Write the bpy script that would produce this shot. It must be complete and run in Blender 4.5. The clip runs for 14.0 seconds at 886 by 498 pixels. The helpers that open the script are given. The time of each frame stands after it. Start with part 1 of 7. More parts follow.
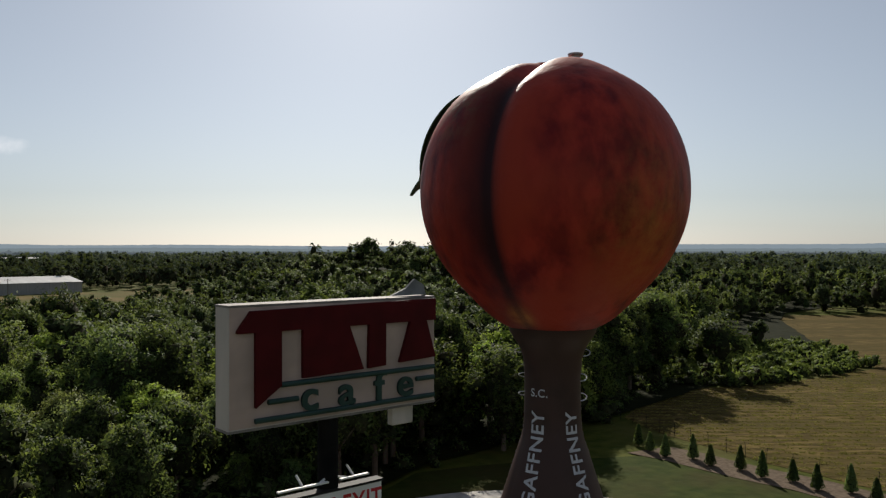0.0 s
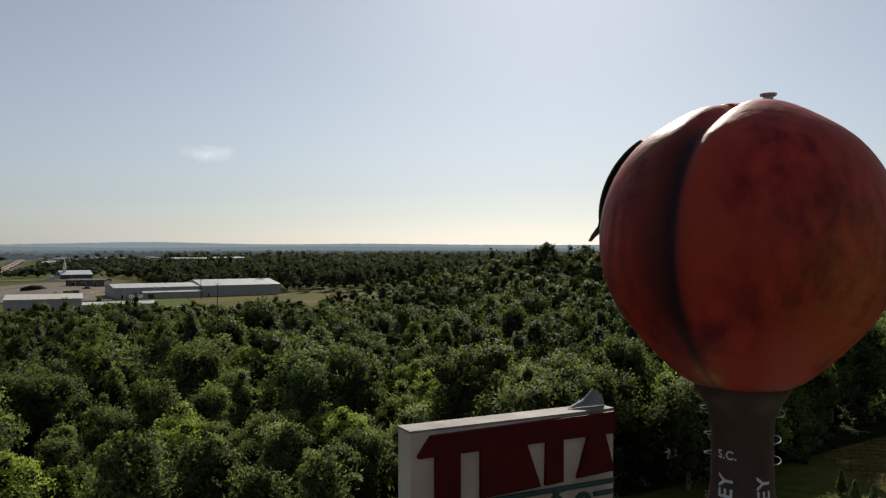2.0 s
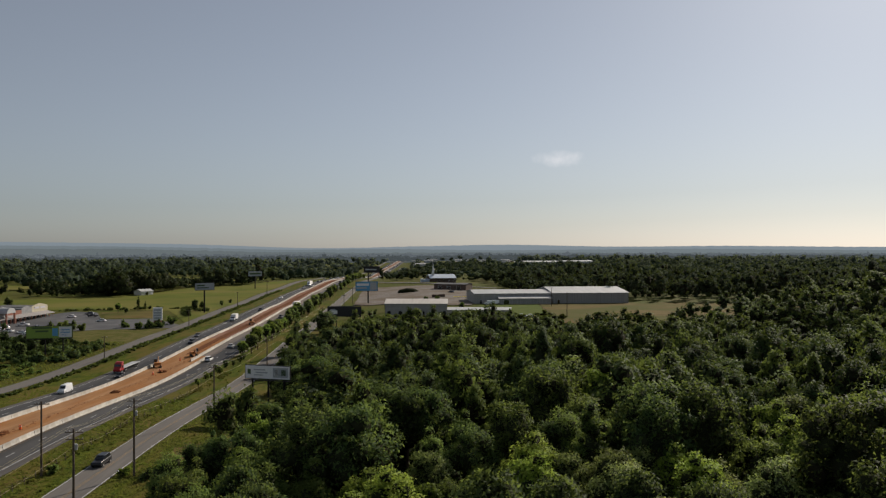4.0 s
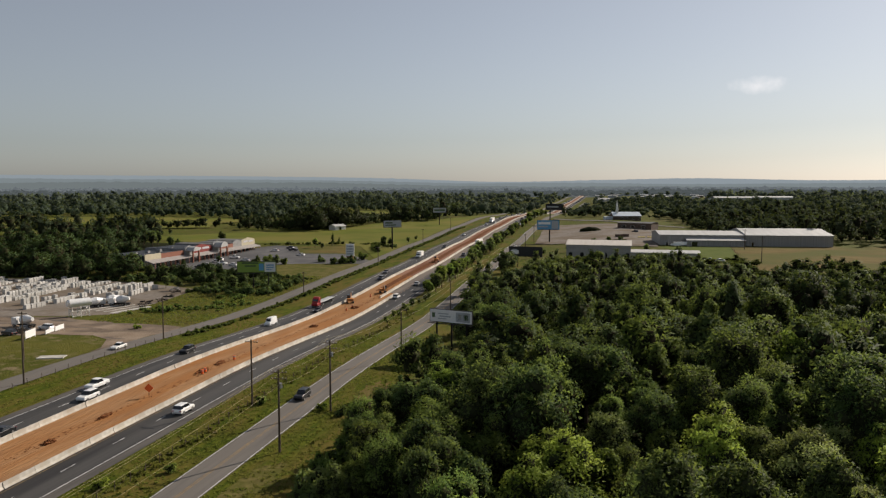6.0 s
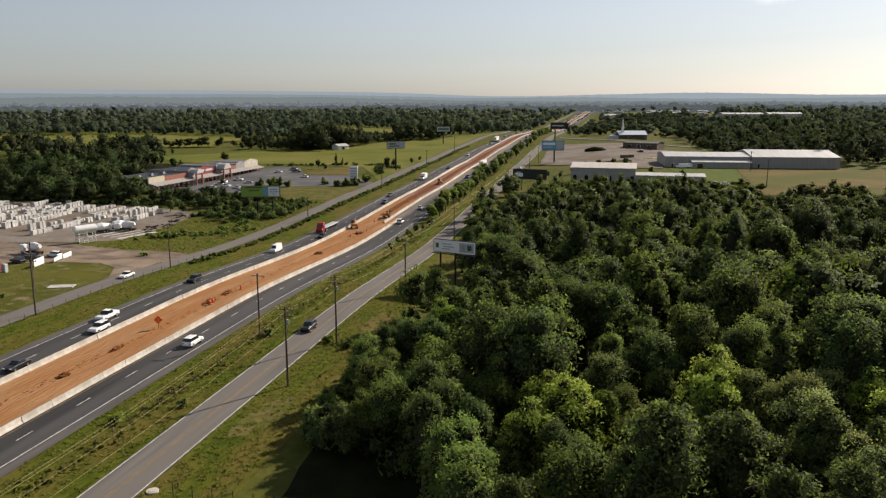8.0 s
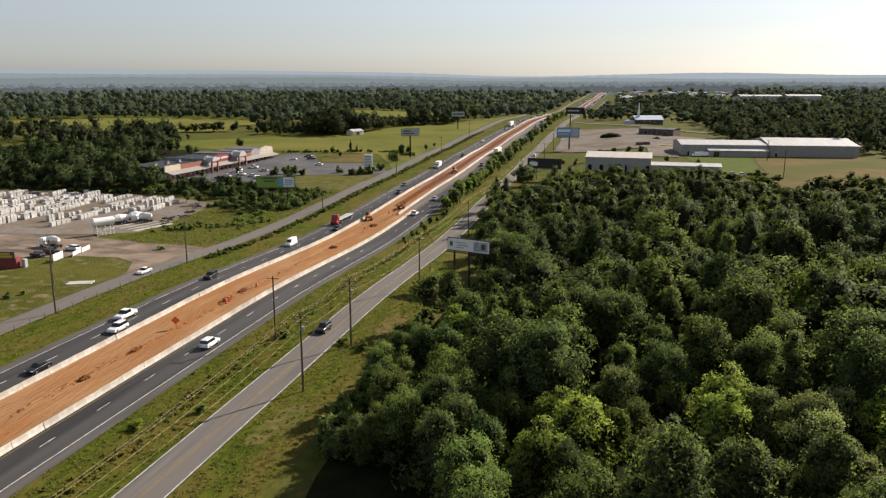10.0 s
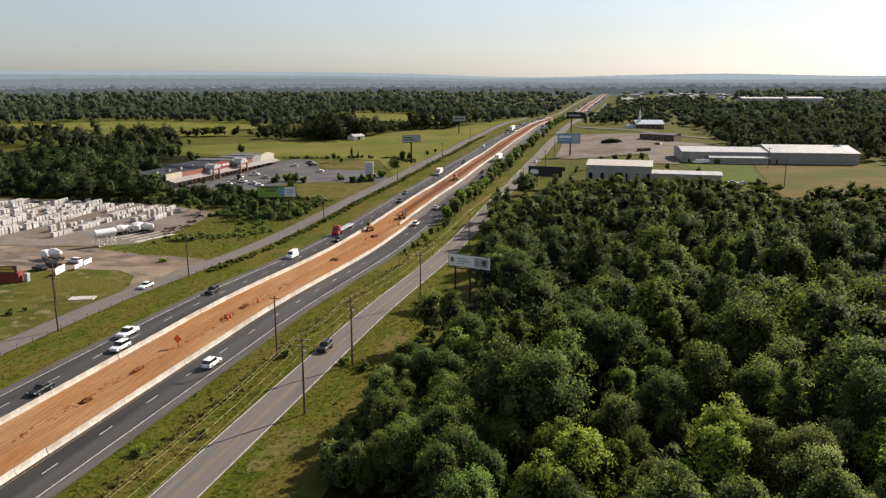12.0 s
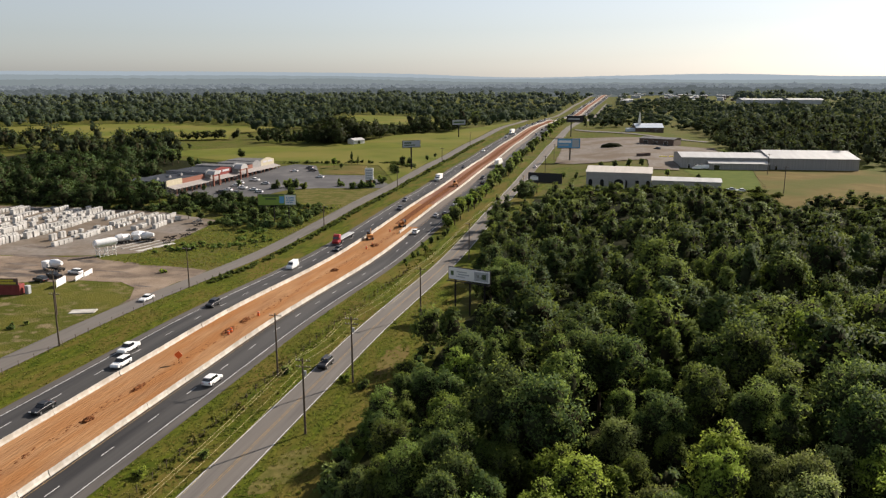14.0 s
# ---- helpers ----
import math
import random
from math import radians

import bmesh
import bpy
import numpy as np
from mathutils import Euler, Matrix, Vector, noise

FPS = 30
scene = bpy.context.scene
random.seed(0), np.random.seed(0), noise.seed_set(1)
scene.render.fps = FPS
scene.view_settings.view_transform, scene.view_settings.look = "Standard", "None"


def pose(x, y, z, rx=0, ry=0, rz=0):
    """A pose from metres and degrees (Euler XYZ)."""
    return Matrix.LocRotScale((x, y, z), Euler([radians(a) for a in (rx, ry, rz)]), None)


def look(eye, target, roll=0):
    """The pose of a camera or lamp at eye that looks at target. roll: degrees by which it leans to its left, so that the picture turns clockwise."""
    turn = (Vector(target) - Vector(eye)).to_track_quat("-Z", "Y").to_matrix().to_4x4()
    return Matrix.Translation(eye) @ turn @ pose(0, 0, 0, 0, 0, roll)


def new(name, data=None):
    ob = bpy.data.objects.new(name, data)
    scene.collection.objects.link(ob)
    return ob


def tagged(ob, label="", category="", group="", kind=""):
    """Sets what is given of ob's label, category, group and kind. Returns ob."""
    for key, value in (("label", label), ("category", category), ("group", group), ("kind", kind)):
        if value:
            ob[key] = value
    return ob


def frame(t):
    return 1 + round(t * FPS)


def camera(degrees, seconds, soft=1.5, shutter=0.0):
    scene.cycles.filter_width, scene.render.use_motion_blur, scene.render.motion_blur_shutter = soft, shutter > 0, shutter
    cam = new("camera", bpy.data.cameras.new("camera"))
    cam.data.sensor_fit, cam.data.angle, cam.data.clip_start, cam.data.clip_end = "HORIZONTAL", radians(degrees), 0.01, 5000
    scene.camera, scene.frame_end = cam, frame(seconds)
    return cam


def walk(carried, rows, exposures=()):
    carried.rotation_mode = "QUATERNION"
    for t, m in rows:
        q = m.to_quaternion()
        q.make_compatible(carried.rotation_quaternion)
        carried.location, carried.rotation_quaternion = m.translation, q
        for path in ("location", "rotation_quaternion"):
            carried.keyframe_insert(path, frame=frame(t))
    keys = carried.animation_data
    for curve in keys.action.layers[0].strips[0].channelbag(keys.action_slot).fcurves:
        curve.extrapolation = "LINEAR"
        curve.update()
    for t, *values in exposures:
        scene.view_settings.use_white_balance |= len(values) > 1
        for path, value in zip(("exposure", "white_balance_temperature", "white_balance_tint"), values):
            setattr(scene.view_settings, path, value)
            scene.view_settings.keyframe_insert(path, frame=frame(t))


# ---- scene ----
cam = camera(59.1, 14.0, 1.28)
PATH = [
    (0.0, pose(0.00, 0.00, 29.83, 90.04, 0, -39.77)),
    (0.5, pose(0.00, -0.04, 30.81, 90.01, 0, -39.76)),
    (1.0, pose(0.00, -0.06, 31.79, 89.99, 0, -39.03)),
    (1.5, pose(0.00, -0.06, 32.77, 89.94, 0, -33.57)),
    (2.0, pose(0.01, -0.04, 33.77, 89.90, 0, -26.76)),
    (2.5, pose(0.02, 0.00, 34.77, 89.92, 0, -19.97)),
    (3.0, pose(0.03, 0.10, 35.78, 89.97, 0, -13.18)),
    (3.5, pose(0.02, 0.27, 36.82, 90.01, 0, -6.52)),
    (4.0, pose(0.00, 0.40, 37.86, 90.02, 0, -1.65)),
    (4.2, pose(0.00, 0.44, 38.24, 90.00, 0, -0.07)),
    (6.3, pose(0.06, 0.59, 41.90, 84.12, 0, 12.07)),
    (6.5, pose(0.06, 0.60, 42.26, 83.52, 0, 12.05)),
    (7.0, pose(0.07, 0.58, 43.05, 81.99, 0, 11.98)),
    (7.5, pose(0.09, 0.55, 43.95, 80.43, 0, 11.94)),
    (8.0, pose(0.10, 0.54, 44.96, 78.94, 0, 11.90)),
    (8.2, pose(0.10, 0.55, 45.37, 78.47, 0, 11.89)),
    (10.5, pose(0.13, 0.78, 50.46, 77.48, 0, 13.10)),
    (11.0, pose(0.12, 0.84, 51.42, 77.49, 0, 13.08)),
    (11.5, pose(0.10, 0.92, 52.32, 77.50, 0, 13.06)),
    (12.0, pose(0.07, 1.02, 53.20, 77.50, 0, 13.04)),
    (12.5, pose(0.04, 1.13, 54.09, 77.50, 0, 13.04)),
    (13.0, pose(0.03, 1.21, 54.94, 77.49, 0, 13.04)),
    (13.5, pose(0.01, 1.25, 55.78, 77.48, 0, 13.03)),
    (14.0, pose(-0.02, 1.25, 56.61, 77.47, 0, 13.03)),
]
EXPOSURES = [(0.0, 0.28, 6500, 9), (2.0, 0.28, 6500, 9), (4.2, 0.14, 6650, 11), (6.3, 0.47, 6850, 12), (8.2, 0.76, 6800, 13), (11.0, 0.97, 6750, 13), (14.0, 0.97, 6750, 13)]
walk(cam, PATH, EXPOSURES)

# ---- light ----
SUN_AZ, SUN_EL = radians(35), radians(31)
world = bpy.data.worlds.new("sky_world")
world.use_nodes = True
scene.world = world
wn, wl = world.node_tree.nodes, world.node_tree.links
sky = wn.new("ShaderNodeTexSky")
sky.sky_type = "NISHITA"
sky.sun_disc = False
sky.sun_elevation, sky.sun_rotation = SUN_EL, SUN_AZ
sky.air_density, sky.dust_density, sky.ozone_density, sky.altitude = 1.0, 0.6, 5.0, 0
tone = wn.new("ShaderNodeHueSaturation")
tone.inputs["Saturation"].default_value = 0.52
wl.new(sky.outputs[0], tone.inputs["Color"])
haze = wn.new("ShaderNodeMix")
haze.data_type = "RGBA"
haze.inputs[0].default_value = 0.12
haze.inputs[7].default_value = (3.9, 4.7, 5.5, 1)
wl.new(tone.outputs[0], haze.inputs[6])
wl.new(haze.outputs[2], wn["Background"].inputs[0])
wn["Background"].inputs[1].default_value = 0.0595
sun_data = bpy.data.lights.new("sun", "SUN")
sun_data.energy, sun_data.angle, sun_data.color = 4.5, radians(0.6), (1.0, 0.92, 0.81)
sun = new("sun", sun_data)
sun_way = Vector((math.sin(SUN_AZ) * math.cos(SUN_EL), math.cos(SUN_AZ) * math.cos(SUN_EL), math.sin(SUN_EL)))
sun.matrix_world = look(sun_way * 300, (0, 0, 0))


# ---- materials ----
def mat(name, c1, c2, scale=1.0, rough=0.7, metal=0.0, bump=0.2, bscale=0, stretch=(1, 1, 1), c3=None, scale3=0.1,
        leaf=0.0, rand=0.0, spec=0.3, lo=0.35, hi=0.65, turn=0.0):
    """Two colours mixed by a fine noise, a third by a coarse one; bump; rand varies value per object or per island; leaf: share of translucence."""
    m = bpy.data.materials.new(name)
    m.use_nodes = True
    n, l = m.node_tree.nodes, m.node_tree.links
    b, out = n["Principled BSDF"], n["Material Output"]
    co = n.new("ShaderNodeTexCoord")
    mp = n.new("ShaderNodeMapping")
    mp.inputs["Scale"].default_value = stretch
    rot = n.new("ShaderNodeMapping")
    rot.inputs["Rotation"].default_value = (0, 0, radians(turn))
    l.new(co.outputs["Object"], rot.inputs["Vector"])
    l.new(rot.outputs[0], mp.inputs["Vector"])

    def noisy(sc, detail, a, z):
        t, r = n.new("ShaderNodeTexNoise"), n.new("ShaderNodeMapRange")
        t.inputs["Scale"].default_value, t.inputs["Detail"].default_value = sc, detail
        l.new(mp.outputs[0], t.inputs["Vector"])
        r.inputs["From Min"].default_value, r.inputs["From Max"].default_value = a, z
        l.new(t.outputs["Fac"], r.inputs["Value"])
        return r.outputs[0], t.outputs["Fac"]

    def mix(fac, a, z):
        x = n.new("ShaderNodeMix")
        x.data_type = "RGBA"
        if isinstance(fac, float):
            x.inputs[0].default_value = fac
        else:
            l.new(fac, x.inputs[0])
        for i, c in ((6, a), (7, z)):
            if isinstance(c, tuple):
                x.inputs[i].default_value = (*c, 1)
            else:
                l.new(c, x.inputs[i])
        return x.outputs[2]

    f1, raw = noisy(scale, 6, lo, hi)
    col = mix(f1, c1, c2)
    if c3:
        f3, _ = noisy(scale3, 3, 0.42, 0.62)
        col = mix(f3, col, c3)
    if rand:
        hsv = n.new("ShaderNodeHueSaturation")
        src = n.new("ShaderNodeNewGeometry").outputs["Random Per Island"]
        info = n.new("ShaderNodeObjectInfo").outputs["Random"]
        for s, sock, amp in ((src, "Value", rand * 0.6), (info, "Hue", rand * 0.06)):
            r = n.new("ShaderNodeMapRange")
            mid = 1.0 if sock == "Value" else 0.5
            r.inputs["To Min"].default_value, r.inputs["To Max"].default_value = mid - amp, mid + amp
            l.new(s, r.inputs["Value"])
            if sock == "Value":
                k = n.new("ShaderNodeMath")
                k.operation = "MULTIPLY"
                q = n.new("ShaderNodeMapRange")
                q.inputs["To Min"].default_value, q.inputs["To Max"].default_value = 1 - rand * 1.5, 1 + rand * 1.5
                w = n.new("ShaderNodeMath")
                w.operation = "PINGPONG"
                w.inputs[1].default_value = 0.143
                l.new(info, w.inputs[0])
                q.inputs["From Max"].default_value = 0.143
                l.new(w.outputs[0], q.inputs["Value"])
                l.new(q.outputs[0], k.inputs[0])
                l.new(r.outputs[0], k.inputs[1])
                l.new(k.outputs[0], hsv.inputs[sock])
            else:
                l.new(r.outputs[0], hsv.inputs[sock])
        l.new(col, hsv.inputs["Color"])
        col = hsv.outputs[0]
    l.new(col, b.inputs["Base Color"])
    b.inputs["Roughness"].default_value, b.inputs["Metallic"].default_value = rough, metal
    b.inputs["Specular IOR Level"].default_value = spec
    if bump:
        bp = n.new("ShaderNodeBump")
        bp.inputs["Strength"].default_value = bump
        bp.inputs["Distance"].default_value = 0.3 / max(scale, 0.3)
        if bscale:
            _, raw = noisy(bscale, 5, 0, 1)
        l.new(raw, bp.inputs["Height"])
        l.new(bp.outputs[0], b.inputs["Normal"])
    if leaf:
        tr, ms = n.new("ShaderNodeBsdfTranslucent"), n.new("ShaderNodeMixShader")
        l.new(mix(0.5, col, (0.25, 0.31, 0.05)), tr.inputs[0])
        ms.inputs[0].default_value = leaf
        l.new(b.outputs[0], ms.inputs[1])
        l.new(tr.outputs[0], ms.inputs[2])
        l.new(ms.outputs[0], out.inputs[0])
    return m


# aerial haze painted in: a faint blue-grey glow over a dim base
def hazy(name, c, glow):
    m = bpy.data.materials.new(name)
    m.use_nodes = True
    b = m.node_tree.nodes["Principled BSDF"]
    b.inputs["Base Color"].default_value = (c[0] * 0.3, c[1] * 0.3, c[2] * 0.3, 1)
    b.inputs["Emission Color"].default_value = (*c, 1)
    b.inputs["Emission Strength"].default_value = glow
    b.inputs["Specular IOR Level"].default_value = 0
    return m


M_GRASS = mat("meadow_grass", (0.044, 0.06, 0.009), (0.085, 0.092, 0.016), 0.5, 0.9, bump=0.4, c3=(0.085, 0.078, 0.022), scale3=0.05, spec=0.03)
M_VERGE = mat("verge_grass", (0.033, 0.05, 0.005), (0.084, 0.095, 0.011), 0.9, 0.9, bump=0.6, bscale=2, stretch=(1, 0.24, 1), c3=(0.098, 0.08, 0.019), scale3=0.2, spec=0.03)
M_LAWN = mat("lawn_grass", (0.026, 0.04, 0.007), (0.044, 0.056, 0.011), 0.6, 0.9, bump=0.4, c3=(0.042, 0.04, 0.012), scale3=0.09, spec=0.03)
M_PASTURE = mat("pasture_grass", (0.083, 0.1, 0.018), (0.112, 0.122, 0.023), 0.05, 0.9, bump=0.2, c3=(0.14, 0.128, 0.034), scale3=0.014, spec=0.03)
M_HAY = mat("cut_hay", (0.05, 0.035, 0.01), (0.14, 0.102, 0.034), 1.3, 0.95, bump=0.8, stretch=(1.0, 0.16, 1), c3=(0.065, 0.05, 0.014), scale3=0.16, spec=0.03, turn=130, lo=0.4, hi=0.62)
M_DRYFIELD = mat("dry_field", (0.105, 0.08, 0.028), (0.14, 0.105, 0.04), 0.12, 0.95, bump=0.3, c3=(0.08, 0.082, 0.022), scale3=0.03, spec=0.03)
M_DRYGRASS = mat("dry_grass", (0.085, 0.078, 0.024), (0.13, 0.11, 0.04), 0.7, 0.95, bump=0.4, c3=(0.07, 0.075, 0.016), scale3=0.2, spec=0.03)
# leaf litter taken near-black: woodland shade painted into the ground colour
M_SHADEFLOOR = mat("wood_floor", (0.009, 0.012, 0.004), (0.018, 0.02, 0.007), 0.3, 0.95, bump=0.5, spec=0.03)
M_ASPHALT = mat("asphalt", (0.028, 0.028, 0.029), (0.045, 0.044, 0.044), 0.9, 0.7, bump=0.1, bscale=9, stretch=(1, 0.03, 1), c3=(0.064, 0.062, 0.06), scale3=0.25, spec=0.12)
M_SHOULDER = mat("shoulder_asphalt", (0.07, 0.065, 0.061), (0.1, 0.092, 0.085), 0.8, 0.9, bump=0.1, stretch=(1, 0.08, 1), spec=0.12)
M_OLDROAD = mat("frontage_asphalt", (0.102, 0.094, 0.087), (0.144, 0.133, 0.122), 1.1, 0.85, bump=0.1, bscale=9, stretch=(1, 0.05, 1), c3=(0.13, 0.118, 0.106), scale3=0.4, spec=0.12)
M_LOT = mat("parking_asphalt", (0.084, 0.084, 0.087), (0.119, 0.115, 0.115), 0.15, 0.9, bump=0.1, c3=(0.070, 0.070, 0.073), scale3=0.04, spec=0.12)
M_CLAY = mat("red_clay", (0.235, 0.122, 0.06), (0.325, 0.182, 0.09), 0.45, 0.95, bump=0.5, bscale=2.5, stretch=(1, 0.1, 1), c3=(0.27, 0.125, 0.05), scale3=0.3, spec=0.03)
M_RUT = mat("clay_clods", (0.085, 0.034, 0.016), (0.17, 0.07, 0.03), 1.5, 0.95, bump=0.8, spec=0.03)
M_DIRT = mat("packed_dirt", (0.19, 0.145, 0.108), (0.25, 0.2, 0.155), 0.12, 0.95, bump=0.3, bscale=1.5, c3=(0.12, 0.094, 0.074), scale3=0.09, spec=0.03)
M_GRAVEL = mat("gravel", (0.15, 0.132, 0.115), (0.2, 0.178, 0.156), 0.5, 0.95, bump=0.3, c3=(0.14, 0.112, 0.085), scale3=0.06, spec=0.03)
M_MULCH = mat("mulch", (0.095, 0.072, 0.05), (0.145, 0.112, 0.083), 2.0, 0.95, bump=0.6, spec=0.03)
M_CONCRETE = mat("concrete", (0.400, 0.384, 0.352), (0.480, 0.464, 0.432), 1.2, 0.85, bump=0.15, c3=(0.320, 0.304, 0.272), scale3=0.5, spec=0.12)
M_BARRIER = mat("barrier_concrete", (0.42, 0.395, 0.35), (0.5, 0.475, 0.43), 1.5, 0.85, bump=0.15, c3=(0.38, 0.345, 0.29), scale3=0.6, rand=0.1, spec=0.12)
M_LINE_W = mat("white_line_paint", (0.36, 0.36, 0.35), (0.58, 0.58, 0.57), 1.2, 0.7, bump=0)
M_LINE_Y = mat("yellow_line_paint", (0.15, 0.105, 0.055), (0.25, 0.165, 0.075), 1.2, 0.7, bump=0)
M_BARK = mat("bark", (0.08, 0.055, 0.035), (0.14, 0.105, 0.075), 3, 0.95, bump=0.6, stretch=(1, 1, 0.2))
# dark filling for crowns: the shade between leaves as a material colour
M_CROWNSHADE = mat("crown_shade", (0.02, 0.026, 0.012), (0.048, 0.054, 0.024), 0.6, 0.9, bump=0, c3=(0.02, 0.017, 0.009), scale3=0.2, spec=0.02)
LEAF_TONES = {
    "mid": ((0.1, 0.15, 0.038), (0.175, 0.235, 0.058)),
    "dark": ((0.055, 0.088, 0.03), (0.1, 0.148, 0.048)),
    "bright": ((0.17, 0.25, 0.036), (0.265, 0.35, 0.06)),
    "olive": ((0.17, 0.21, 0.07), (0.25, 0.295, 0.105)),
}
M_LEAF = {k: mat("leaf_" + k, a, b, 0.6, 0.6, bump=0, leaf=0.48, rand=0.34, spec=0.06) for k, (a, b) in LEAF_TONES.items()}
M_DARKWOODS = mat("shady_woods_leaf", (0.013, 0.023, 0.008), (0.028, 0.044, 0.013), 0.5, 0.7, bump=0, leaf=0.08, rand=0.36, c3=(0.034, 0.052, 0.014), scale3=0.05, spec=0.06)
M_WOODS = mat("woods_leaf", (0.022, 0.038, 0.014), (0.088, 0.12, 0.034), 0.13, 0.7, bump=0, leaf=0.28, rand=0.24, c3=(0.066, 0.1, 0.034), scale3=0.03, spec=0.06, lo=0.42, hi=0.6)
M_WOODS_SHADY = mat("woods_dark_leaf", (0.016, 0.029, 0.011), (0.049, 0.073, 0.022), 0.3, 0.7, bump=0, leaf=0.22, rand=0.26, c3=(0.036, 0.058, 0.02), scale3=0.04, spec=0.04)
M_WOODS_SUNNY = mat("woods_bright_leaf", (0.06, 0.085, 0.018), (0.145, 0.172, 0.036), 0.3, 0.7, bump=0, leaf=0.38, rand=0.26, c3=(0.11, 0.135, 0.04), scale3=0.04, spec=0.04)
# leaf colour shifted bluer for distance, haze painted into the base
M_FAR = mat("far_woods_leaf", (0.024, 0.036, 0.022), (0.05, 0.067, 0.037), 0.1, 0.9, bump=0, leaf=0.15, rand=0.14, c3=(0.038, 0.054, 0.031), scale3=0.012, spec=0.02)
M_WHITE = mat("white_paint", (0.72, 0.7, 0.66), (0.8, 0.78, 0.75), 1.2, 0.55, bump=0.03, c3=(0.66, 0.63, 0.58), scale3=0.4)
M_SIGNRED = mat("sign_red", (0.055, 0.0025, 0.004), (0.08, 0.004, 0.006), 1.0, 0.55, bump=0.02, spec=0.12)
M_SIGNGREEN = mat("sign_green", (0.014, 0.04, 0.034), (0.024, 0.056, 0.048), 1.5, 0.45, bump=0.02)
M_GREYMETAL = mat("grey_metal", (0.4, 0.4, 0.4), (0.5, 0.5, 0.5), 2, 0.45, 0.4, bump=0.03)
M_DARKMETAL = mat("dark_metal", (0.014, 0.013, 0.012), (0.028, 0.025, 0.022), 2, 0.7, 0.0, bump=0.05, spec=0.15)
M_POLEWOOD = mat("pole_wood", (0.07, 0.05, 0.035), (0.13, 0.1, 0.075), 2, 0.9, bump=0.3, stretch=(3, 3, 0.3))
M_WIRE = mat("wire_metal", (0.3, 0.25, 0.14), (0.4, 0.33, 0.18), 1, 0.35, 0.8, bump=0)
M_GLASS = mat("tinted_glass", (0.012, 0.014, 0.018), (0.02, 0.022, 0.026), 1, 0.08, bump=0, spec=0.8)
M_TYRE = mat("tyre_rubber", (0.015, 0.015, 0.015), (0.03, 0.03, 0.03), 5, 0.85, bump=0.1)
M_ROOFWHITE = mat("white_roof_metal", (0.36, 0.36, 0.355), (0.43, 0.43, 0.42), 0.3, 0.55, 0.0, bump=0.1, bscale=1.2, stretch=(1, 0.05, 1), spec=0.2)
M_WALLGREY = mat("grey_wall_metal", (0.27, 0.26, 0.245), (0.33, 0.32, 0.3), 0.4, 0.6, 0.0, bump=0.15, stretch=(3, 3, 0.1), spec=0.2)


# ---- building helpers ----
def sm(u):
    u = min(max(u, 0.0), 1.0)
    return u * u * (3 - 2 * u)


GRADE = [(-500, 0), (150, 0), (250, -3), (370, -1), (500, 1.5), (620, 4), (770, 6), (950, 3), (1150, -8), (1400, -12), (1800, -6), (2300, 2), (5200, 0)]


def grade(y):
    for (a, p), (b, q) in zip(GRADE, GRADE[1:]):
        if y <= b:
            return p + (q - p) * sm((y - a) / (b - a))
    return 0.0


def wood_edge(x):
    """Where the woods end towards the halls and the dry field."""
    return 368 if x < 45 else 322 + abs(x - 66) * 0.55


def land(x, y):
    """The ground's height."""
    e = sm((x + 45) / 65)
    hill = 16 * math.exp(-((x - 280) ** 2 + (y - 355) ** 2) / 5600)
    edge = wood_edge(x)
    hill -= 2.3 * sm((y - 165) / 60) * sm((x + 40) / 14) * sm((edge - 4 - y) / 28) * sm((160 - x) / 60)
    return grade(y) * sm((x + 400) / 250) * sm((60 - x) / 110) + 3.7 * e + 1.8 * e * sm((y - 250) / 150) + hill


def mesh_of(bm, name, materials, smooth=False):
    me = bpy.data.meshes.new(name)
    bm.normal_update()
    bm.to_mesh(me)
    bm.free()
    for m in materials if isinstance(materials, (list, tuple)) else [materials]:
        me.materials.append(m)
    if smooth:
        me.polygons.foreach_set("use_smooth", [True] * len(me.polygons))
    return me


def part(name, bm, material, parent=None, label="", smooth=False):
    ob = new(name, mesh_of(bm, name, material, smooth))
    if parent:
        ob.parent = parent
    if label:
        ob["label"] = label
    return ob


def share(name, me, parent, m):
    ob = new(name, me)
    ob.parent = parent
    ob.matrix_basis = m
    return ob


def thing(name, m, label, category, group="", kind=""):
    ob = new(name)
    ob.matrix_basis = m
    return tagged(ob, label, category, group, kind)


def box(bm, x0, x1, y0, y1, z0, z1, bevel=0.0, m=None):
    g = bmesh.ops.create_cube(bm, size=1, matrix=Matrix.Translation(((x0 + x1) / 2, (y0 + y1) / 2, (z0 + z1) / 2)) @ Matrix.Diagonal((abs(x1 - x0), abs(y1 - y0), abs(z1 - z0), 1)))
    vs = g["verts"]
    if bevel:
        es = list({e for v in vs for e in v.link_edges})
        r = bmesh.ops.bevel(bm, geom=es, offset=bevel, segments=1, affect="EDGES")
        vs = list({v for f in r["faces"] for v in f.verts} | {v for v in vs if v.is_valid})
    if m is not None:
        bmesh.ops.transform(bm, matrix=m, verts=vs)
    return vs


def rod(bm, p, q, r0, r1=None, n=8):
    p, q = Vector(p), Vector(q)
    d = q - p
    bmesh.ops.create_cone(bm, cap_ends=True, segments=n, radius1=r0, radius2=r0 if r1 is None else r1, depth=d.length,
                          matrix=Matrix.Translation((p + q) / 2) @ d.to_track_quat("Z", "Y").to_matrix().to_4x4())


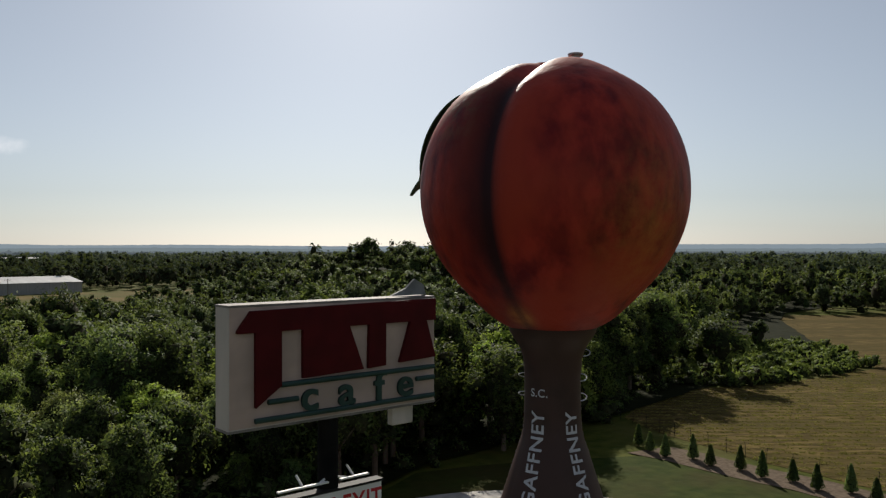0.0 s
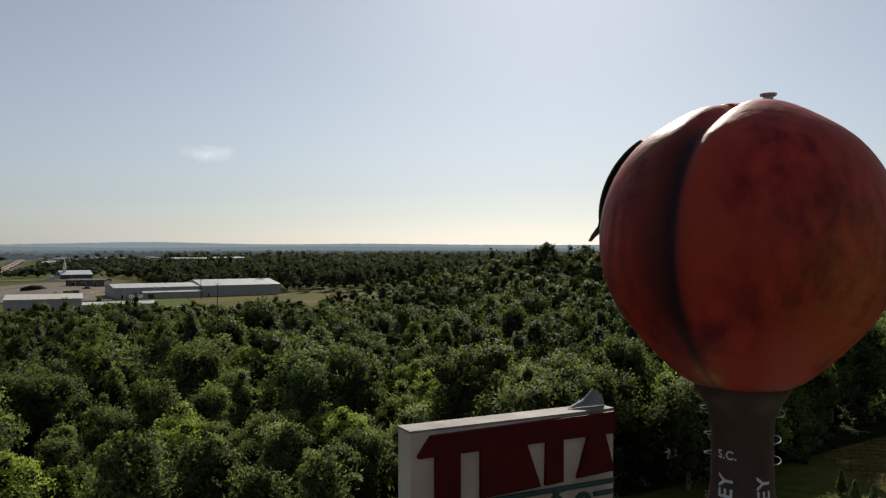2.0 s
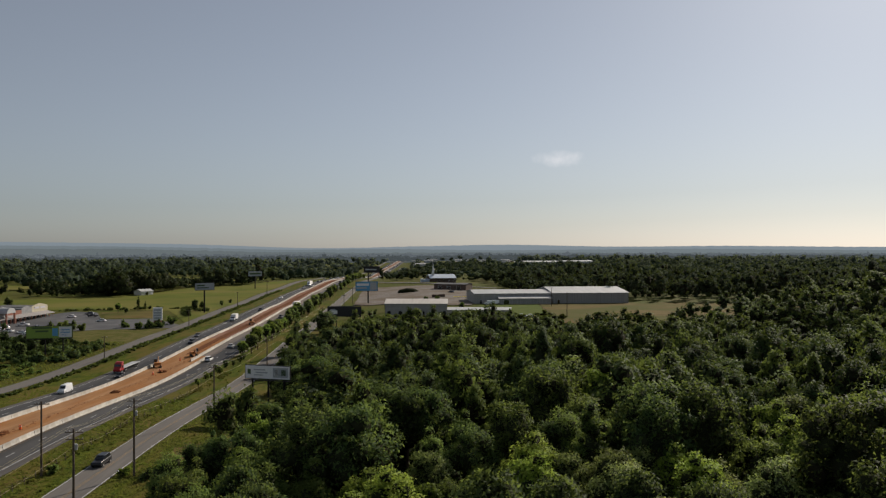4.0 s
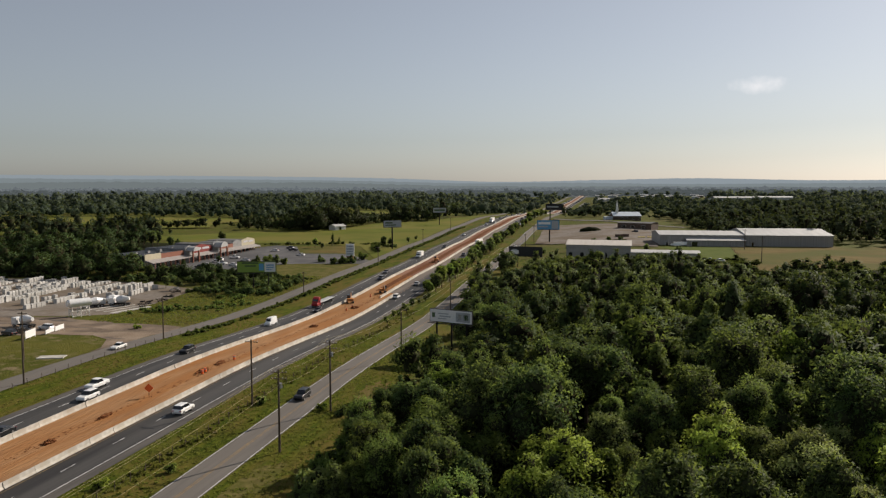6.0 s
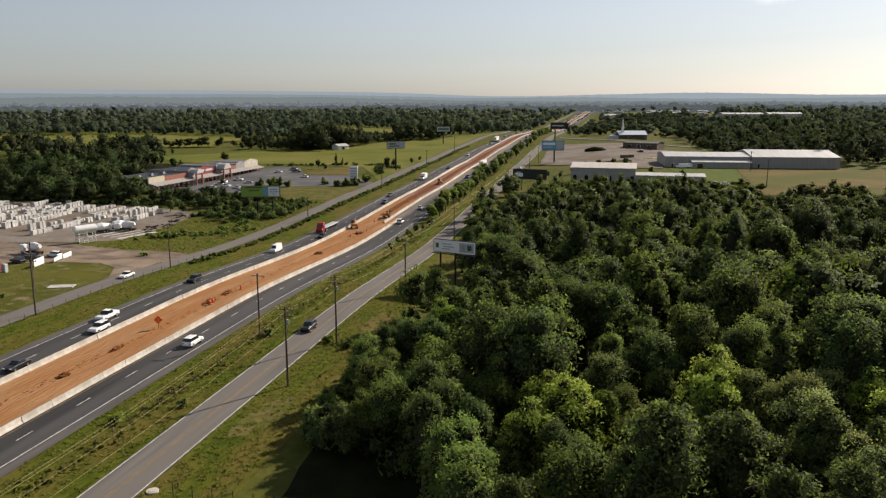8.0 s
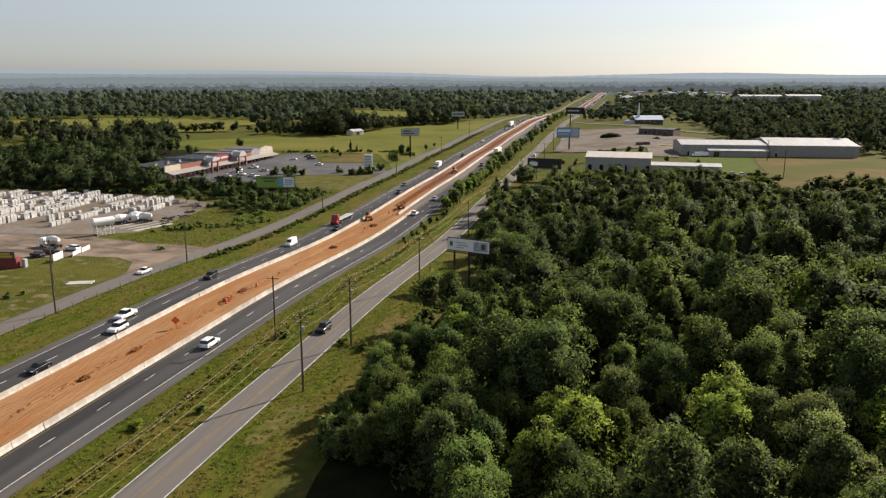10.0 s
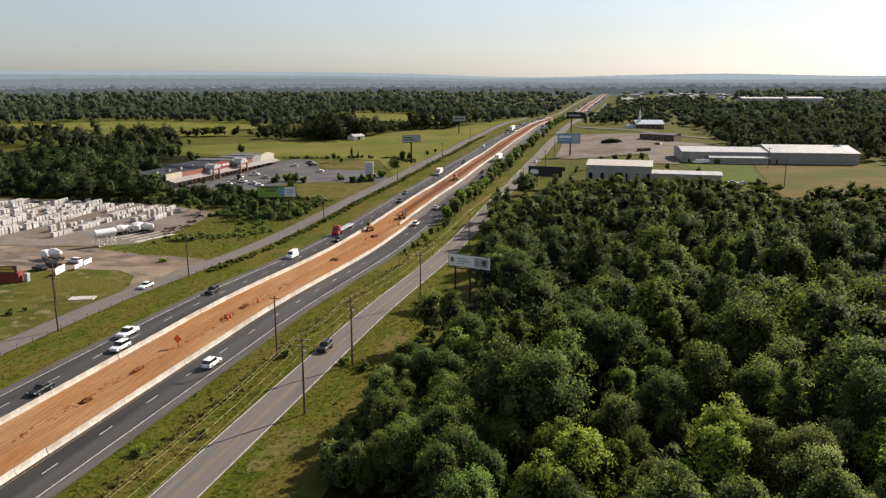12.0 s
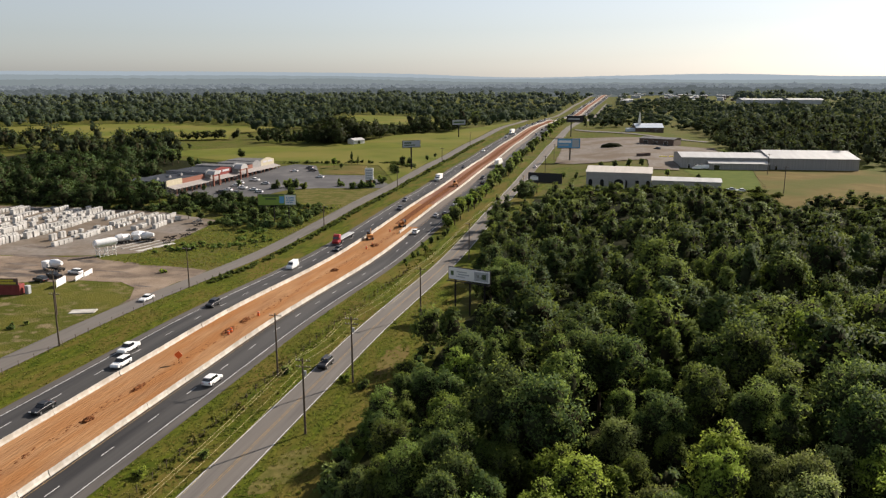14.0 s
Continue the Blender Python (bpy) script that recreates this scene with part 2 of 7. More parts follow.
def tube(bm, pts, r, n=5):
    """One bent round bar along the points."""
    pts = [Vector(p) for p in pts]
    rings = []
    for i, p in enumerate(pts):
        way = (pts[min(i + 1, len(pts) - 1)] - pts[max(i - 1, 0)]).normalized()
        side = way.cross(Vector((0.13, 0.21, 1.0))).normalized()
        up = side.cross(way)
        rings.append([bm.verts.new(p + (side * math.cos(k * 2 * math.pi / n) + up * math.sin(k * 2 * math.pi / n)) * r) for k in range(n)])
    for a, b in zip(rings, rings[1:]):
        for k in range(n):
            bm.faces.new((a[k], a[(k + 1) % n], b[(k + 1) % n], b[k]))
    bm.faces.new(rings[0][::-1])
    bm.faces.new(rings[-1])


def prism(bm, pts, d, m=None):
    """An outline in x, z pushed along y by d."""
    a = [bm.verts.new((x, 0, z)) for x, z in pts]
    b = [bm.verts.new((x, d, z)) for x, z in pts]
    k = len(pts)
    bm.faces.new(a)
    bm.faces.new(b[::-1])
    for i in range(k):
        bm.faces.new((a[(i + 1) % k], a[i], b[i], b[(i + 1) % k]))
    bmesh.ops.recalc_face_normals(bm, faces=bm.faces[:])
    if m is not None:
        bmesh.ops.transform(bm, matrix=m, verts=a + b)


def bend(y):
    """Beyond the crest the highway swings gently to the right."""
    return 25 * max(0.0, (y - 1050) / 1200) ** 1.6


def ribbon(bm, x0, x1, y0, y1, dz, step=15.0, nx=1):
    n = max(1, int((y1 - y0) / step))
    rows = []
    for i in range(n + 1):
        y = y0 + (y1 - y0) * i / n
        rows.append([bm.verts.new((x0 + (x1 - x0) * j / nx + bend(y), y, land(x0 + (x1 - x0) * j / nx, y) + dz)) for j in range(nx + 1)])
    for a, b in zip(rows, rows[1:]):
        for j in range(nx):
            bm.faces.new((a[j], a[j + 1], b[j + 1], b[j]))


def ragged(outline, amp, step=5.0):
    """The outline with an uneven, worn edge."""
    out = []
    for (a, b), (c, d) in zip(outline, outline[1:] + outline[:1]):
        n = max(1, int(math.hypot(c - a, d - b) / step))
        for i in range(n):
            x, y = a + (c - a) * i / n, b + (d - b) * i / n
            w = noise.noise_vector(Vector((x * 0.13, y * 0.13, 2))) * amp
            out.append((x + w.x, y + w.y))
    return out


def blot(cx, cy, rx, ry, seed):
    """A rounded uneven outline."""
    r = random.Random(seed)
    return [(cx + rx * k * math.cos(t), cy + ry * k * math.sin(t)) for t, k in ((i * math.pi / 12, r.uniform(0.7, 1.15)) for i in range(24))]


def field(name, outline, material, dz, label, category, step=12.0, edge=0.9):
    """A patch of ground inside an outline, lying on the land."""
    if edge:
        outline = ragged(outline, edge)
    bm = bmesh.new()
    bm.faces.new([bm.verts.new((x, y, 0)) for x, y in outline])
    for k in (0, 1):
        c = [p[k] for p in outline]
        v = math.ceil(min(c) / step) * step
        while v < max(c):
            no = (1, 0, 0) if k == 0 else (0, 1, 0)
            co = (v, 0, 0) if k == 0 else (0, v, 0)
            bmesh.ops.bisect_plane(bm, geom=bm.verts[:] + bm.edges[:] + bm.faces[:], plane_co=co, plane_no=no)
            v += step
    bmesh.ops.triangulate(bm, faces=bm.faces[:])
    for v in bm.verts:
        v.co.z = land(v.co.x, v.co.y) + dz
    bmesh.ops.recalc_face_normals(bm, faces=bm.faces[:])
    if bm.faces and sum(f.normal.z for f in bm.faces) < 0:
        bmesh.ops.reverse_faces(bm, faces=bm.faces[:])
    return tagged(part(name, bm, material), label, category, kind="structure")


def inside(x, y, poly):
    r, n = False, len(poly)
    for i in range(n):
        (a, b), (c, d) = poly[i], poly[i - 1]
        if (b > y) != (d > y) and x < (c - a) * (y - b) / (d - b) + a:
            r = not r
    return r


# ---- ground ----
def axis(fine, coarse):
    out = set()
    for a, b, s in fine + coarse:
        v = a
        while v <= b:
            out.add(round(v, 2))
            v += s
    return sorted(out)


GX = axis([(-160, 60, 5), (-420, -160, 20), (60, 420, 20)], [(-4800, -420, 220), (420, 4800, 220)])
GYS = axis([(-60, 520, 12), (520, 2400, 40)], [(-1500, -60, 240), (2400, 4900, 250)])
bm = bmesh.new()
grid = [[bm.verts.new((x, y, land(x, y))) for x in GX] for y in GYS]
for a, b in zip(grid, grid[1:]):
    for i in range(len(GX) - 1):
        bm.faces.new((a[i], a[i + 1], b[i + 1], b[i]))
bm.faces.ensure_lookup_table()
# ground past 2150 m glows blue-grey, distance haze put into its material
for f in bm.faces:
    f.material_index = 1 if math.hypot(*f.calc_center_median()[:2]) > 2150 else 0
tagged(part("ground", bm, [M_GRASS, hazy("country_haze", (0.076, 0.091, 0.094), 0.72)], smooth=True), "rolling grassy ground with olive and dry patches", "ground", kind="structure")

YARD = [(-330, 205), (-206, 214), (-170, 224), (-160, 232), (-160, 258), (-163, 292), (-196, 303), (-232, 303), (-330, 290)]
DIRT = [(-330, 150), (-200, 165), (-172, 180), (-150, 189), (-138, 192), (-127, 181), (-122.6, 168), (-122.6, 212), (-135, 214), (-158, 216), (-170, 222), (-206, 213), (-330, 204)]
PARK = [(-222, 342), (-199, 338), (-172, 350), (-168, 371), (-156, 381), (-122.6, 388), (-122.6, 402), (-145, 430), (-172, 427), (-189, 463), (-205, 468), (-216, 440)]
MEADOW_A = [(-122.8, 412), (-150, 470), (-205, 480), (-262, 478), (-318, 508), (-330, 540), (-285, 572), (-250, 590), (-212, 610), (-200, 690), (-165, 705), (-140, 780), (-130, 900), (-124, 900), (-124, 760)]
MEADOW_B = [(-620, 655), (-560, 650), (-400, 620), (-345, 640), (-372, 700), (-350, 815), (-400, 812), (-530, 835), (-590, 822), (-680, 740)]
MEADOW_C = [(-300, 770), (-245, 700), (-205, 725), (-178, 772), (-150, 880), (-209, 950), (-290, 1100), (-376, 1100), (-388, 1030), (-338, 880)]
HAY = [(90.5, 20), (91.5, 48), (96, 70), (100, 76), (126, 85), (137, 79), (150, 74.5), (183, 71), (208, 88), (202, 106), (218, 122), (258, 147), (306, 150), (330, 128), (330, -60), (90.5, -60)]
LAWN = [(40, 66), (56, 72), (66, 69), (76, 63), (82.5, 60), (83, 20), (60, 20)]
MULCH = [(82.5, 62), (89, 60), (90, 20), (83, 20)]
DRY = [(62, 374), (66, 322), (112, 352), (260, 420), (260, 468), (126, 470), (70, 464)]
LOT_E = [(-43, 502), (-20, 494), (14, 498), (14, 448), (30, 446), (31, 476), (62, 486), (62, 590), (36, 598), (14, 612), (16, 662), (-10, 668), (-43, 674), (-46, 620)]
LAWN_E = [(45, 378), (62, 374), (70, 464), (32, 450)]
# reaches past the trunks so the dark sheet paints the trees' shade
SHADED_FLOOR = [(-33, 50), (-35, 84), (-36, 104), (-34, 200), (-40, 230), (-40, 368), (-20, 368), (45, 360), (62, 330), (66, 320), (112, 350), (260, 418), (460, 400), (460, 170), (310, 155), (280, 142), (205, 92), (137, 82), (100, 77), (60, 74), (40, 67), (28, 50)]
field("wood_floor", [(-430, 300), (-262, 307), (-238, 306), (-240, 336), (-252, 345), (-256, 470), (-300, 478), (-430, 530)], M_SHADEFLOOR, 0.03, "leaf-littered ground under the trees with their shade painted in", "woodland floor", 15)
field("wood_floor", SHADED_FLOOR, M_SHADEFLOOR, 0.3, "leaf-littered ground under the trees with their shade painted in", "woodland floor", 15)
field("yard_gravel", YARD, M_GRAVEL, 0.06, "pale gravel yard with tyre-worn patches", "gravel yard")
field("dirt_lot", DIRT, M_DIRT, 0.06, "packed tan dirt lot beside the frontage road", "dirt lot", 12, 2.6)
for k, (cx, cy, rx, ry) in enumerate(((-142, 128, 13, 7), (-128, 122, 4, 9), (-46.5, 98, 3, 8), (-44, 146, 2.5, 9))):
    field("bare_patch", blot(cx, cy, rx, ry, k), M_DRYFIELD if k % 2 else M_DRYGRASS, 0.055 + 0.005 * (k % 4), "dry worn patch in the roadside grass", "bare ground", 12, 1.2)
M_WORNLAWN = mat("worn_lawn", (0.062, 0.068, 0.013), (0.17, 0.135, 0.078), 0.3, 0.95, bump=0.4, bscale=2, c3=(0.09, 0.086, 0.018), scale3=0.06, spec=0.03, lo=0.5, hi=0.68)
field("worn_lawn", [(-200, 108), (-122.8, 108), (-122.8, 167), (-127, 180), (-138, 191), (-150, 188), (-172, 179), (-200, 164)], M_WORNLAWN, 0.045, "thin worn lawn with bare earth showing through", "lawn", 12, 1.5)
M_STAIN = mat("oily_dirt", (0.07, 0.058, 0.05), (0.12, 0.1, 0.085), 0.3, 0.9, bump=0.3, c3=(0.15, 0.122, 0.1), scale3=0.2, spec=0.1)
for k, (cx, cy, rx, ry) in enumerate(((-190, 217, 9, 2.0), (-166, 215, 6, 2.4), (-183, 205, 8, 1.6), (-179, 198, 7, 1.4), (-129, 188, 3.5, 1.0), (-199, 231, 8, 2.2), (-176, 191, 9, 3), (-150, 203, 6, 1.0))):
    field("tyre_stain", blot(cx, cy, rx, ry, 40 + k), M_STAIN, 0.075 + 0.004 * (k % 3), "dark tyre-churned stain on the packed dirt", "stain", 12, 1.0)
field("parking_lot", PARK, M_LOT, 0.06, "worn grey asphalt parking lot", "parking lot", edge=0.0)
field("bare_island", [(-187, 463), (-157, 468), (-144, 434), (-171, 430)], M_DRYFIELD, 0.07, "dry brown grass island beside the parking lot", "bare ground", 12, 1.5)
field("dry_wedge", [(-166, 371), (-122.8, 386), (-121, 332), (-136, 320), (-152, 345)], M_DRYGRASS, 0.07, "yellowing mown grass between parking lot and frontage road", "grass", 12, 2.0)
field("pasture_front", MEADOW_A, M_PASTURE, 0.16, "bright green mown pasture", "pasture", 10)
field("pasture_back", MEADOW_B, M_PASTURE, 0.6, "green pasture behind a hedge of trees", "pasture", 40)
field("pasture_far", MEADOW_C, M_PASTURE, 0.6, "distant green pasture between woods", "pasture", 40)
field("pasture_clearing", [(-560, 1235), (-505, 1235), (-478, 1325), (-555, 1335)], M_DRYFIELD, 1.2, "pale dry clearing in the distant woods", "field", 60)
field("pasture_clearing", [(-325, 1295), (-255, 1295), (-245, 1345), (-325, 1355)], M_DRYFIELD, 1.2, "pale dry clearing in the distant woods", "field", 60)
field("hay_field", HAY, M_HAY, 0.06, "cut hay field with pale straw rows", "field", 30)
field("lawn", LAWN, M_LAWN, 0.07, "mown green lawn around the water tower", "lawn")
field("mulch_bed", MULCH, M_MULCH, 0.12, "pale brown mulch bed along the fence", "mulch")
field("dry_field", DRY, M_DRYFIELD, 0.06, "dry brown field with green streaks", "field", 25)
field("gravel_lot", LOT_E, M_GRAVEL, 0.4, "pale gravel lot around the warehouses", "gravel lot", 20)
field("church_track", [(-47, 752), (-20, 722), (14, 684), (62, 640), (64, 648), (16, 692), (-18, 731), (-47, 764)], M_OLDROAD, 0.45, "pale gravel track leading to the church", "track", 20, 0.5)
field("warehouse_lawn", LAWN_E, mat("watered_lawn", (0.06, 0.085, 0.014), (0.085, 0.105, 0.02), 0.2, 0.9, bump=0.2, spec=0.03), 0.1, "green mown lawn before the warehouse", "lawn", edge=0.0)


# ---- highway ----
def road(name, x0, x1, y0, y1, dz, material, label, category="road", step=15.0, nx=1):
    bm = bmesh.new()
    ribbon(bm, x0, x1, y0, y1, dz, step, nx)
    return tagged(part(name, bm, material), label, category, kind="structure")


Y0, Y1 = 20.0, 2350.0
road("verge_east", -69.6, -57.9, Y0, 900, 0.04, M_VERGE, "weedy green verge with dry patches", "verge", 12, 3)
road("verge_side", -51.0, -40, Y0, 420, 0.04, M_VERGE, "rough green verge beside the woods", "verge", 12, 3)
road("verge_west", -116.2, -103.2, Y0, 900, 0.04, M_VERGE, "green roadside verge with a shallow ditch", "verge", 12, 3)
road("road_northbound", -78.4, -71.4, Y0, Y1, 0.1, M_ASPHALT, "dark asphalt carriageway with two lanes", step=12)
road("shoulder_east", -71.4, -69.6, Y0, Y1, 0.09, M_SHOULDER, "paler asphalt hard shoulder", "shoulder", 12)
road("road_southbound", -101.4, -93.2, Y0, Y1, 0.1, M_ASPHALT, "dark asphalt carriageway with two lanes", step=12)
road("shoulder_west", -103.2, -101.4, Y0, Y1, 0.09, M_SHOULDER, "paler asphalt hard shoulder", "shoulder", 12)
road("median_clay", -93.2, -78.4, Y0, 345, 0.08, M_CLAY, "bare orange clay of the dug-up median", "median", 12, 6)
road("median_soil", -93.2, -82.7, 345, Y1, 0.08, mat("damp_clay", (0.12, 0.058, 0.04), (0.18, 0.092, 0.062), 0.4, 0.95, bump=0.4, stretch=(1, 0.05, 1), c3=(0.24, 0.14, 0.1), scale3=0.3, spec=0.03), "damp red-brown soil of the dug-up median", "median", 12, 6)
M_PAVING = mat("dusty_paving", (0.105, 0.09, 0.08), (0.15, 0.128, 0.112), 0.7, 0.85, bump=0.1, bscale=9, stretch=(1, 0.03, 1), c3=(0.18, 0.148, 0.122), scale3=0.25, spec=0.1)
road("road_widening", -82.8, -78.4, 296, Y1, 0.105, M_PAVING, "new dusty asphalt lane beside the dug-up median", step=12)
road("median_trench", -89.4, -86.4, 300, 1150, 0.1, M_RUT, "dark damp trench down the dug-up median", "trench", 12, 3)
road("frontage_road_east", -57.7, -51.2, Y0, Y1, 0.1, M_OLDROAD, "worn grey two-lane frontage road", step=12)
road("frontage_road_west", -122.5, -116.3, Y0, Y1, 0.1, M_OLDROAD, "worn grey frontage road beside the yard", step=12)
for nm, x, w, m, y1 in (("edge_line", -71.6, 0.16, M_LINE_W, 1200), ("edge_line", -101.1, 0.16, M_LINE_W, 1200), ("median_line", -77.9, 0.14, M_LINE_Y, 600), ("median_line", -93.7, 0.14, M_LINE_Y, 600),
                        ("edge_line", -57.5, 0.13, M_LINE_W, 700), ("edge_line", -51.4, 0.13, M_LINE_W, 700), ("centre_line", -54.55, 0.13, M_LINE_Y, 700), ("centre_line", -54.2, 0.13, M_LINE_Y, 700)):
    road(nm, x - w / 2, x + w / 2, Y0, y1, 0.115, m, "painted road line, slightly worn", "road line", 12)
for x, off in ((-75.3, 0.0), (-97.6, 4.0)):
    bm = bmesh.new()
    y = 36.5 + off
    while y < 900:
        ribbon(bm, x - 0.08, x + 0.08, y - 1.55, y + 1.55, 0.115, 10)
        y += 12.19
    tagged(part("lane_dashes", bm, M_LINE_W), "broken white lane line", "road line", kind="stuff")


def barrier_mesh(length):
    bm = bmesh.new()
    pts = [(-0.32, 0), (0.32, 0), (0.32, 0.1), (0.16, 0.36), (0.1, 0.95), (-0.1, 0.95), (-0.16, 0.36), (-0.32, 0.1)]
    prism(bm, pts, length)
    return mesh_of(bm, "segment", M_BARRIER)


SEG = barrier_mesh(6.02)
for nm, x, from_y, to_y in (("barrier_east", -78.75, Y0 + 20, 290), ("barrier_inner", -82.6, 284, 2300), ("barrier_west", -92.85, Y0 + 20, 2300)):
    top = thing(nm, Matrix(), "long row of pale concrete barrier segments", "concrete barrier", kind="structure")
    y = from_y
    rng = random.Random(nm)
    while y < min(520, to_y):
        a, b = land(x, y), land(x, y + 6.1)
        share("segment", SEG, top, pose(x + rng.uniform(-0.05, 0.05), y, a + 0.08, math.degrees(math.atan2(b - a, 6.1)), 0, rng.uniform(-0.4, 0.4)))
        y += 6.1
    if to_y < 520:
        continue
    bm = bmesh.new()
    while y < to_y:
        vs = box(bm, x - 0.22, x + 0.22, y, y + 6.05, 0, 0.95)
        for v in vs:
            v.co.z += land(v.co.x, v.co.y) + 0.08
            v.co.x += bend(v.co.y)
        y += 6.1
    tagged(part("far_segments", bm, M_BARRIER, top), kind="stuff")


# ---- woods ----
def ico():
    t = (1 + 5 ** 0.5) / 2
    v = np.array([(-1, t, 0), (1, t, 0), (-1, -t, 0), (1, -t, 0), (0, -1, t), (0, 1, t), (0, -1, -t), (0, 1, -t), (t, 0, -1), (t, 0, 1), (-t, 0, -1), (-t, 0, 1)], float)
    f = np.array([(0, 11, 5), (0, 5, 1), (0, 1, 7), (0, 7, 10), (0, 10, 11), (1, 5, 9), (5, 11, 4), (11, 10, 2), (10, 7, 6), (7, 1, 8),
                  (3, 9, 4), (3, 4, 2), (3, 2, 6), (3, 6, 8), (3, 8, 9), (4, 9, 5), (2, 4, 11), (6, 2, 10), (8, 6, 7), (9, 8, 1)])
    return v / np.linalg.norm(v, axis=1)[:, None], f


ICO_V, ICO_F = ico()


def ico2():
    """A finer ball: each face of the first split in four."""
    v, f, mid = [tuple(p) for p in ICO_V], [], {}

    def half(a, b):
        k = (min(a, b), max(a, b))
        if k not in mid:
            p = np.array(v[a]) + np.array(v[b])
            v.append(tuple(p / np.linalg.norm(p)))
            mid[k] = len(v) - 1
        return mid[k]
    for a, b, c in ICO_F:
        d, e, g = half(a, b), half(b, c), half(c, a)
        f += [(a, d, g), (d, b, e), (g, e, c), (d, e, g)]
    return np.array(v), np.array(f)


BALL_V, BALL_F = ico2()


def unit(a):
    return a / np.maximum(np.linalg.norm(a, axis=-1, keepdims=True), 1e-9)


def crown(rng, R, H, lobes, leaves, size, pointed=0.0, core=0.8):
    """A crown: a crumpled inner mass, upright tufts round it and many small leaf sprays over all. Base at z 0. Returns
    vertices, faces of the inner mass painted dark as shade, faces of the leaves.
    """
    d = unit(rng.normal(size=(lobes, 3)))
    d[:, 2] = d[:, 2] * 1.0 + 0.22
    k = rng.uniform(0.46, 0.8, (lobes, 1))
    c = unit(d) * k * np.array([R, R, H / 2])
    c[0] = (0, 0, -0.04 * H)
    up = np.clip((c[:, 2:] + H / 2) / H, 0, 1)
    c[:, :2] *= 1 - pointed * up
    c[:, :2] += rng.normal(size=2) * 0.12 * R * up
    rad = rng.uniform(0.24, 0.44, lobes) * R * (1 - 0.5 * pointed * up[:, 0])
    rad[0] = R * (0.66 - 0.2 * pointed)
    c[:, 2] += H / 2
    flat = rng.uniform(0.75, 1.35, (lobes, 1)) * np.array([[0, 0, 1.0]]) + np.array([[1.0, 1.0, 0]])
    flat[0] = (1, 1, 0.6 * H / R)
    vs, tris, base = [], [], 0
    for i in range(lobes):
        bv, bf = (BALL_V, BALL_F) if i == 0 and lobes > 5 else (ICO_V, ICO_F)
        tris.append(bf + base)
        vs.append(bv * rad[i] * core * flat[i] * rng.uniform(0.68, 1.16, (len(bv), 1)) + c[i])
        base += len(bv)
    share_ = rad ** 1.5 * np.where(np.arange(lobes) == 0, 1.2, 1.0)
    which = rng.choice(lobes, leaves, p=share_ / share_.sum())
    out = unit(c[which] - np.array([0, 0, H * 0.42]) + 1e-3)
    dd = unit(rng.normal(size=(leaves, 3)) + out * 0.75 + np.array([0, 0, 0.45]))
    reach = rng.uniform(0.5, 1.14, leaves) + 0.32 * (rng.random(leaves) < 0.13) * rng.random(leaves)
    p = c[which] + dd * flat[which] * (rad[which] * reach)[:, None]
    p[:, 2] = np.maximum(p[:, 2], 0.01 * H)
    n = unit(dd * 0.7 + rng.normal(size=(leaves, 3)) * 0.7 + np.array([0, 0, 0.25]))
    u = unit(np.cross(n, rng.normal(size=(leaves, 3)) + np.array([0.6, 0.2, 0])))
    v = np.cross(n, u)
    s = (size * rng.uniform(0.5, 1.4, leaves))[:, None]
    w = rng.uniform(-0.5, 0.5, (leaves, 1))
    q = np.stack([p - u * s * 0.75 + v * s * w * 0.4, p + u * s * 0.75 - v * s * 0.42, p + u * s * w + v * s * 0.55], 1).reshape(-1, 3)
    return np.concatenate(vs + [q]), np.concatenate(tris), base + np.arange(3 * leaves).reshape(-1, 3)


def mesh_np(name, v, inner, leaves, material, inner_material=M_CROWNSHADE):
    """A mesh of leaves round an inner mass, by default dark with painted crown shade."""
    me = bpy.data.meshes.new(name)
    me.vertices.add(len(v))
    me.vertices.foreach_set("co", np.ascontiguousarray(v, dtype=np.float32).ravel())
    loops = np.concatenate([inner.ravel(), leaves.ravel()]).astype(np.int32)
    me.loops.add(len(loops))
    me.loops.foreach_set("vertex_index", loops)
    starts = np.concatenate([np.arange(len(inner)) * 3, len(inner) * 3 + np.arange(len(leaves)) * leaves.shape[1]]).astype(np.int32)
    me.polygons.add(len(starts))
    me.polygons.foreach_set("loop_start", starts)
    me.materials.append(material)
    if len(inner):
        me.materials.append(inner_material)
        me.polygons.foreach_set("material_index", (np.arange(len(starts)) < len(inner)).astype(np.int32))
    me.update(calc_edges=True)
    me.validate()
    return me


def soften(me, mid, round_=0.55):
    """Lets light fall over a crown as over one rounded mass."""
    co = np.empty(len(me.vertices) * 3, np.float32)
    me.vertices.foreach_get("co", co)
    no = np.empty(len(me.vertices) * 3, np.float32)
    me.vertices.foreach_get("normal", no)
    no = no.reshape(-1, 3)
    out = unit((co.reshape(-1, 3) - mid) * np.array([1, 1, 0.7]))
    no = no * np.where((no * out).sum(1, keepdims=True) < 0, -1, 1)
    me.normals_split_custom_set_from_vertices(unit(no + out * round_ + np.array([0, 0, 0.05])).tolist())
    return me


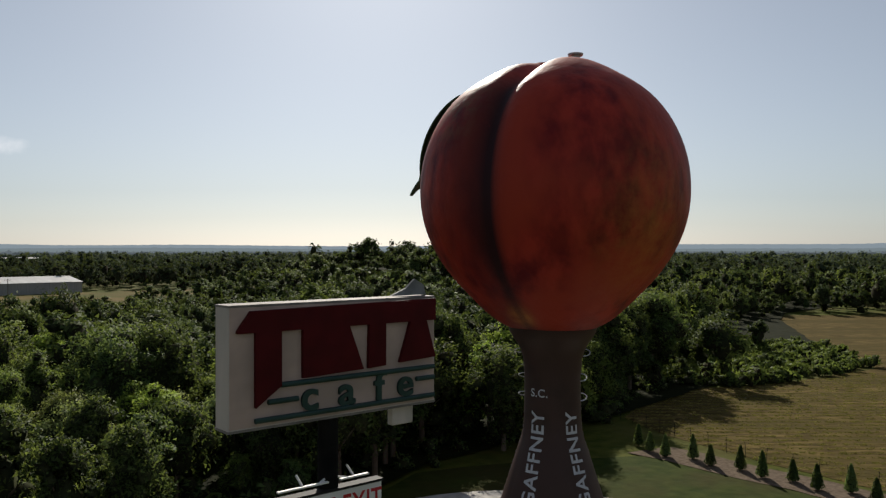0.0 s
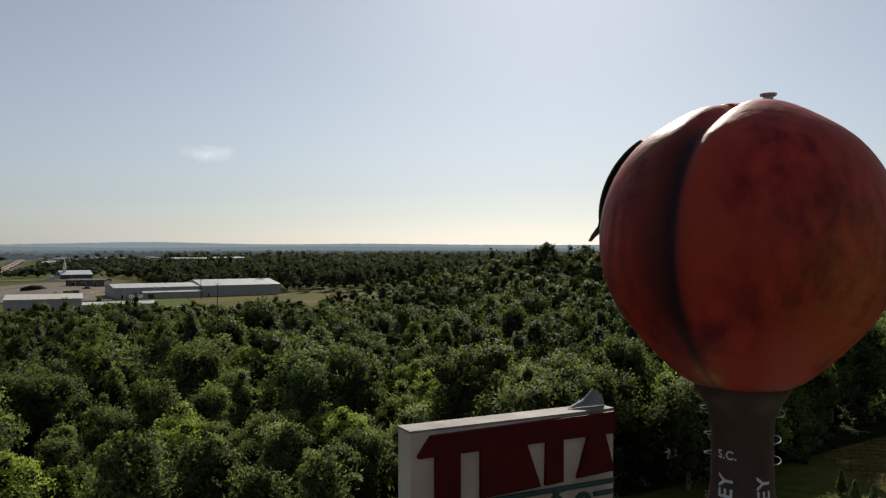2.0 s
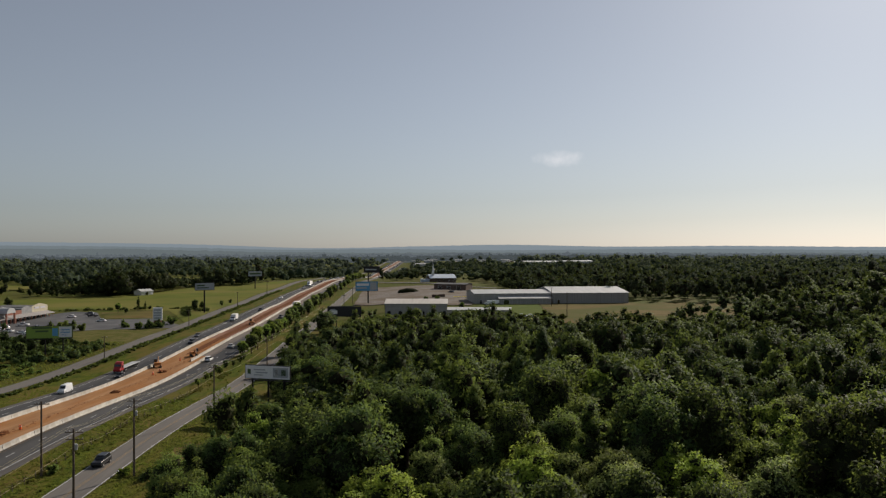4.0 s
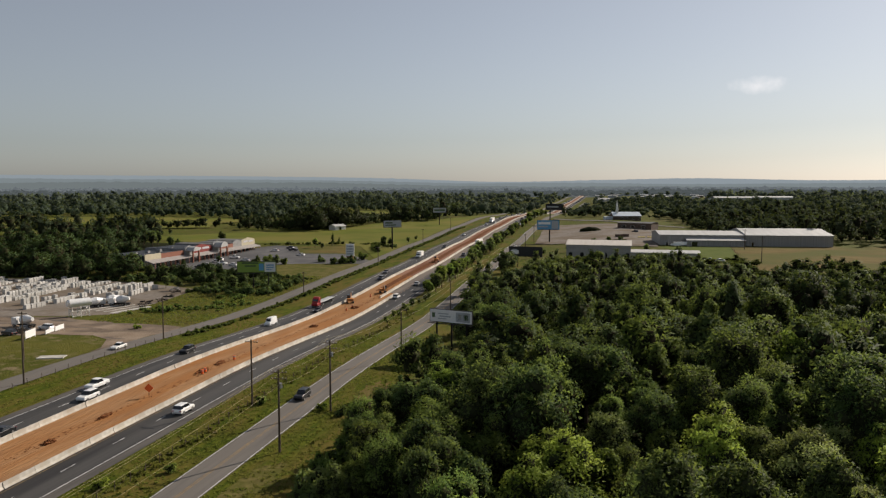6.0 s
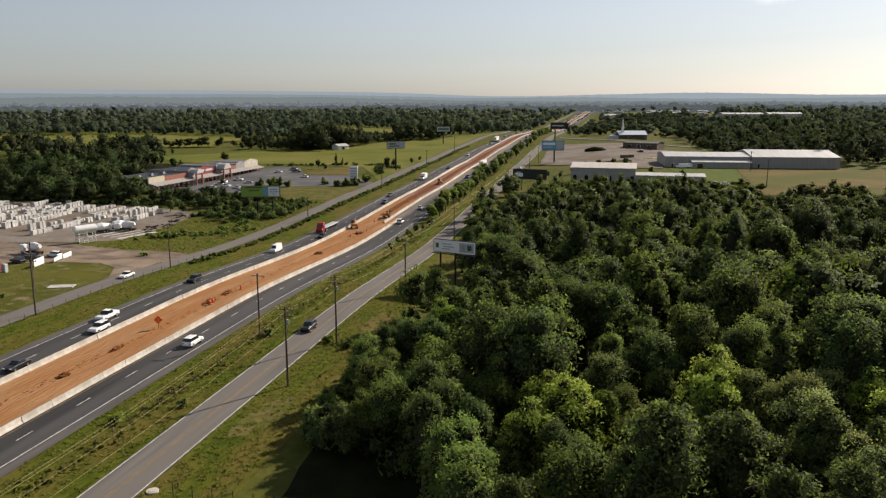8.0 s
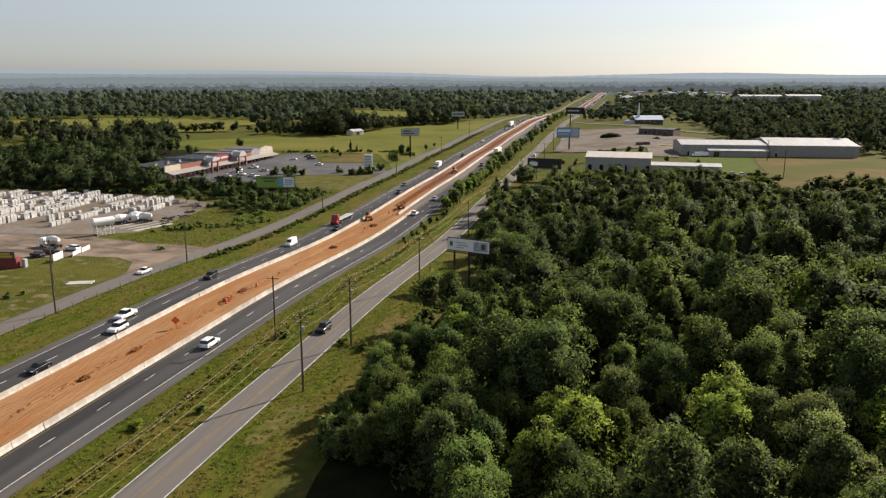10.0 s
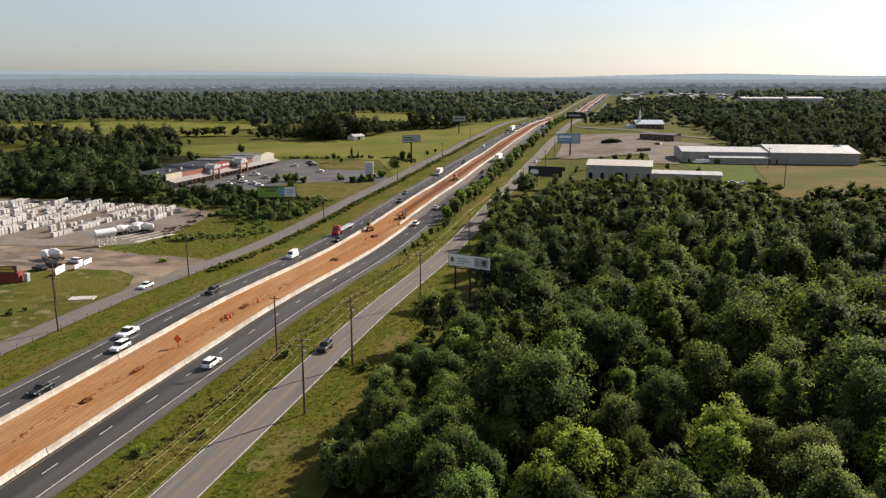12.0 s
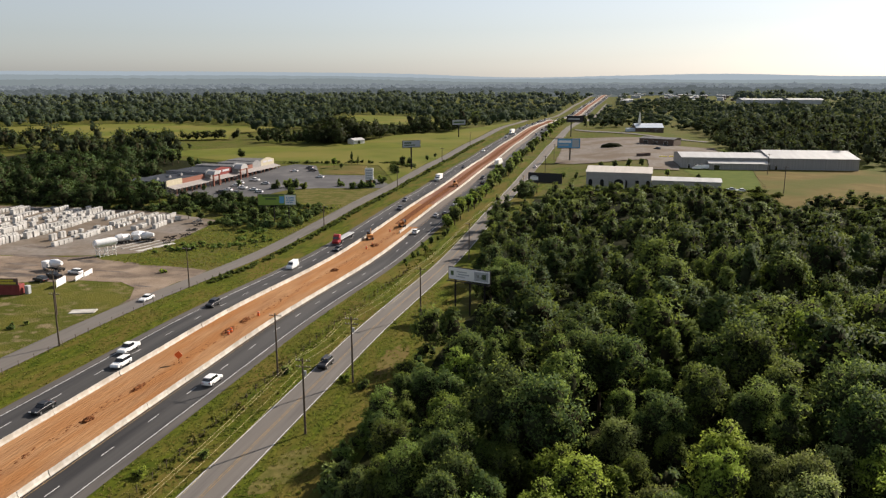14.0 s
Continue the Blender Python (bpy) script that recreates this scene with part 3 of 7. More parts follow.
def trunk_mesh(seed, H, r):
    rng = random.Random(seed)
    bm = bmesh.new()
    rod(bm, (0, 0, -0.5), (0, 0, H * 0.4), r, r * 0.7, 7)
    rod(bm, (0, 0, H * 0.4), (rng.uniform(-0.3, 0.3), rng.uniform(-0.3, 0.3), H * 0.8), r * 0.7, r * 0.2, 6)
    for i in range(5):
        a, z = i * 1.3 + rng.random(), H * rng.uniform(0.28, 0.55)
        rod(bm, (0, 0, z), (math.cos(a) * H * 0.2, math.sin(a) * H * 0.2, z + H * 0.18), r * 0.45, r * 0.12, 5)
    return mesh_of(bm, "trunk", M_BARK)


# clearings and woods
CLEAR = [YARD, DIRT, PARK, MEADOW_A, MEADOW_B, MEADOW_C, HAY, LAWN, MULCH, DRY, LOT_E, LAWN_E,
         [(-130, -100), (-130, 1050), (-39, 1050), (-39, 372), (-48, 368), (-48, 246), (-40, 228), (-39, -100)], [(-46, 1040), (-127, 1040), (-125, 1400), (-115, 1750), (-85, 2250), (-8, 2250), (-33, 1750), (-43, 1400)],
         [(-260, 335), (-160, 335), (-120, 480), (-230, 480)], [(-122, 150), (-122, 330), (-155, 330), (-162, 250), (-330, 150)],
         [(-47, 372), (47, 364), (60, 376), (200, 460), (140, 484), (50, 490), (70, 640), (60, 780), (-47, 780)],
         [(30, 10), (30, 66), (56, 72), (100, 76), (137, 60), (137, 0)],
         [(-60, -100), (-60, 60), (60, 60), (60, -100)], [(137, 80), (158, 97), (210, 92), (184, 68)],
         ]
CLEAR += [[(183, 86), (215, 85), (300, 130), (290, 147), (255, 147), (200, 122), (178, 106)], [(130, 1330), (330, 1300), (390, 1640), (150, 1640)], [(0, 1640), (200, 1640), (270, 2100), (0, 2100)], [(-560, 1230), (-500, 1230), (-470, 1330), (-560, 1340)], [(-330, 1290), (-250, 1290), (-240, 1350), (-330, 1360)], [(-266, 385), (-215, 385), (-205, 500), (-306, 508)], [(-48, 40), (-48, 160), (-40, 160), (-36, 118), (-34, 100), (-32, 84), (-29, 40)], [(-48, 160), (-48, 198), (-26, 186), (-24, 168)], [(-45, 40), (-45, 91), (-37, 91), (-28, 86), (-20, 80), (-14, 72), (-14, 40)], [(-200, 303), (-160, 303), (-160, 342), (-216, 342)], [(-166, 300), (-120, 300), (-120, 482), (-166, 482)], [(-400, 60), (-118, 60), (-118, 162), (-400, 162)], [(-640, 560), (-330, 545), (-195, 585), (-195, 720), (-380, 730), (-640, 700)]]
CLEAR_BOX = [(min(p[0] for p in c), max(p[0] for p in c), min(p[1] for p in c), max(p[1] for p in c)) for c in CLEAR]


def wooded(x, y, gap=0.0):
    for c, (a, b, d, e) in zip(CLEAR, CLEAR_BOX):
        if a - gap <= x <= b + gap and d - gap <= y <= e + gap and inside(x, y, c):
            return False
    return True


def seen_side(x, y):
    """Keeps the woods to the stretch of country that the flight looks over."""
    a = math.degrees(math.atan2(x, y))
    return -52 < a < 76


rng = np.random.default_rng(7)
# kinds of tree: tone, radius, height of crown, foot of crown, leaf size, leaves, pointed
KINDS = [("mid", 3.4, 9.6, 0.7, 0.22, 2900, 0.35), ("mid", 4.2, 9.8, 0.8, 0.23, 3400, 0.2), ("bright", 3.6, 9.6, 0.7, 0.24, 2900, 0.35), ("dark", 3.5, 11.0, 0.8, 0.22, 2900, 0.45),
         ("dark", 4.5, 11.0, 1.0, 0.24, 3400, 0.2), ("olive", 4.0, 8.8, 0.5, 0.21, 3300, 0.2), ("bright", 2.8, 8.6, 0.5, 0.24, 2200, 0.5), ("mid", 2.9, 11.6, 0.8, 0.22, 2600, 0.6),
         ("dark", 2.4, 12.6, 0.7, 0.22, 2200, 0.85), ("olive", 3.2, 7.2, 0.4, 0.21, 2500, 0.2)]
TREES = []
for i, (tone, R, H, foot, size, count, pointed) in enumerate(KINDS):
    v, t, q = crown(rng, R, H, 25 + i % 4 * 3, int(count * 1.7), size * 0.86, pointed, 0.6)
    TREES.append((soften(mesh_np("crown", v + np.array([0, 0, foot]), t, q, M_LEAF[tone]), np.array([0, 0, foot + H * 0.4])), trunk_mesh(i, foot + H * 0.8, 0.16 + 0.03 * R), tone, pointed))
TREE_LABEL = {"mid": "leafy green broadleaf tree in dense woods", "dark": "dark green tree with a dense shaded crown", "bright": "bright yellow-green broadleaf tree in sunlight", "olive": "pale olive-green bushy tree with fine leaves"}


YOUNG = []
for i, tone in enumerate(("mid", "mid", "bright", "dark", "dark")):
    v, t, q = crown(rng, 3.6, 8.8, 16, 1300, 0.38, 0.1 + 0.1 * (i % 3), 0.8)
    YOUNG.append((soften(mesh_np("crown", v + np.array([0, 0, 1.6]), t, q, M_LEAF[tone]), np.array([0, 0, 5.0])), TREES[i][1], tone, 0))


def plant(kind, x, y, scale, turn, group, label=""):
    crown_me, trunk_me, tone, pointed = YOUNG[kind % 5] if label else TREES[kind]
    t = thing("tree", pose(x, y, land(x, y) - 0.1, 0, 0, turn) @ Matrix.Diagonal((scale, scale, scale * (0.92 + 0.16 * ((kind * 7 + int(turn)) % 5) / 5), 1)), label or TREE_LABEL[tone], "tree", group)
    share("trunk", trunk_me, t, Matrix())
    share("crown", crown_me, t, Matrix())
    return t


def spread(x0, x1, y0, y1, gap, want, seed):
    """Even but irregular places: a jittered net thinned by the test."""
    r, out = random.Random(seed), []
    y, k = y0, 0
    while y < y1:
        x = x0 + (gap / 2 if k % 2 else 0)
        while x < x1:
            px, py = x + r.uniform(-0.38, 0.38) * gap, y + r.uniform(-0.38, 0.38) * gap
            if want(px, py):
                out.append((px, py))
            x += gap
        y += gap * 0.87
        k += 1
    return out


NEAR = 132.0
near_spots = spread(-45, 140, 58, 170, 7.1, lambda x, y: math.hypot(x, y) < NEAR + 2 and seen_side(x, y) and wooded(x, y), 3)
r = random.Random(11)
for x, y in near_spots[:290]:
    if abs((x - 58) * 0.819 - (y - 64) * 0.574) < 4.0 and y < 88:
        continue  # a gap that lets the sun onto the lawn
    patch = noise.noise(Vector((x * 0.03, y * 0.03, 3)))
    kind = r.choice((0, 1, 2, 2, 3, 5, 6, 7, 9) if patch > 0.0 else (0, 1, 3, 4, 7, 8, 2, 5))
    if y < 80 and -22 < x < 40:
        kind = r.choice((3, 4, 1, 3))
    elif y < 96 and 6 <= x < 46:
        kind = r.choice((5, 9, 5, 2, 2, 6))
    elif math.hypot(x - 36, y - 108) < 9 or math.hypot(x + 12, y - 104) < 8:
        kind = 4
    small = (0.76 if x < -26 else 1.0) * (1 + 0.45 * noise.noise(Vector((x * 0.06, y * 0.06, 8))))
    if -26 < x < -10 and y < 96:
        # shady trees that darken the verge beside the frontage road
        plant(r.choice((4, 3, 0, 1)), x, y, r.uniform(0.95, 1.25), r.uniform(0, 360), "trees of the near woods")
        continue
    if 46 < x < 118 and y < 98:
        # tall shady trees along the lawn's edge
        plant(r.choice((4, 3, 1, 0, 2, 1)), x, y, r.uniform(1.2, 1.65), r.uniform(0, 360), "trees of the near woods")
        continue
    plant(kind, x, y, small * (r.uniform(0.5, 0.85) if r.random() < 0.3 else r.uniform(0.95, 1.4)), r.uniform(0, 360), "trees of the near woods")


edge_spots = spread(-33, -10, 62, 118, 4.4, lambda x, y: wooded(x, y) and min(math.hypot(x - a, y - b) for a, b in near_spots) > 2.4, 29)
for x, y in edge_spots:
    plant(r.choice((3, 4, 0, 1, 3, 9)), x, y, r.uniform(0.6, 0.95), r.uniform(0, 360), "trees of the near woods")
# single trees that stand out by tone or size
for x, y, s, k in ((21.4, 84.3, 1.15, 5), (25.5, 80.5, 1.05, 5), (29, 85, 1.1, 9), (-3, 84.5, 1.25, 2), (-7.5, 80, 1.15, 2), (20.4, 128, 1.5, 4), (34.6, 146, 1.35, 2), (36, 92, 1.1, 9)):
    plant(k, x, y, s, x * 31 % 360, "trees of the near woods")
for x, y, s, k in ((127, 90, 1.7, 4), (119, 89, 1.45, 4), (112, 86, 1.3, 3), (104, 84, 1.4, 4), (97, 81, 1.3, 1), (90, 79.5, 1.25, 3), (134, 94, 1.5, 4), (44, 70, 1.35, 4), (50, 72, 1.5, 3), (55, 77, 1.3, 4), (71, 73, 1.25, 4), (77, 70, 1.2, 3)):
    plant(k, x, y, s, x * 29 % 360, "trees of the near woods")


def tallness(x, y):
    """The woods before the halls are young and low."""
    return 1.0 - 0.13 * sm((x - 25) / 20) * sm((y - 200) / 40) * sm((420 - y) / 30) * sm((160 - x) / 40) - 0.1 * sm((y - 290) / 40) * sm((y - 150) / 60) * sm((395 - y) / 20) * sm((x + 38) / 12) - (0.42 - 0.24 * sm((x - 60) / 15)) * sm((y + 34 - wood_edge(x)) / 26) * sm((x + 38) / 12) * sm((150 - x) / 60) * (y > 200)


def woods(name, spots, protos, size, material, label, seed, rounded=True, inner_material=M_CROWNSHADE):
    """Joined woods: copies of a few low crowns, each turned and scaled."""
    g, vs, ts, qs, mids, base = np.random.default_rng(seed), [], [], [], [], 0
    for x, y in spots:
        v, t, q = protos[g.integers(len(protos))]
        a, s = g.uniform(0, 6.283), size * (g.uniform(0.5, 0.78) if g.random() < 0.3 else g.uniform(0.85, 1.4)) * (1 + 0.35 * noise.noise(Vector((x * 0.05, y * 0.05, 8))))
        s *= 1 - 0.24 * sm((-22 - x) / 8) * (x > -48)
        if 230 < y < 400 and -45 < x < 160:
            s = min(s, 1.05 * size)
        s *= 1 + 0.06 * sm((-165 - x) / 20) * sm((500 - y) / 80)
        m = np.array([[math.cos(a), math.sin(a), 0], [-math.sin(a), math.cos(a), 0], [0, 0, 1]]) * np.array([s, s, s * g.uniform(0.72, 1.12) * tallness(x, y)])
        vs.append(v @ m + np.array([x, y, land(x, y)]))
        mids.append(np.tile(np.array([x, y, land(x, y) + 0.35 * s * v[:, 2].max()]), (len(v), 1)))
        ts.append(t + base)
        qs.append(q + base)
        base += len(v)
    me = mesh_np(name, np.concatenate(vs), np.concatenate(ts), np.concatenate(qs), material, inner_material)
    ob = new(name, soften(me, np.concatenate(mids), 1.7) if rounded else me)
    return tagged(ob, label, "woods", kind="stuff")


MIDN, MIDP = [], []
for i in range(8):
    w, p = (5.0, 4.2, 4.8, 3.6, 5.4, 4.4, 3.2, 4.6)[i], (0.2, 0.35, 0.25, 0.5, 0.15, 0.3, 0.75, 0.4)[i]
    v, t, q = crown(rng, w, 9.0 + 0.8 * (i % 4), 13, 1500, 0.34, p, 0.6)
    MIDN.append((v + np.array([0, 0, 0.5]), t, q))
    v, t, q = crown(rng, w, 9.0 + 0.8 * (i % 4), 9, 520, 0.5, p, 0.64)
    MIDP.append((v + np.array([0, 0, 0.5]), t, q))
UNDERP = []
for i in range(4):
    v, t, q = crown(rng, 2.4, 3.4, 5, 150, 0.36, 0.1, 0.8)
    UNDERP.append((v - np.array([0, 0, 0.3]), t, q))
under = spread(-44, 150, 56, 190, 5.2, lambda x, y: math.hypot(x, y) < NEAR + 55 and seen_side(x, y) and wooded(x, y), 15)
woods("undergrowth", under, UNDERP, 1.0, M_LEAF["dark"], "dense shady undergrowth between the trees", 17)
midn = spread(-200, 260, 50, 260, 9.5, lambda x, y: NEAR - 1 <= math.hypot(x, y) < 240 and seen_side(x, y) and wooded(x, y), 5)


def toned(spots, tone):
    """Every tree has one tone of leaf; like trees stand in loose groups."""
    out = []
    for x, y in spots:
        k = 0.55 * noise.noise(Vector((x * 0.025, y * 0.025, 4))) + noise.noise(Vector((x * 0.9, y * 0.9, 7)))
        if (k < -0.12, -0.12 <= k < 0.26, k >= 0.26)[tone]:
            out.append((x, y))
    return out


for k, (material, label) in enumerate(((M_WOODS_SHADY, "dense dark green broadleaf trees of the woods"), (M_WOODS, "dense mixed green woods of broadleaf trees"), (M_WOODS_SUNNY, "bright yellow-green broadleaf trees among the woods"))):
    woods("woods", toned(midn, k), MIDN, 1.2, material, label, 6 + 40 * k)
left = spread(-360, -206, 220, 500, 8.8, lambda x, y: math.hypot(x, y) < 560 and seen_side(x, y) and wooded(x, y), 45)
LEFTP = []
for i in range(6):
    v, t, q = crown(rng, 4.8 + 0.4 * (i % 3), 9.4, 10, 640, 0.52, 0.05 + 0.05 * i, 0.66)
    LEFTP.append((v + np.array([0, 0, 0.3]), t, q))
woods("woods", left, LEFTP, 0.97, M_DARKWOODS, "dense dark green woods behind the yard", 46)
mid = spread(-330, 460, 50, 500, 9.8, lambda x, y: (x > -118 or y > 500) and 240 <= math.hypot(x, y) < 460 and seen_side(x, y) and wooded(x, y), 5)
for k, (material, label) in enumerate(((M_WOODS_SHADY, "dense dark green trees farther off"), (M_WOODS, "dense mixed green woods farther off"), (M_WOODS_SUNNY, "bright yellow-green trees farther off"))):
    woods("woods", toned(mid, k), MIDP, 1.22, material, label, 16 + 40 * k)
FARN, FARP = [], []
for i in range(6):
    v, t, q = crown(rng, 5.2, 13, 4, 120, 1.0, (0.1, 0.3, 0.55)[i % 3], 0.7)
    FARN.append((v + np.array([0, 0, 0.8]), t, q))
    v, t, q = crown(rng, 8.4, 13, 2, 44, 1.9, (0.1, 0.25, 0.4)[i % 3], 0.85)
    FARP.append((v + np.array([0, 0, 0.8]), t, q))
farn = spread(-700, 800, 0, 800, 10.6, lambda x, y: 455 <= math.hypot(x, y) < 800 and (x > -360 or y > 500) and (x > -150 or y > 500 or math.hypot(x, y) > 560) and seen_side(x, y) and wooded(x, y), 8)
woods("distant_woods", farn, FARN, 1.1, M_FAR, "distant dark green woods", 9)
far = spread(-1250, 1450, 0, 1500, 17.0, lambda x, y: 800 <= math.hypot(x, y) < 1500 and seen_side(x, y) and wooded(x, y), 8)
# same woods farther off: leaf colour paled to carry the haze
M_PALEHAZE = mat("pale_haze_leaf", (0.043, 0.056, 0.045), (0.068, 0.083, 0.063), 0.05, 0.9, bump=0, leaf=0.2, rand=0.16, c3=(0.062, 0.078, 0.062), scale3=0.008, spec=0.02)
woods("distant_woods", far, FARP, 0.9, M_PALEHAZE, "far dark green woods, paled by haze painted into the leaves", 19, True, M_FAR)
LASTP = []
for i in range(4):
    v, t, q = crown(rng, 17, 13, 1, 8, 5.0, 0, 1.2)
    LASTP.append((v + np.array([0, 0, -1.0]), t, q))
beyond = spread(-1900, 2100, 0, 2150, 30.0, lambda x, y: 1490 <= math.hypot(x, y) < 2150 and seen_side(x, y) and wooded(x, y), 18)
# leaf colour paler and bluer again, more haze painted in
M_BLUEHAZE = mat("blue_haze_leaf", (0.055, 0.068, 0.06), (0.09, 0.105, 0.09), 0.03, 0.95, bump=0, leaf=0.3, rand=0.14, c3=(0.07, 0.085, 0.075), scale3=0.006, spec=0.02)
woods("distant_woods", beyond, FARP, 1.15, M_BLUEHAZE, "far woods beyond the fields, blued by haze painted into the leaves", 20, True, M_PALEHAZE)
# outermost woods glow in two haze tones, paler in the farther ring
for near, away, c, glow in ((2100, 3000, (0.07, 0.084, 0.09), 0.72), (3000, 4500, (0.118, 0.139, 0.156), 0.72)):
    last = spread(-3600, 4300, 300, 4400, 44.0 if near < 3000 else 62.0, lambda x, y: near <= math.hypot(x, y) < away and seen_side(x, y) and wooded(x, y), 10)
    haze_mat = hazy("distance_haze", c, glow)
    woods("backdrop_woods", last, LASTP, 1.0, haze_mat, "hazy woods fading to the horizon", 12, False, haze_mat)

# far ridges, each paler with distance: haze painted as glow
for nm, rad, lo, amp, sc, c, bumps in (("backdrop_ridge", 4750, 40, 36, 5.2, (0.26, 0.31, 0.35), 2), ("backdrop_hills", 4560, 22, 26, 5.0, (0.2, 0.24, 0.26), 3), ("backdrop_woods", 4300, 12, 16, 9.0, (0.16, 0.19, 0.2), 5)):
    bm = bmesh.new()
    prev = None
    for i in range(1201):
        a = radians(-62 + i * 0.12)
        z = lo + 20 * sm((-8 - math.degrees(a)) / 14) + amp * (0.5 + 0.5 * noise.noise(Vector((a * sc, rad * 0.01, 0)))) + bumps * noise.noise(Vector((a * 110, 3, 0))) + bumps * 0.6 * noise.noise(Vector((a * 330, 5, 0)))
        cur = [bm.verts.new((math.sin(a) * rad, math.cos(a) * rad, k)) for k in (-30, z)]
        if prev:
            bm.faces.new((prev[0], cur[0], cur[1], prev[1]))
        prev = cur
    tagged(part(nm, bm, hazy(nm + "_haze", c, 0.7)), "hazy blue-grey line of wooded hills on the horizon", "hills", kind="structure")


# a small far cloud
bm = bmesh.new()
bmesh.ops.create_grid(bm, x_segments=2, y_segments=2, size=1)
for v in bm.verts:
    v.co = Vector((v.co.x * 230, 0, v.co.y * 75))
M_CLOUD = bpy.data.materials.new("cloud_vapour")
M_CLOUD.use_nodes = True
cn, cl = M_CLOUD.node_tree.nodes, M_CLOUD.node_tree.links
cn.remove(cn["Principled BSDF"])
cc, cg, cz, cm, cr = cn.new("ShaderNodeTexCoord"), cn.new("ShaderNodeTexGradient"), cn.new("ShaderNodeTexNoise"), cn.new("ShaderNodeMath"), cn.new("ShaderNodeMapRange")
cp = cn.new("ShaderNodeMapping")
cp.inputs["Scale"].default_value = (1 / 230, 1, 1 / 75)
cg.gradient_type = "SPHERICAL"
cl.new(cc.outputs["Object"], cp.inputs["Vector"])
cl.new(cp.outputs[0], cg.inputs["Vector"])
cl.new(cc.outputs["Object"], cz.inputs["Vector"])
cz.inputs["Scale"].default_value, cz.inputs["Detail"].default_value = 0.016, 6
cm.operation = "MULTIPLY"
cl.new(cg.outputs["Fac"], cm.inputs[0])
cl.new(cz.outputs["Fac"], cm.inputs[1])
cr.inputs["From Min"].default_value, cr.inputs["From Max"].default_value, cr.inputs["To Max"].default_value = 0.14, 0.5, 0.5
cl.new(cm.outputs[0], cr.inputs["Value"])
ct, ce, cx = cn.new("ShaderNodeBsdfTransparent"), cn.new("ShaderNodeEmission"), cn.new("ShaderNodeMixShader")
ce.inputs[0].default_value, ce.inputs[1].default_value = (0.95, 0.96, 1.0, 1), 0.78
cl.new(cr.outputs[0], cx.inputs[0])
cl.new(ct.outputs[0], cx.inputs[1])
cl.new(ce.outputs[0], cx.inputs[2])
cl.new(cx.outputs[0], cn["Material Output"].inputs[0])
cloud = part("backdrop_cloud", bm, M_CLOUD)
cloud.matrix_basis = pose(math.sin(radians(10.1)) * 4700, math.cos(radians(10.1)) * 4700, 578, 0, 0, -10.1)
tagged(cloud, "small faint white cloud low in the sky", "cloud", kind="structure")


# ---- peach water tower ----
PEACH = Matrix.Translation((44.8, 40.7, 3.7))
FACE = math.atan2(-40.7, -44.8)  # heading from the tower's axis to the flight's start
CLEFT = FACE - 0.47


def peach_material():
    m = mat("peach_paint", (0.13, 0.008, 0.012), (0.37, 0.034, 0.022), 0.7, 0.55, bump=0.16, bscale=1.4, spec=0.12, stretch=(1, 1, 0.55), c3=(0.33, 0.038, 0.02), scale3=0.16, lo=0.36, hi=0.64)
    n, l = m.node_tree.nodes, m.node_tree.links
    b = n["Principled BSDF"]
    src = b.inputs["Base Color"].links[0].from_socket
    co = n.new("ShaderNodeTexCoord")
    daub = n.new("ShaderNodeTexNoise")
    daub.inputs["Scale"].default_value, daub.inputs["Detail"].default_value, daub.inputs["Roughness"].default_value = 0.9, 8, 0.7
    l.new(co.outputs["Object"], daub.inputs["Vector"])
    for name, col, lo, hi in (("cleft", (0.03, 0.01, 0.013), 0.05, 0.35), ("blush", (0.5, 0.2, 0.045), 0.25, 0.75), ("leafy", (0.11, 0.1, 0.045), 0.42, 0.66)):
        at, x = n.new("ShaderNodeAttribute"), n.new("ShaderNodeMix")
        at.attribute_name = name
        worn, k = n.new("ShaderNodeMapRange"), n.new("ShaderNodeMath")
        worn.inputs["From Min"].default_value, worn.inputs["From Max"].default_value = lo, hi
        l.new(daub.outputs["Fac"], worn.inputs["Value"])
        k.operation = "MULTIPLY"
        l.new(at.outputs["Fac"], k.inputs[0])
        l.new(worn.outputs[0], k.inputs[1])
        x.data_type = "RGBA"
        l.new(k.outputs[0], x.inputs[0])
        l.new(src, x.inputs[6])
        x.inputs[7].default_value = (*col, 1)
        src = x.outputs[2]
    l.new(src, b.inputs["Base Color"])
    return m


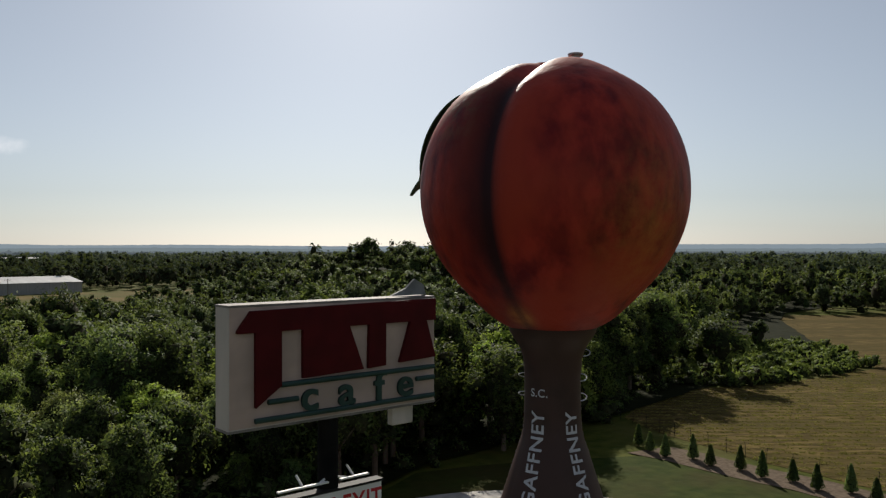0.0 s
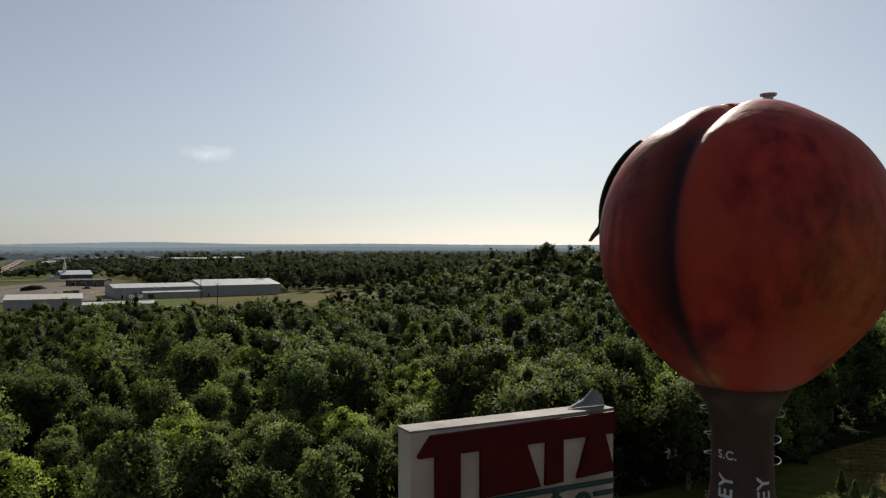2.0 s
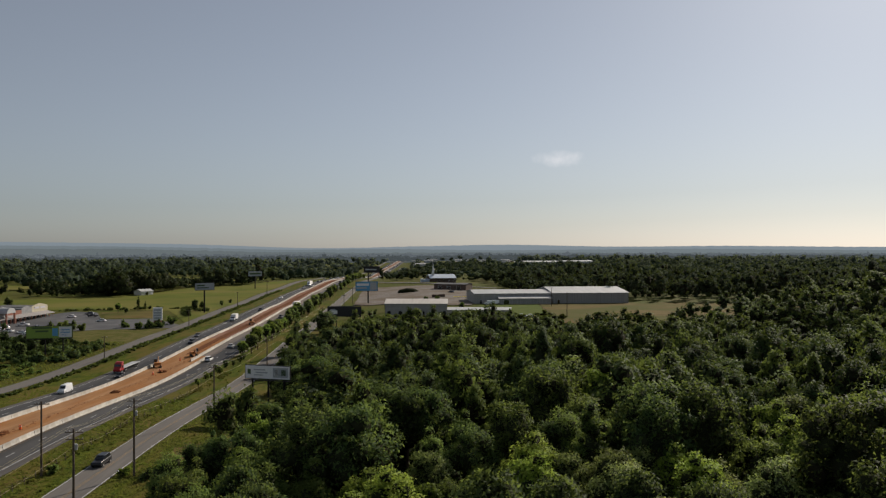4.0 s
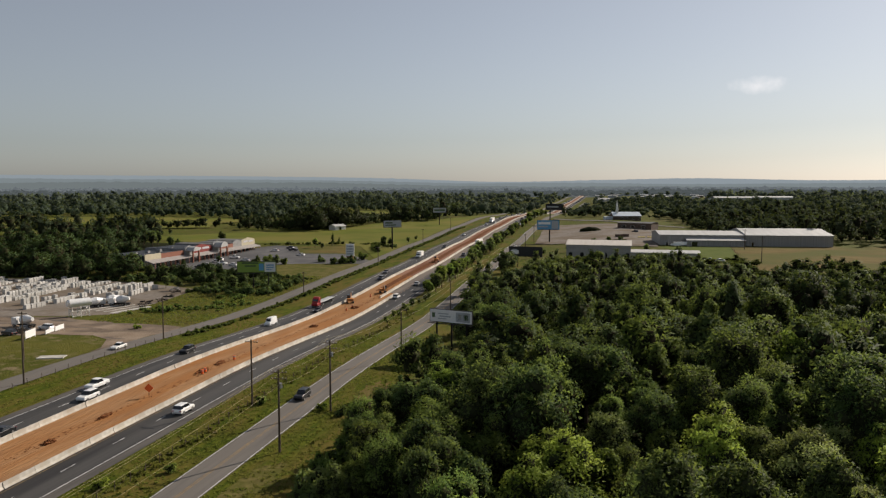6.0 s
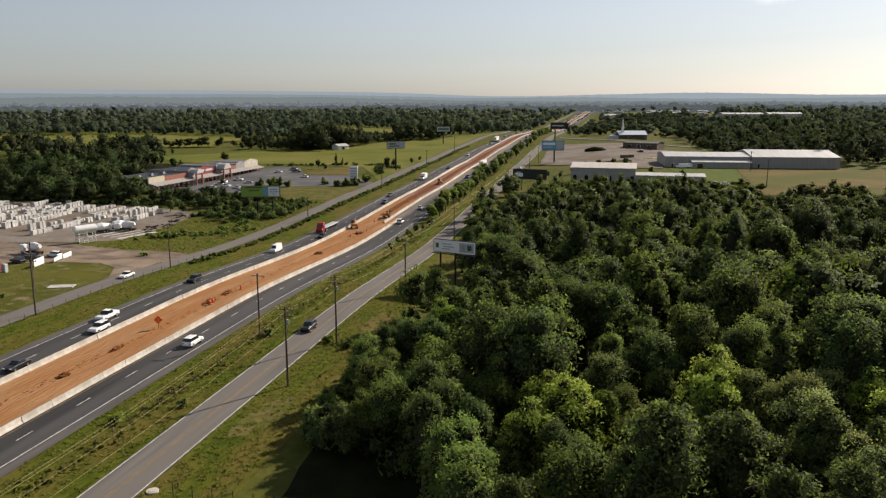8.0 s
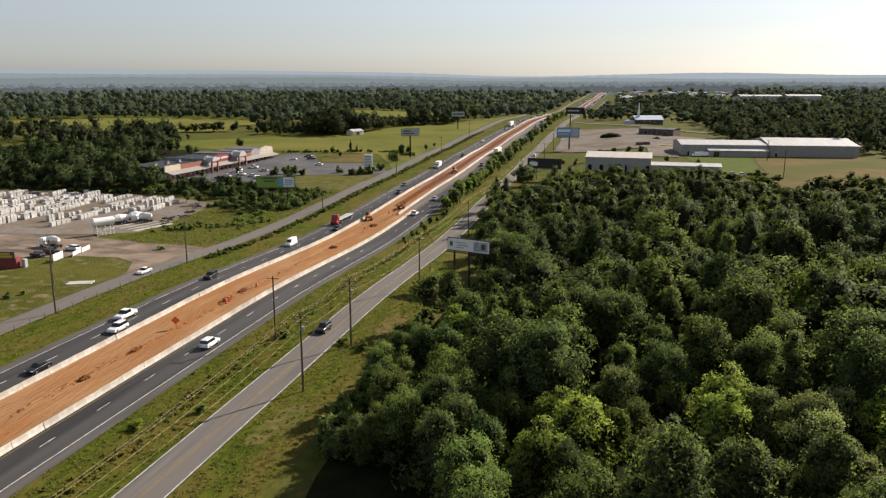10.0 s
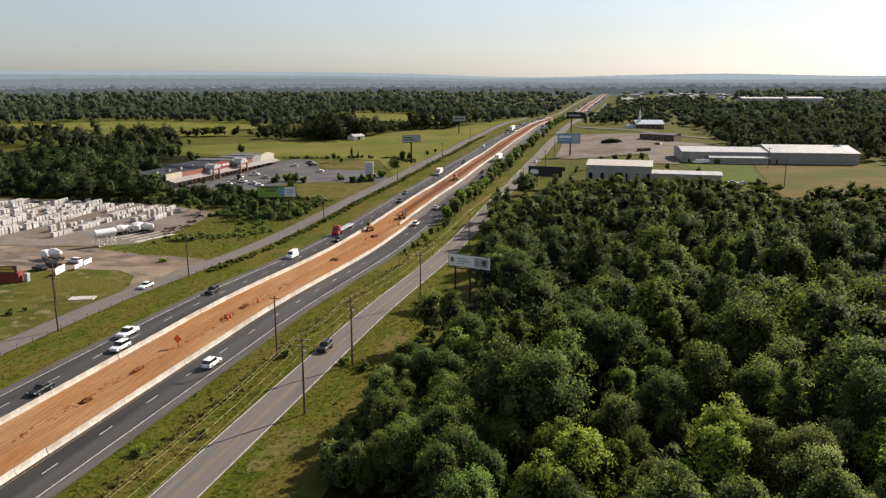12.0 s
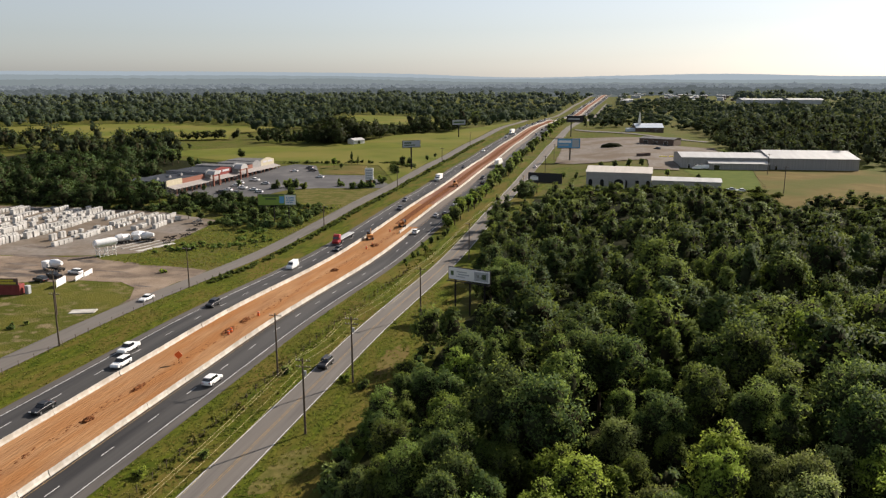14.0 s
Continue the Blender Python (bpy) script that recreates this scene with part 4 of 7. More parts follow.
tower = thing("water_tower", PEACH, "peach-shaped water tower, red and orange painted, on a brown flared stem", "water tower")
bm = bmesh.new()
NU, NV, R = 128, 72, 10.15
ZC = 30.65
lay1, lay2, lay3 = [bm.verts.layers.float.new(k) for k in ("cleft", "blush", "leafy")]
rows = []
for j in range(NV + 1):
    th = math.pi * j / NV
    th = min(th, radians(160))
    row = []
    for i in range(NU):
        a = 2 * math.pi * i / NU
        da = (a - CLEFT + math.pi) % (2 * math.pi) - math.pi
        arc = abs(da) * math.sin(th) * R
        fade = math.sin(min(th, 2.75) / 2.75 * math.pi) ** 0.5 if th < 2.75 else 0.0
        top = math.exp(-(th / 0.55) ** 2)
        groove = (0.6 * math.exp(-(arc / 0.8) ** 2) + 0.35 * math.exp(-(arc / 2.6) ** 2)) * (0.12 + 0.88 * fade) * (1 - 0.75 * sm((th - 0.8) / 1.6)) * (abs(da) < 1.6)
        rr = R - groove - 0.55 * top * math.exp(-(arc / 1.2) ** 2) - 0.2 * math.exp(-((th - 0.55) / 0.24) ** 2)
        z = math.cos(th)
        x = math.sin(th)
        if th > 1.75:
            x *= 1 - 0.05 * sm((th - 1.75) / 0.8)
        v = bm.verts.new((rr * x * math.cos(a), rr * x * math.sin(a), ZC + rr * z * (1.0 if z > 0 else 1.045 + 0.05 * sm((th - 2.35) / 0.4))))
        near_cleft = abs(da) < 1.6
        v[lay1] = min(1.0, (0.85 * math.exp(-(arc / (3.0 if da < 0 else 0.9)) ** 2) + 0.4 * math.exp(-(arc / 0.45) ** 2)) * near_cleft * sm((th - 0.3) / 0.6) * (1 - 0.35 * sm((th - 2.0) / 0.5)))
        side = (a - FACE - 0.8 + math.pi) % (2 * math.pi) - math.pi
        v[lay2] = 0.9 * math.exp(-((arc - 0.5) / 0.5) ** 2) * math.exp(-((th - 2.62) / 0.1) ** 2) * near_cleft + 0.62 * math.exp(-(side / 0.42) ** 2 - ((th - 1.85) / 0.5) ** 2)
        v[lay3] = 0.75 * math.exp(-((da + 0.42) / 0.22) ** 2 - ((th - 0.95) / 0.3) ** 2)
        row.append(v)
    rows.append(row)
    if th >= radians(160):
        break
for a, b in zip(rows, rows[1:]):
    for i in range(NU):
        k = (i + 1) % NU
        bm.faces.new((a[i], b[i], b[k], a[k]))
bmesh.ops.remove_doubles(bm, verts=bm.verts[:], dist=1e-4)
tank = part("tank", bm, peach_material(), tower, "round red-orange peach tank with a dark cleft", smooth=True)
M_STEM = mat("stem_brown", (0.042, 0.024, 0.019), (0.058, 0.032, 0.026), 0.8, 0.5, bump=0.03, c3=(0.052, 0.028, 0.023), scale3=0.2, spec=0.2)
STEM = [(0.0, 6.9), (0.6, 6.6), (2.0, 5.8), (4.0, 4.95), (5.5, 4.4), (7.1, 3.9), (8.3, 3.52), (9.4, 3.17), (10.65, 2.78), (11.7, 2.42), (12.5, 2.24), (13.5, 2.17), (15.1, 2.14), (16.5, 2.14), (17.8, 2.24), (18.4, 2.42), (18.9, 2.66), (19.4, 3.0), (19.9, 3.3), (20.3, 3.36), (20.7, 3.3)]


def stem_r(z):
    for (a, p), (b, q) in zip(STEM, STEM[1:]):
        if z <= b:
            return p + (q - p) * (z - a) / (b - a)
    return STEM[-1][1]


bm = bmesh.new()
prev = None
for z, rr in STEM:
    cur = [bm.verts.new((rr * math.cos(i * math.pi / 36), rr * math.sin(i * math.pi / 36), z)) for i in range(72)]
    if prev:
        for i in range(72):
            bm.faces.new((prev[i], prev[(i + 1) % 72], cur[(i + 1) % 72], cur[i]))
    prev = cur
stem = part("stem", bm, M_STEM, tower, "dark brown flared steel stem", smooth=True)
bm = bmesh.new()
rod(bm, (0, 0, 0), (0, 0, 0.35), 0.32, 0.36, 14)
rod(bm, (0, 0, 0.35), (0, 0, 0.5), 0.55, 0.6, 14)
bmesh.ops.transform(bm, matrix=Matrix.Translation((1.1, -1.35, ZC + R - 0.25)), verts=bm.verts[:])
part("vent_cap", bm, M_GREYMETAL, tower, "round grey vent cap")


def letters(text, size, to_surface, parent, material, name="lettering", label="", deep=0.0):
    """Raised lettering: the built-in font's outlines, filled, laid on a curved surface."""
    cu = bpy.data.curves.new(name, "FONT")
    cu.body, cu.size, cu.align_x, cu.align_y = text, size, "CENTER", "CENTER"
    cu.offset = size * 0.018
    cu.extrude = deep / 2
    cu.space_character = 1.08
    tmp = bpy.data.objects.new(name, cu)
    scene.collection.objects.link(tmp)
    bpy.context.view_layer.update()
    me = bpy.data.meshes.new_from_object(tmp.evaluated_get(bpy.context.evaluated_depsgraph_get()))
    bpy.data.objects.remove(tmp)
    bm = bmesh.new()
    bm.from_mesh(me)
    bmesh.ops.triangulate(bm, faces=bm.faces[:])
    bmesh.ops.subdivide_edges(bm, edges=[e for e in bm.edges if e.calc_length() > size * 0.3], cuts=2)
    for v in bm.verts:
        v.co = Vector(to_surface(v.co.x, v.co.y)) - Vector((0, v.co.z, 0))
    return part(name, bm, material, parent, label)


M_LETTER = mat("letter_white", (0.4, 0.4, 0.43), (0.5, 0.5, 0.53), 2, 0.6, bump=0)
for turn in (-0.5, 0.72, 1.95, 3.1, -1.75):
    def on_stem(u, v, turn=turn):
        z = 10.7 + u
        rr = stem_r(z) + 0.03
        a = FACE + turn + v / rr
        return rr * math.cos(a), rr * math.sin(a), z
    letters("GAFFNEY", 1.5, lambda u, v, f=on_stem: f(u, -v), stem, M_LETTER, label="white painted word running up the stem")


def on_neck(u, v):
    z = 15.4 + v
    rr = stem_r(z) + 0.03
    a = FACE - 0.49 + u / rr
    return rr * math.cos(a), rr * math.sin(a), z


letters("S.C.", 0.84, on_neck, stem, M_LETTER, label="white painted initials on the stem")
for turn, z in ((-1.55, 16.5), (-1.5, 15.1), (-1.5, 18.4), (1.5, 16.4), (1.55, 14.9), (1.5, 18.3)):
    bm = bmesh.new()
    a = FACE + turn
    rr = stem_r(z)
    turns = [math.pi * k / 10 - math.pi / 2 for k in range(11)]
    tube(bm, [((rr + 0.45 * math.cos(t)) * math.cos(a + 0.28 * math.sin(t) / rr * 1.4), (rr + 0.45 * math.cos(t)) * math.sin(a + 0.28 * math.sin(t) / rr * 1.4), z + 0.22 * math.sin(t)) for t in turns], 0.045, 6)
    part("hoop", bm, M_LETTER, tower, "small white metal hoop")
# the leaf hangs down the far shoulder
bm = bmesh.new()
LEAF_A = FACE - 1.84
rows = []
for j in range(25):
    s = j / 24
    th = 0.76 + s * 0.81
    half = 2.6 * math.sin(math.pi * (0.08 + 0.92 * s) ** 0.8) + 0.05
    lift = 0.32 + 0.3 * s + 1.5 * max(0, s - 0.86) / 0.14 * 0.8
    row = []
    for i in range(-4, 5):
        a = LEAF_A + i / 4 * half / (R * max(math.sin(th), 0.3))
        rr = R + lift + 0.16 * abs(i) / 4
        row.append(bm.verts.new((rr * math.sin(th) * math.cos(a), rr * math.sin(th) * math.sin(a), ZC + rr * math.cos(th))))
    rows.append(row)
for a, b in zip(rows, rows[1:]):
    for i in range(8):
        bm.faces.new((a[i], b[i], b[i + 1], a[i + 1]))
bmesh.ops.recalc_face_normals(bm, faces=bm.faces[:])
bmesh.ops.solidify(bm, geom=bm.faces[:], thickness=0.12)
M_BIGLEAF = mat("leaf_metal_green", (0.03, 0.06, 0.025), (0.045, 0.085, 0.03), 0.6, 0.45, bump=0.05)
part("leaf", bm, M_BIGLEAF, tower, "large dark green metal leaf with a curled tip", smooth=True)
bm = bmesh.new()
rod(bm, (0, 0, -0.1), (0, 0, 0.1), 21, 21, 72)
tagged(new("tower_pad", mesh_of(bm, "tower_pad", M_CONCRETE)), "round pale concrete apron under the water tower", "concrete apron", kind="structure").matrix_basis = Matrix.Translation((46.2, 44, 3.75))


# ---- restaurant sign ----
SX, SY, SZ0, SZ1, SW, SD = 9.8, 21.62, 24.45, 28.16, 7.8, 0.9
sign = thing("pylon_sign", Matrix.Translation((SX, SY, SZ0)), "white box sign with red and green shapes on dark pole", "sign")
SH = SZ1 - SZ0
bm = bmesh.new()
box(bm, 0, SW, 0, SD, 0, SH, 0.03)
M_CABINET = mat("cabinet_paint", (0.5, 0.43, 0.385), (0.58, 0.5, 0.445), 1.2, 0.5, bump=0.03, c3=(0.4, 0.35, 0.31), scale3=0.5, stretch=(1, 1, 0.3))
part("cabinet", bm, M_CABINET, sign, "white painted metal cabinet, slightly stained")
M_FACE = mat("aged_plastic", (0.46, 0.335, 0.28), (0.53, 0.39, 0.33), 0.8, 0.55, bump=0.02, c3=(0.38, 0.285, 0.24), scale3=0.5, spec=0.15)
for y0, y1 in ((-0.006, -0.001), (SD + 0.001, SD + 0.006)):
    bm = bmesh.new()
    box(bm, 0.04, SW - 0.04, y0, y1, 0.06, SH - 0.06)
    part("face", bm, M_FACE, sign, "aged greyish white plastic face")
bm = bmesh.new()
for z in (0, SH):
    box(bm, -0.012, SW + 0.012, -0.014, SD + 0.014, z - 0.05, z + 0.02)
part("trim", bm, mat("grimy_trim", (0.2, 0.175, 0.155), (0.3, 0.265, 0.24), 0.8, 0.7, bump=0.05, c3=(0.16, 0.14, 0.125), scale3=0.6, spec=0.1), sign, "grimy grey metal edge trim")


def raised(outline, depth, material, label, name="raised_shape"):
    bm = bmesh.new()
    prism(bm, outline, depth, Matrix.Translation((0, -depth - 0.01, 0)))
    return part(name, bm, material, sign, label)


def sx(u):
    return u * SW


def sz(v):
    return v * SH


RED = "raised dark red block shape"
raised([(sx(0.03), sz(0.80)), (sx(0.085), sz(0.955)), (sx(0.99), sz(0.985)), (sx(0.99), sz(0.78)), (sx(0.03), sz(0.78))], 0.16, M_SIGNRED, RED)
raised([(sx(0.105), sz(0.78)), (sx(0.215), sz(0.78)), (sx(0.215), sz(0.33)), (sx(0.105), sz(0.17))], 0.15, M_SIGNRED, RED)
raised([(sx(0.31), sz(0.78)), (sx(0.53), sz(0.78)), (sx(0.6), sz(0.39)), (sx(0.31), sz(0.37))], 0.15, M_SIGNRED, RED)
raised([(sx(0.63), sz(0.78)), (sx(0.715), sz(0.78)), (sx(0.715), sz(0.40)), (sx(0.625), sz(0.39))], 0.15, M_SIGNRED, RED)
raised([(sx(0.85), sz(0.78)), (sx(0.94), sz(0.78)), (sx(0.99), sz(0.43)), (sx(0.79), sz(0.41))], 0.15, M_SIGNRED, RED)


def tube_bar(u0, u1, v):
    bm = bmesh.new()
    rod(bm, (sx(u0), -0.09, sz(v)), (sx(u1), -0.09, sz(v)), 0.085, n=10)
    part("raised_bar", bm, M_SIGNGREEN, sign, "rounded green bar")


for u0, u1, v in ((0.215, 0.985, 0.335), (0.16, 0.29, 0.205), (0.885, 0.985, 0.235), (0.105, 0.985, 0.065)):
    tube_bar(u0, u1, v)
for u, ch in ((0.345, "c"), (0.52, "a"), (0.685, "f"), (0.825, "e")):
    letters(ch, 1.35, lambda a, b, u=u: (sx(u) + a * 1.1, -0.07, sz(0.205) + b), sign, M_SIGNGREEN, label="raised green letter of the word cafe", deep=0.11)
bm = bmesh.new()
prism(bm, [(sx(0.80), SH + 0.05), (sx(1.0), SH + 0.05), (sx(0.985), SH + 0.42), (sx(0.935), SH + 0.62), (sx(0.885), SH + 0.3)], 0.1, Matrix.Translation((0, SD * 0.55, 0)))
M_ORNAMENT = mat("weathered_grey", (0.16, 0.16, 0.16), (0.24, 0.24, 0.235), 1.5, 0.7, bump=0.05, spec=0.1)
part("top_ornament", bm, M_ORNAMENT, sign, "grey pointed ornament on the sign's top edge")
bm = bmesh.new()
box(bm, sx(0.79), sx(0.905), 0.3, 0.6, -0.72, -0.052, 0.02)
part("hanging_box", bm, M_CABINET, sign, "small white box under the cabinet")
bm = bmesh.new()
rod(bm, (sx(0.47), SD / 2, -SZ0 + 2.6), (sx(0.47), SD / 2, 0.05), 0.38, 0.34, 16)
# dark steel taken down to near-black, the shade below the cabinet painted in
part("pole", bm, mat("pole_shade_black", (0.006, 0.006, 0.006), (0.012, 0.011, 0.01), 1.5, 0.8, bump=0.05, spec=0.05), sign, "dark steel sign pole")
# lower panel and lamp arms on the same pole
bm = bmesh.new()
box(bm, 1.77, 5.57, 0.1, 0.42, -3.7, -2.45, 0.02)
low = part("lower_panel", bm, M_WHITE, sign, "white lower panel with red lettering")
bm = bmesh.new()
box(bm, 1.72, 5.62, 0.05, 0.47, -2.45, -2.37)
part("panel_cap", bm, M_DARKMETAL, sign)
M_REDTXT = mat("red_lettering", (0.4, 0.02, 0.02), (0.48, 0.03, 0.03), 2, 0.6, bump=0)
letters("NEXT EXIT", 0.9, lambda u, v: (3.67 + u * 0.8, 0.09, -3.0 + v), low, M_REDTXT, label="red painted words")
for x0, x1, z in ((1.6, 3.4, -2.1), (3.85, 4.95, -2.1)):
    bm = bmesh.new()
    box(bm, x0, x1, -0.07, 0.07, z, z + 0.055, 0.01)
    rod(bm, ((x0 + x1) / 2, 0, z), ((x0 + x1) / 2, 0.45, z + 0.3), 0.04)
    rod(bm, (3.66, 0.45, z + 0.05), (x1 - 0.3 if x1 < 3.66 else x0 + 0.3, 0.0, z + 0.05), 0.06, 0.03)
    part("lamp_arm", bm, M_WHITE, sign, "white lamp bar on a bracket")


# ---- simple shared shapes ----
def paint(name, c, rough=0.35, metal=0.2):
    return mat(name, c, tuple(min(1, v * 1.12 + 0.004) for v in c), 1.5, rough, metal, bump=0.0, spec=0.5)


CARPAINT = {"white": paint("car_white", (0.72, 0.72, 0.71)), "black": paint("car_black", (0.012, 0.012, 0.014)), "silver": paint("car_silver", (0.42, 0.43, 0.44), 0.3, 0.6),
            "red": paint("car_red", (0.35, 0.02, 0.02)), "blue": paint("car_blue", (0.03, 0.08, 0.22)), "grey": paint("car_grey", (0.1, 0.1, 0.11), 0.3, 0.5)}
M_LAMP_R = paint("tail_lamp_red", (0.3, 0.01, 0.01))
M_LAMP_W = paint("head_lamp", (0.7, 0.7, 0.68))
M_RIM = paint("wheel_rim", (0.4, 0.4, 0.4), 0.3, 0.8)


def wheel_meshes(r, w):
    bm = bmesh.new()
    rod(bm, (-w / 2, 0, 0), (w / 2, 0, 0), r, n=14)
    bm2 = bmesh.new()
    rod(bm2, (-w / 2 - 0.01, 0, 0), (w / 2 + 0.01, 0, 0), r * 0.6, n=10)
    return mesh_of(bm, "wheel", M_TYRE), mesh_of(bm2, "rim", M_RIM)


WHEEL, TRUCKWHEEL = wheel_meshes(0.34, 0.24), wheel_meshes(0.5, 0.3)
SIDE = {  # side outlines, y forward: lower body, glasshouse, width
    "sedan": ([(-2.35, 0.28), (2.3, 0.28), (2.38, 0.55), (2.25, 0.74), (1.1, 0.92), (-1.55, 0.98), (-2.3, 0.9), (-2.4, 0.6)], [(1.0, 0.9), (0.3, 1.4), (-0.95, 1.43), (-1.75, 0.95)], 1.82),
    "suv": ([(-2.3, 0.34), (2.3, 0.34), (2.38, 0.7), (2.2, 0.95), (1.05, 1.08), (-2.2, 1.1), (-2.36, 0.8)], [(1.0, 1.05), (0.35, 1.68), (-1.9, 1.7), (-2.2, 1.08)], 1.9),
    "pickup": ([(-2.85, 0.42), (2.7, 0.42), (2.8, 0.8), (2.65, 1.05), (1.3, 1.15), (-2.85, 1.15)], [(1.25, 1.12), (0.65, 1.8), (-0.75, 1.82), (-0.9, 1.12)], 1.98),
    "van": ([(-2.8, 0.35), (2.7, 0.35), (2.8, 0.8), (2.6, 1.15), (1.9, 1.3), (-2.8, 1.3)], [(1.85, 1.25), (1.2, 2.3), (-2.75, 2.35), (-2.8, 1.25)], 2.0),
}
CAR_CACHE = {}


def car_meshes(kind, colour):
    if (kind, colour) in CAR_CACHE:
        return CAR_CACHE[kind, colour]
    low_o, glass_o, w = SIDE[kind]

    def pushed(outline, width, taper, material, name):
        bm = bmesh.new()
        prism(bm, outline, width, Matrix.Translation((0, -width / 2, 0)))
        top = max(z for _, z in outline)
        bot = min(z for _, z in outline)
        for v in bm.verts:
            v.co.y *= 1 - taper * (v.co.z - bot) / (top - bot)
        bmesh.ops.bevel(bm, geom=bm.edges[:], offset=0.06, segments=1, affect="EDGES")
        bmesh.ops.transform(bm, matrix=Matrix.Rotation(radians(90), 4, "Z"), verts=bm.verts[:])
        return mesh_of(bm, name, material)
    body = pushed(low_o, w, 0.06, CARPAINT[colour], "body")
    white_sides = kind == "van"
    glass = pushed(glass_o, w - 0.12, 0.18, CARPAINT[colour] if white_sides else M_GLASS, "cabin")
    zs = max(z for _, z in glass_o)
    xs = [x for x, z in glass_o if z > zs - 0.1]
    bm = bmesh.new()
    box(bm, -w * 0.37, w * 0.37, min(xs) - 0.05, max(xs) + 0.05, zs - 0.03, zs + 0.035, 0.02)
    roof = mesh_of(bm, "roof", CARPAINT[colour])
    lamps = []
    for y, z, m, nm in ((max(x for x, _ in low_o) - 0.1, 0.68, M_LAMP_W, "headlight"), (min(x for x, _ in low_o) + 0.06, 0.82, M_LAMP_R, "tail_light")):
        bm = bmesh.new()
        box(bm, -0.2, 0.2, y - 0.05, y + 0.06, z - 0.08, z + 0.08, 0.02)
        lamps.append((nm, mesh_of(bm, nm, m)))
    bm = bmesh.new()
    gf = glass_o[0]
    gt = glass_o[1]
    box(bm, -w * 0.36, w * 0.36, -0.03, 0.03, 0, 0.62 * math.hypot(gf[0] - gt[0], gf[1] - gt[1]), 0.01,
        Matrix.Translation((0, gf[0] + 0.02 - 0.18 * (gf[0] - gt[0]), gf[1] + 0.22 * (gt[1] - gf[1]))) @ Matrix.Rotation(math.atan2(gf[0] - gt[0], gt[1] - gf[1]), 4, "X"))
    screen = mesh_of(bm, "windscreen", M_GLASS)
    CAR_CACHE[kind, colour] = (body, glass, roof, lamps, screen, w)
    return CAR_CACHE[kind, colour]


WORDS = {"sedan": "saloon car", "suv": "sport utility car", "pickup": "pickup truck", "van": "panel van"}


def car(kind, colour, x, y, turn, place, group="vehicles on the highway", dz=0.115):
    body, glass, roof, lamps, screen, w = car_meshes(kind, colour)
    t = thing(kind if kind in ("van", "pickup") else "car", pose(x, y, land(x, y) + dz, 0, 0, turn), "%s %s %s" % (colour, WORDS[kind], place), "van" if kind == "van" else "pickup" if kind == "pickup" else "car", group)
    share("body", body, t, Matrix())
    share("cabin", glass, t, Matrix())
    share("roof", roof, t, Matrix())
    share("windscreen", screen, t, Matrix())
    for nm, me in lamps:
        for s in (-1, 1):
            share(nm, me, t, Matrix.Translation((s * w * 0.36, 0, 0)))
    wb = 1.45 if kind in ("sedan", "suv") else 1.8
    for s in (-1, 1):
        for yy in (-wb, wb):
            wh = share("wheel", WHEEL[0], t, Matrix.Translation((s * (w / 2 - 0.1), yy, 0.34)))
            share("rim", WHEEL[1], wh, Matrix())
    return t


def truck(x, y, turn, cabcol, load, label, name="semi_truck"):
    """A lorry: cab in front, box or flat bed behind, y forward."""
    t = thing(name, pose(x, y, land(x, y) + 0.115, 0, 0, turn), label, "truck", "vehicles on the highway")
    semi = name == "semi_truck"
    L = 14.5 if semi else 6.5
    bm = bmesh.new()
    prism(bm, [(0.0, 0.6), (2.9, 0.6), (3.0, 1.3), (2.2, 1.75), (1.75, 2.9), (0.9, 3.5), (0.0, 3.6)] if semi else [(0.0, 0.5), (2.2, 0.5), (2.3, 1.2), (1.6, 1.45), (1.1, 2.4), (0.0, 2.45)], 2.4, Matrix.Translation((0, -1.2, 0)))
    bmesh.ops.bevel(bm, geom=bm.edges[:], offset=0.1, segments=1, affect="EDGES")
    bmesh.ops.transform(bm, matrix=Matrix.Rotation(radians(90), 4, "Z"), verts=bm.verts[:])
    cab = part("cab", bm, CARPAINT[cabcol], t)
    bm = bmesh.new()
    a, b = ((2.02, 2.15), (1.8, 2.85)) if semi else ((1.4, 1.7), (1.14, 2.3))
    box(bm, -1.0, 1.0, -0.04, 0.04, 0, math.hypot(a[0] - b[0], a[1] - b[1]), 0, Matrix.Translation((0, a[0] + 0.06, a[1])) @ Matrix.Rotation(math.atan2(a[0] - b[0], b[1] - a[1]), 4, "X"))
    part("windscreen", bm, M_GLASS, cab)
    for s in (-1, 1):
        bm = bmesh.new()
        box(bm, s * 1.19, s * 1.22, 0.6, 1.5, 1.7, 2.4)
        part("side_window", bm, M_GLASS, cab)
    bm = bmesh.new()
    if load == "flat":
        box(bm, -1.25, 1.25, -L, -0.4, 1.25, 1.5, 0.03)
        part("flat_bed", bm, M_GREYMETAL, t, "grey flat trailer bed")
    else:
        box(bm, -1.28, 1.28, -L, -0.35, 1.05 if semi else 0.85, 4.05 if semi else 3.4, 0.06)
        part("box_body", bm, load, t, "closed box body")
    bm = bmesh.new()
    box(bm, -0.5, 0.5, -L + 0.3, 1.8, 0.62, 0.95)
    part("chassis", bm, M_DARKMETAL, t)
    for yy in ((1.6, -1.2, -2.5, -L + 1.0, -L + 2.3) if semi else (1.2, -4.6)):
        for s in (-1, 1):
            wh = share("wheel", TRUCKWHEEL[0], t, Matrix.Translation((s * 1.1, yy, 0.5)))
            share("rim", TRUCKWHEEL[1], wh, Matrix())
    return t


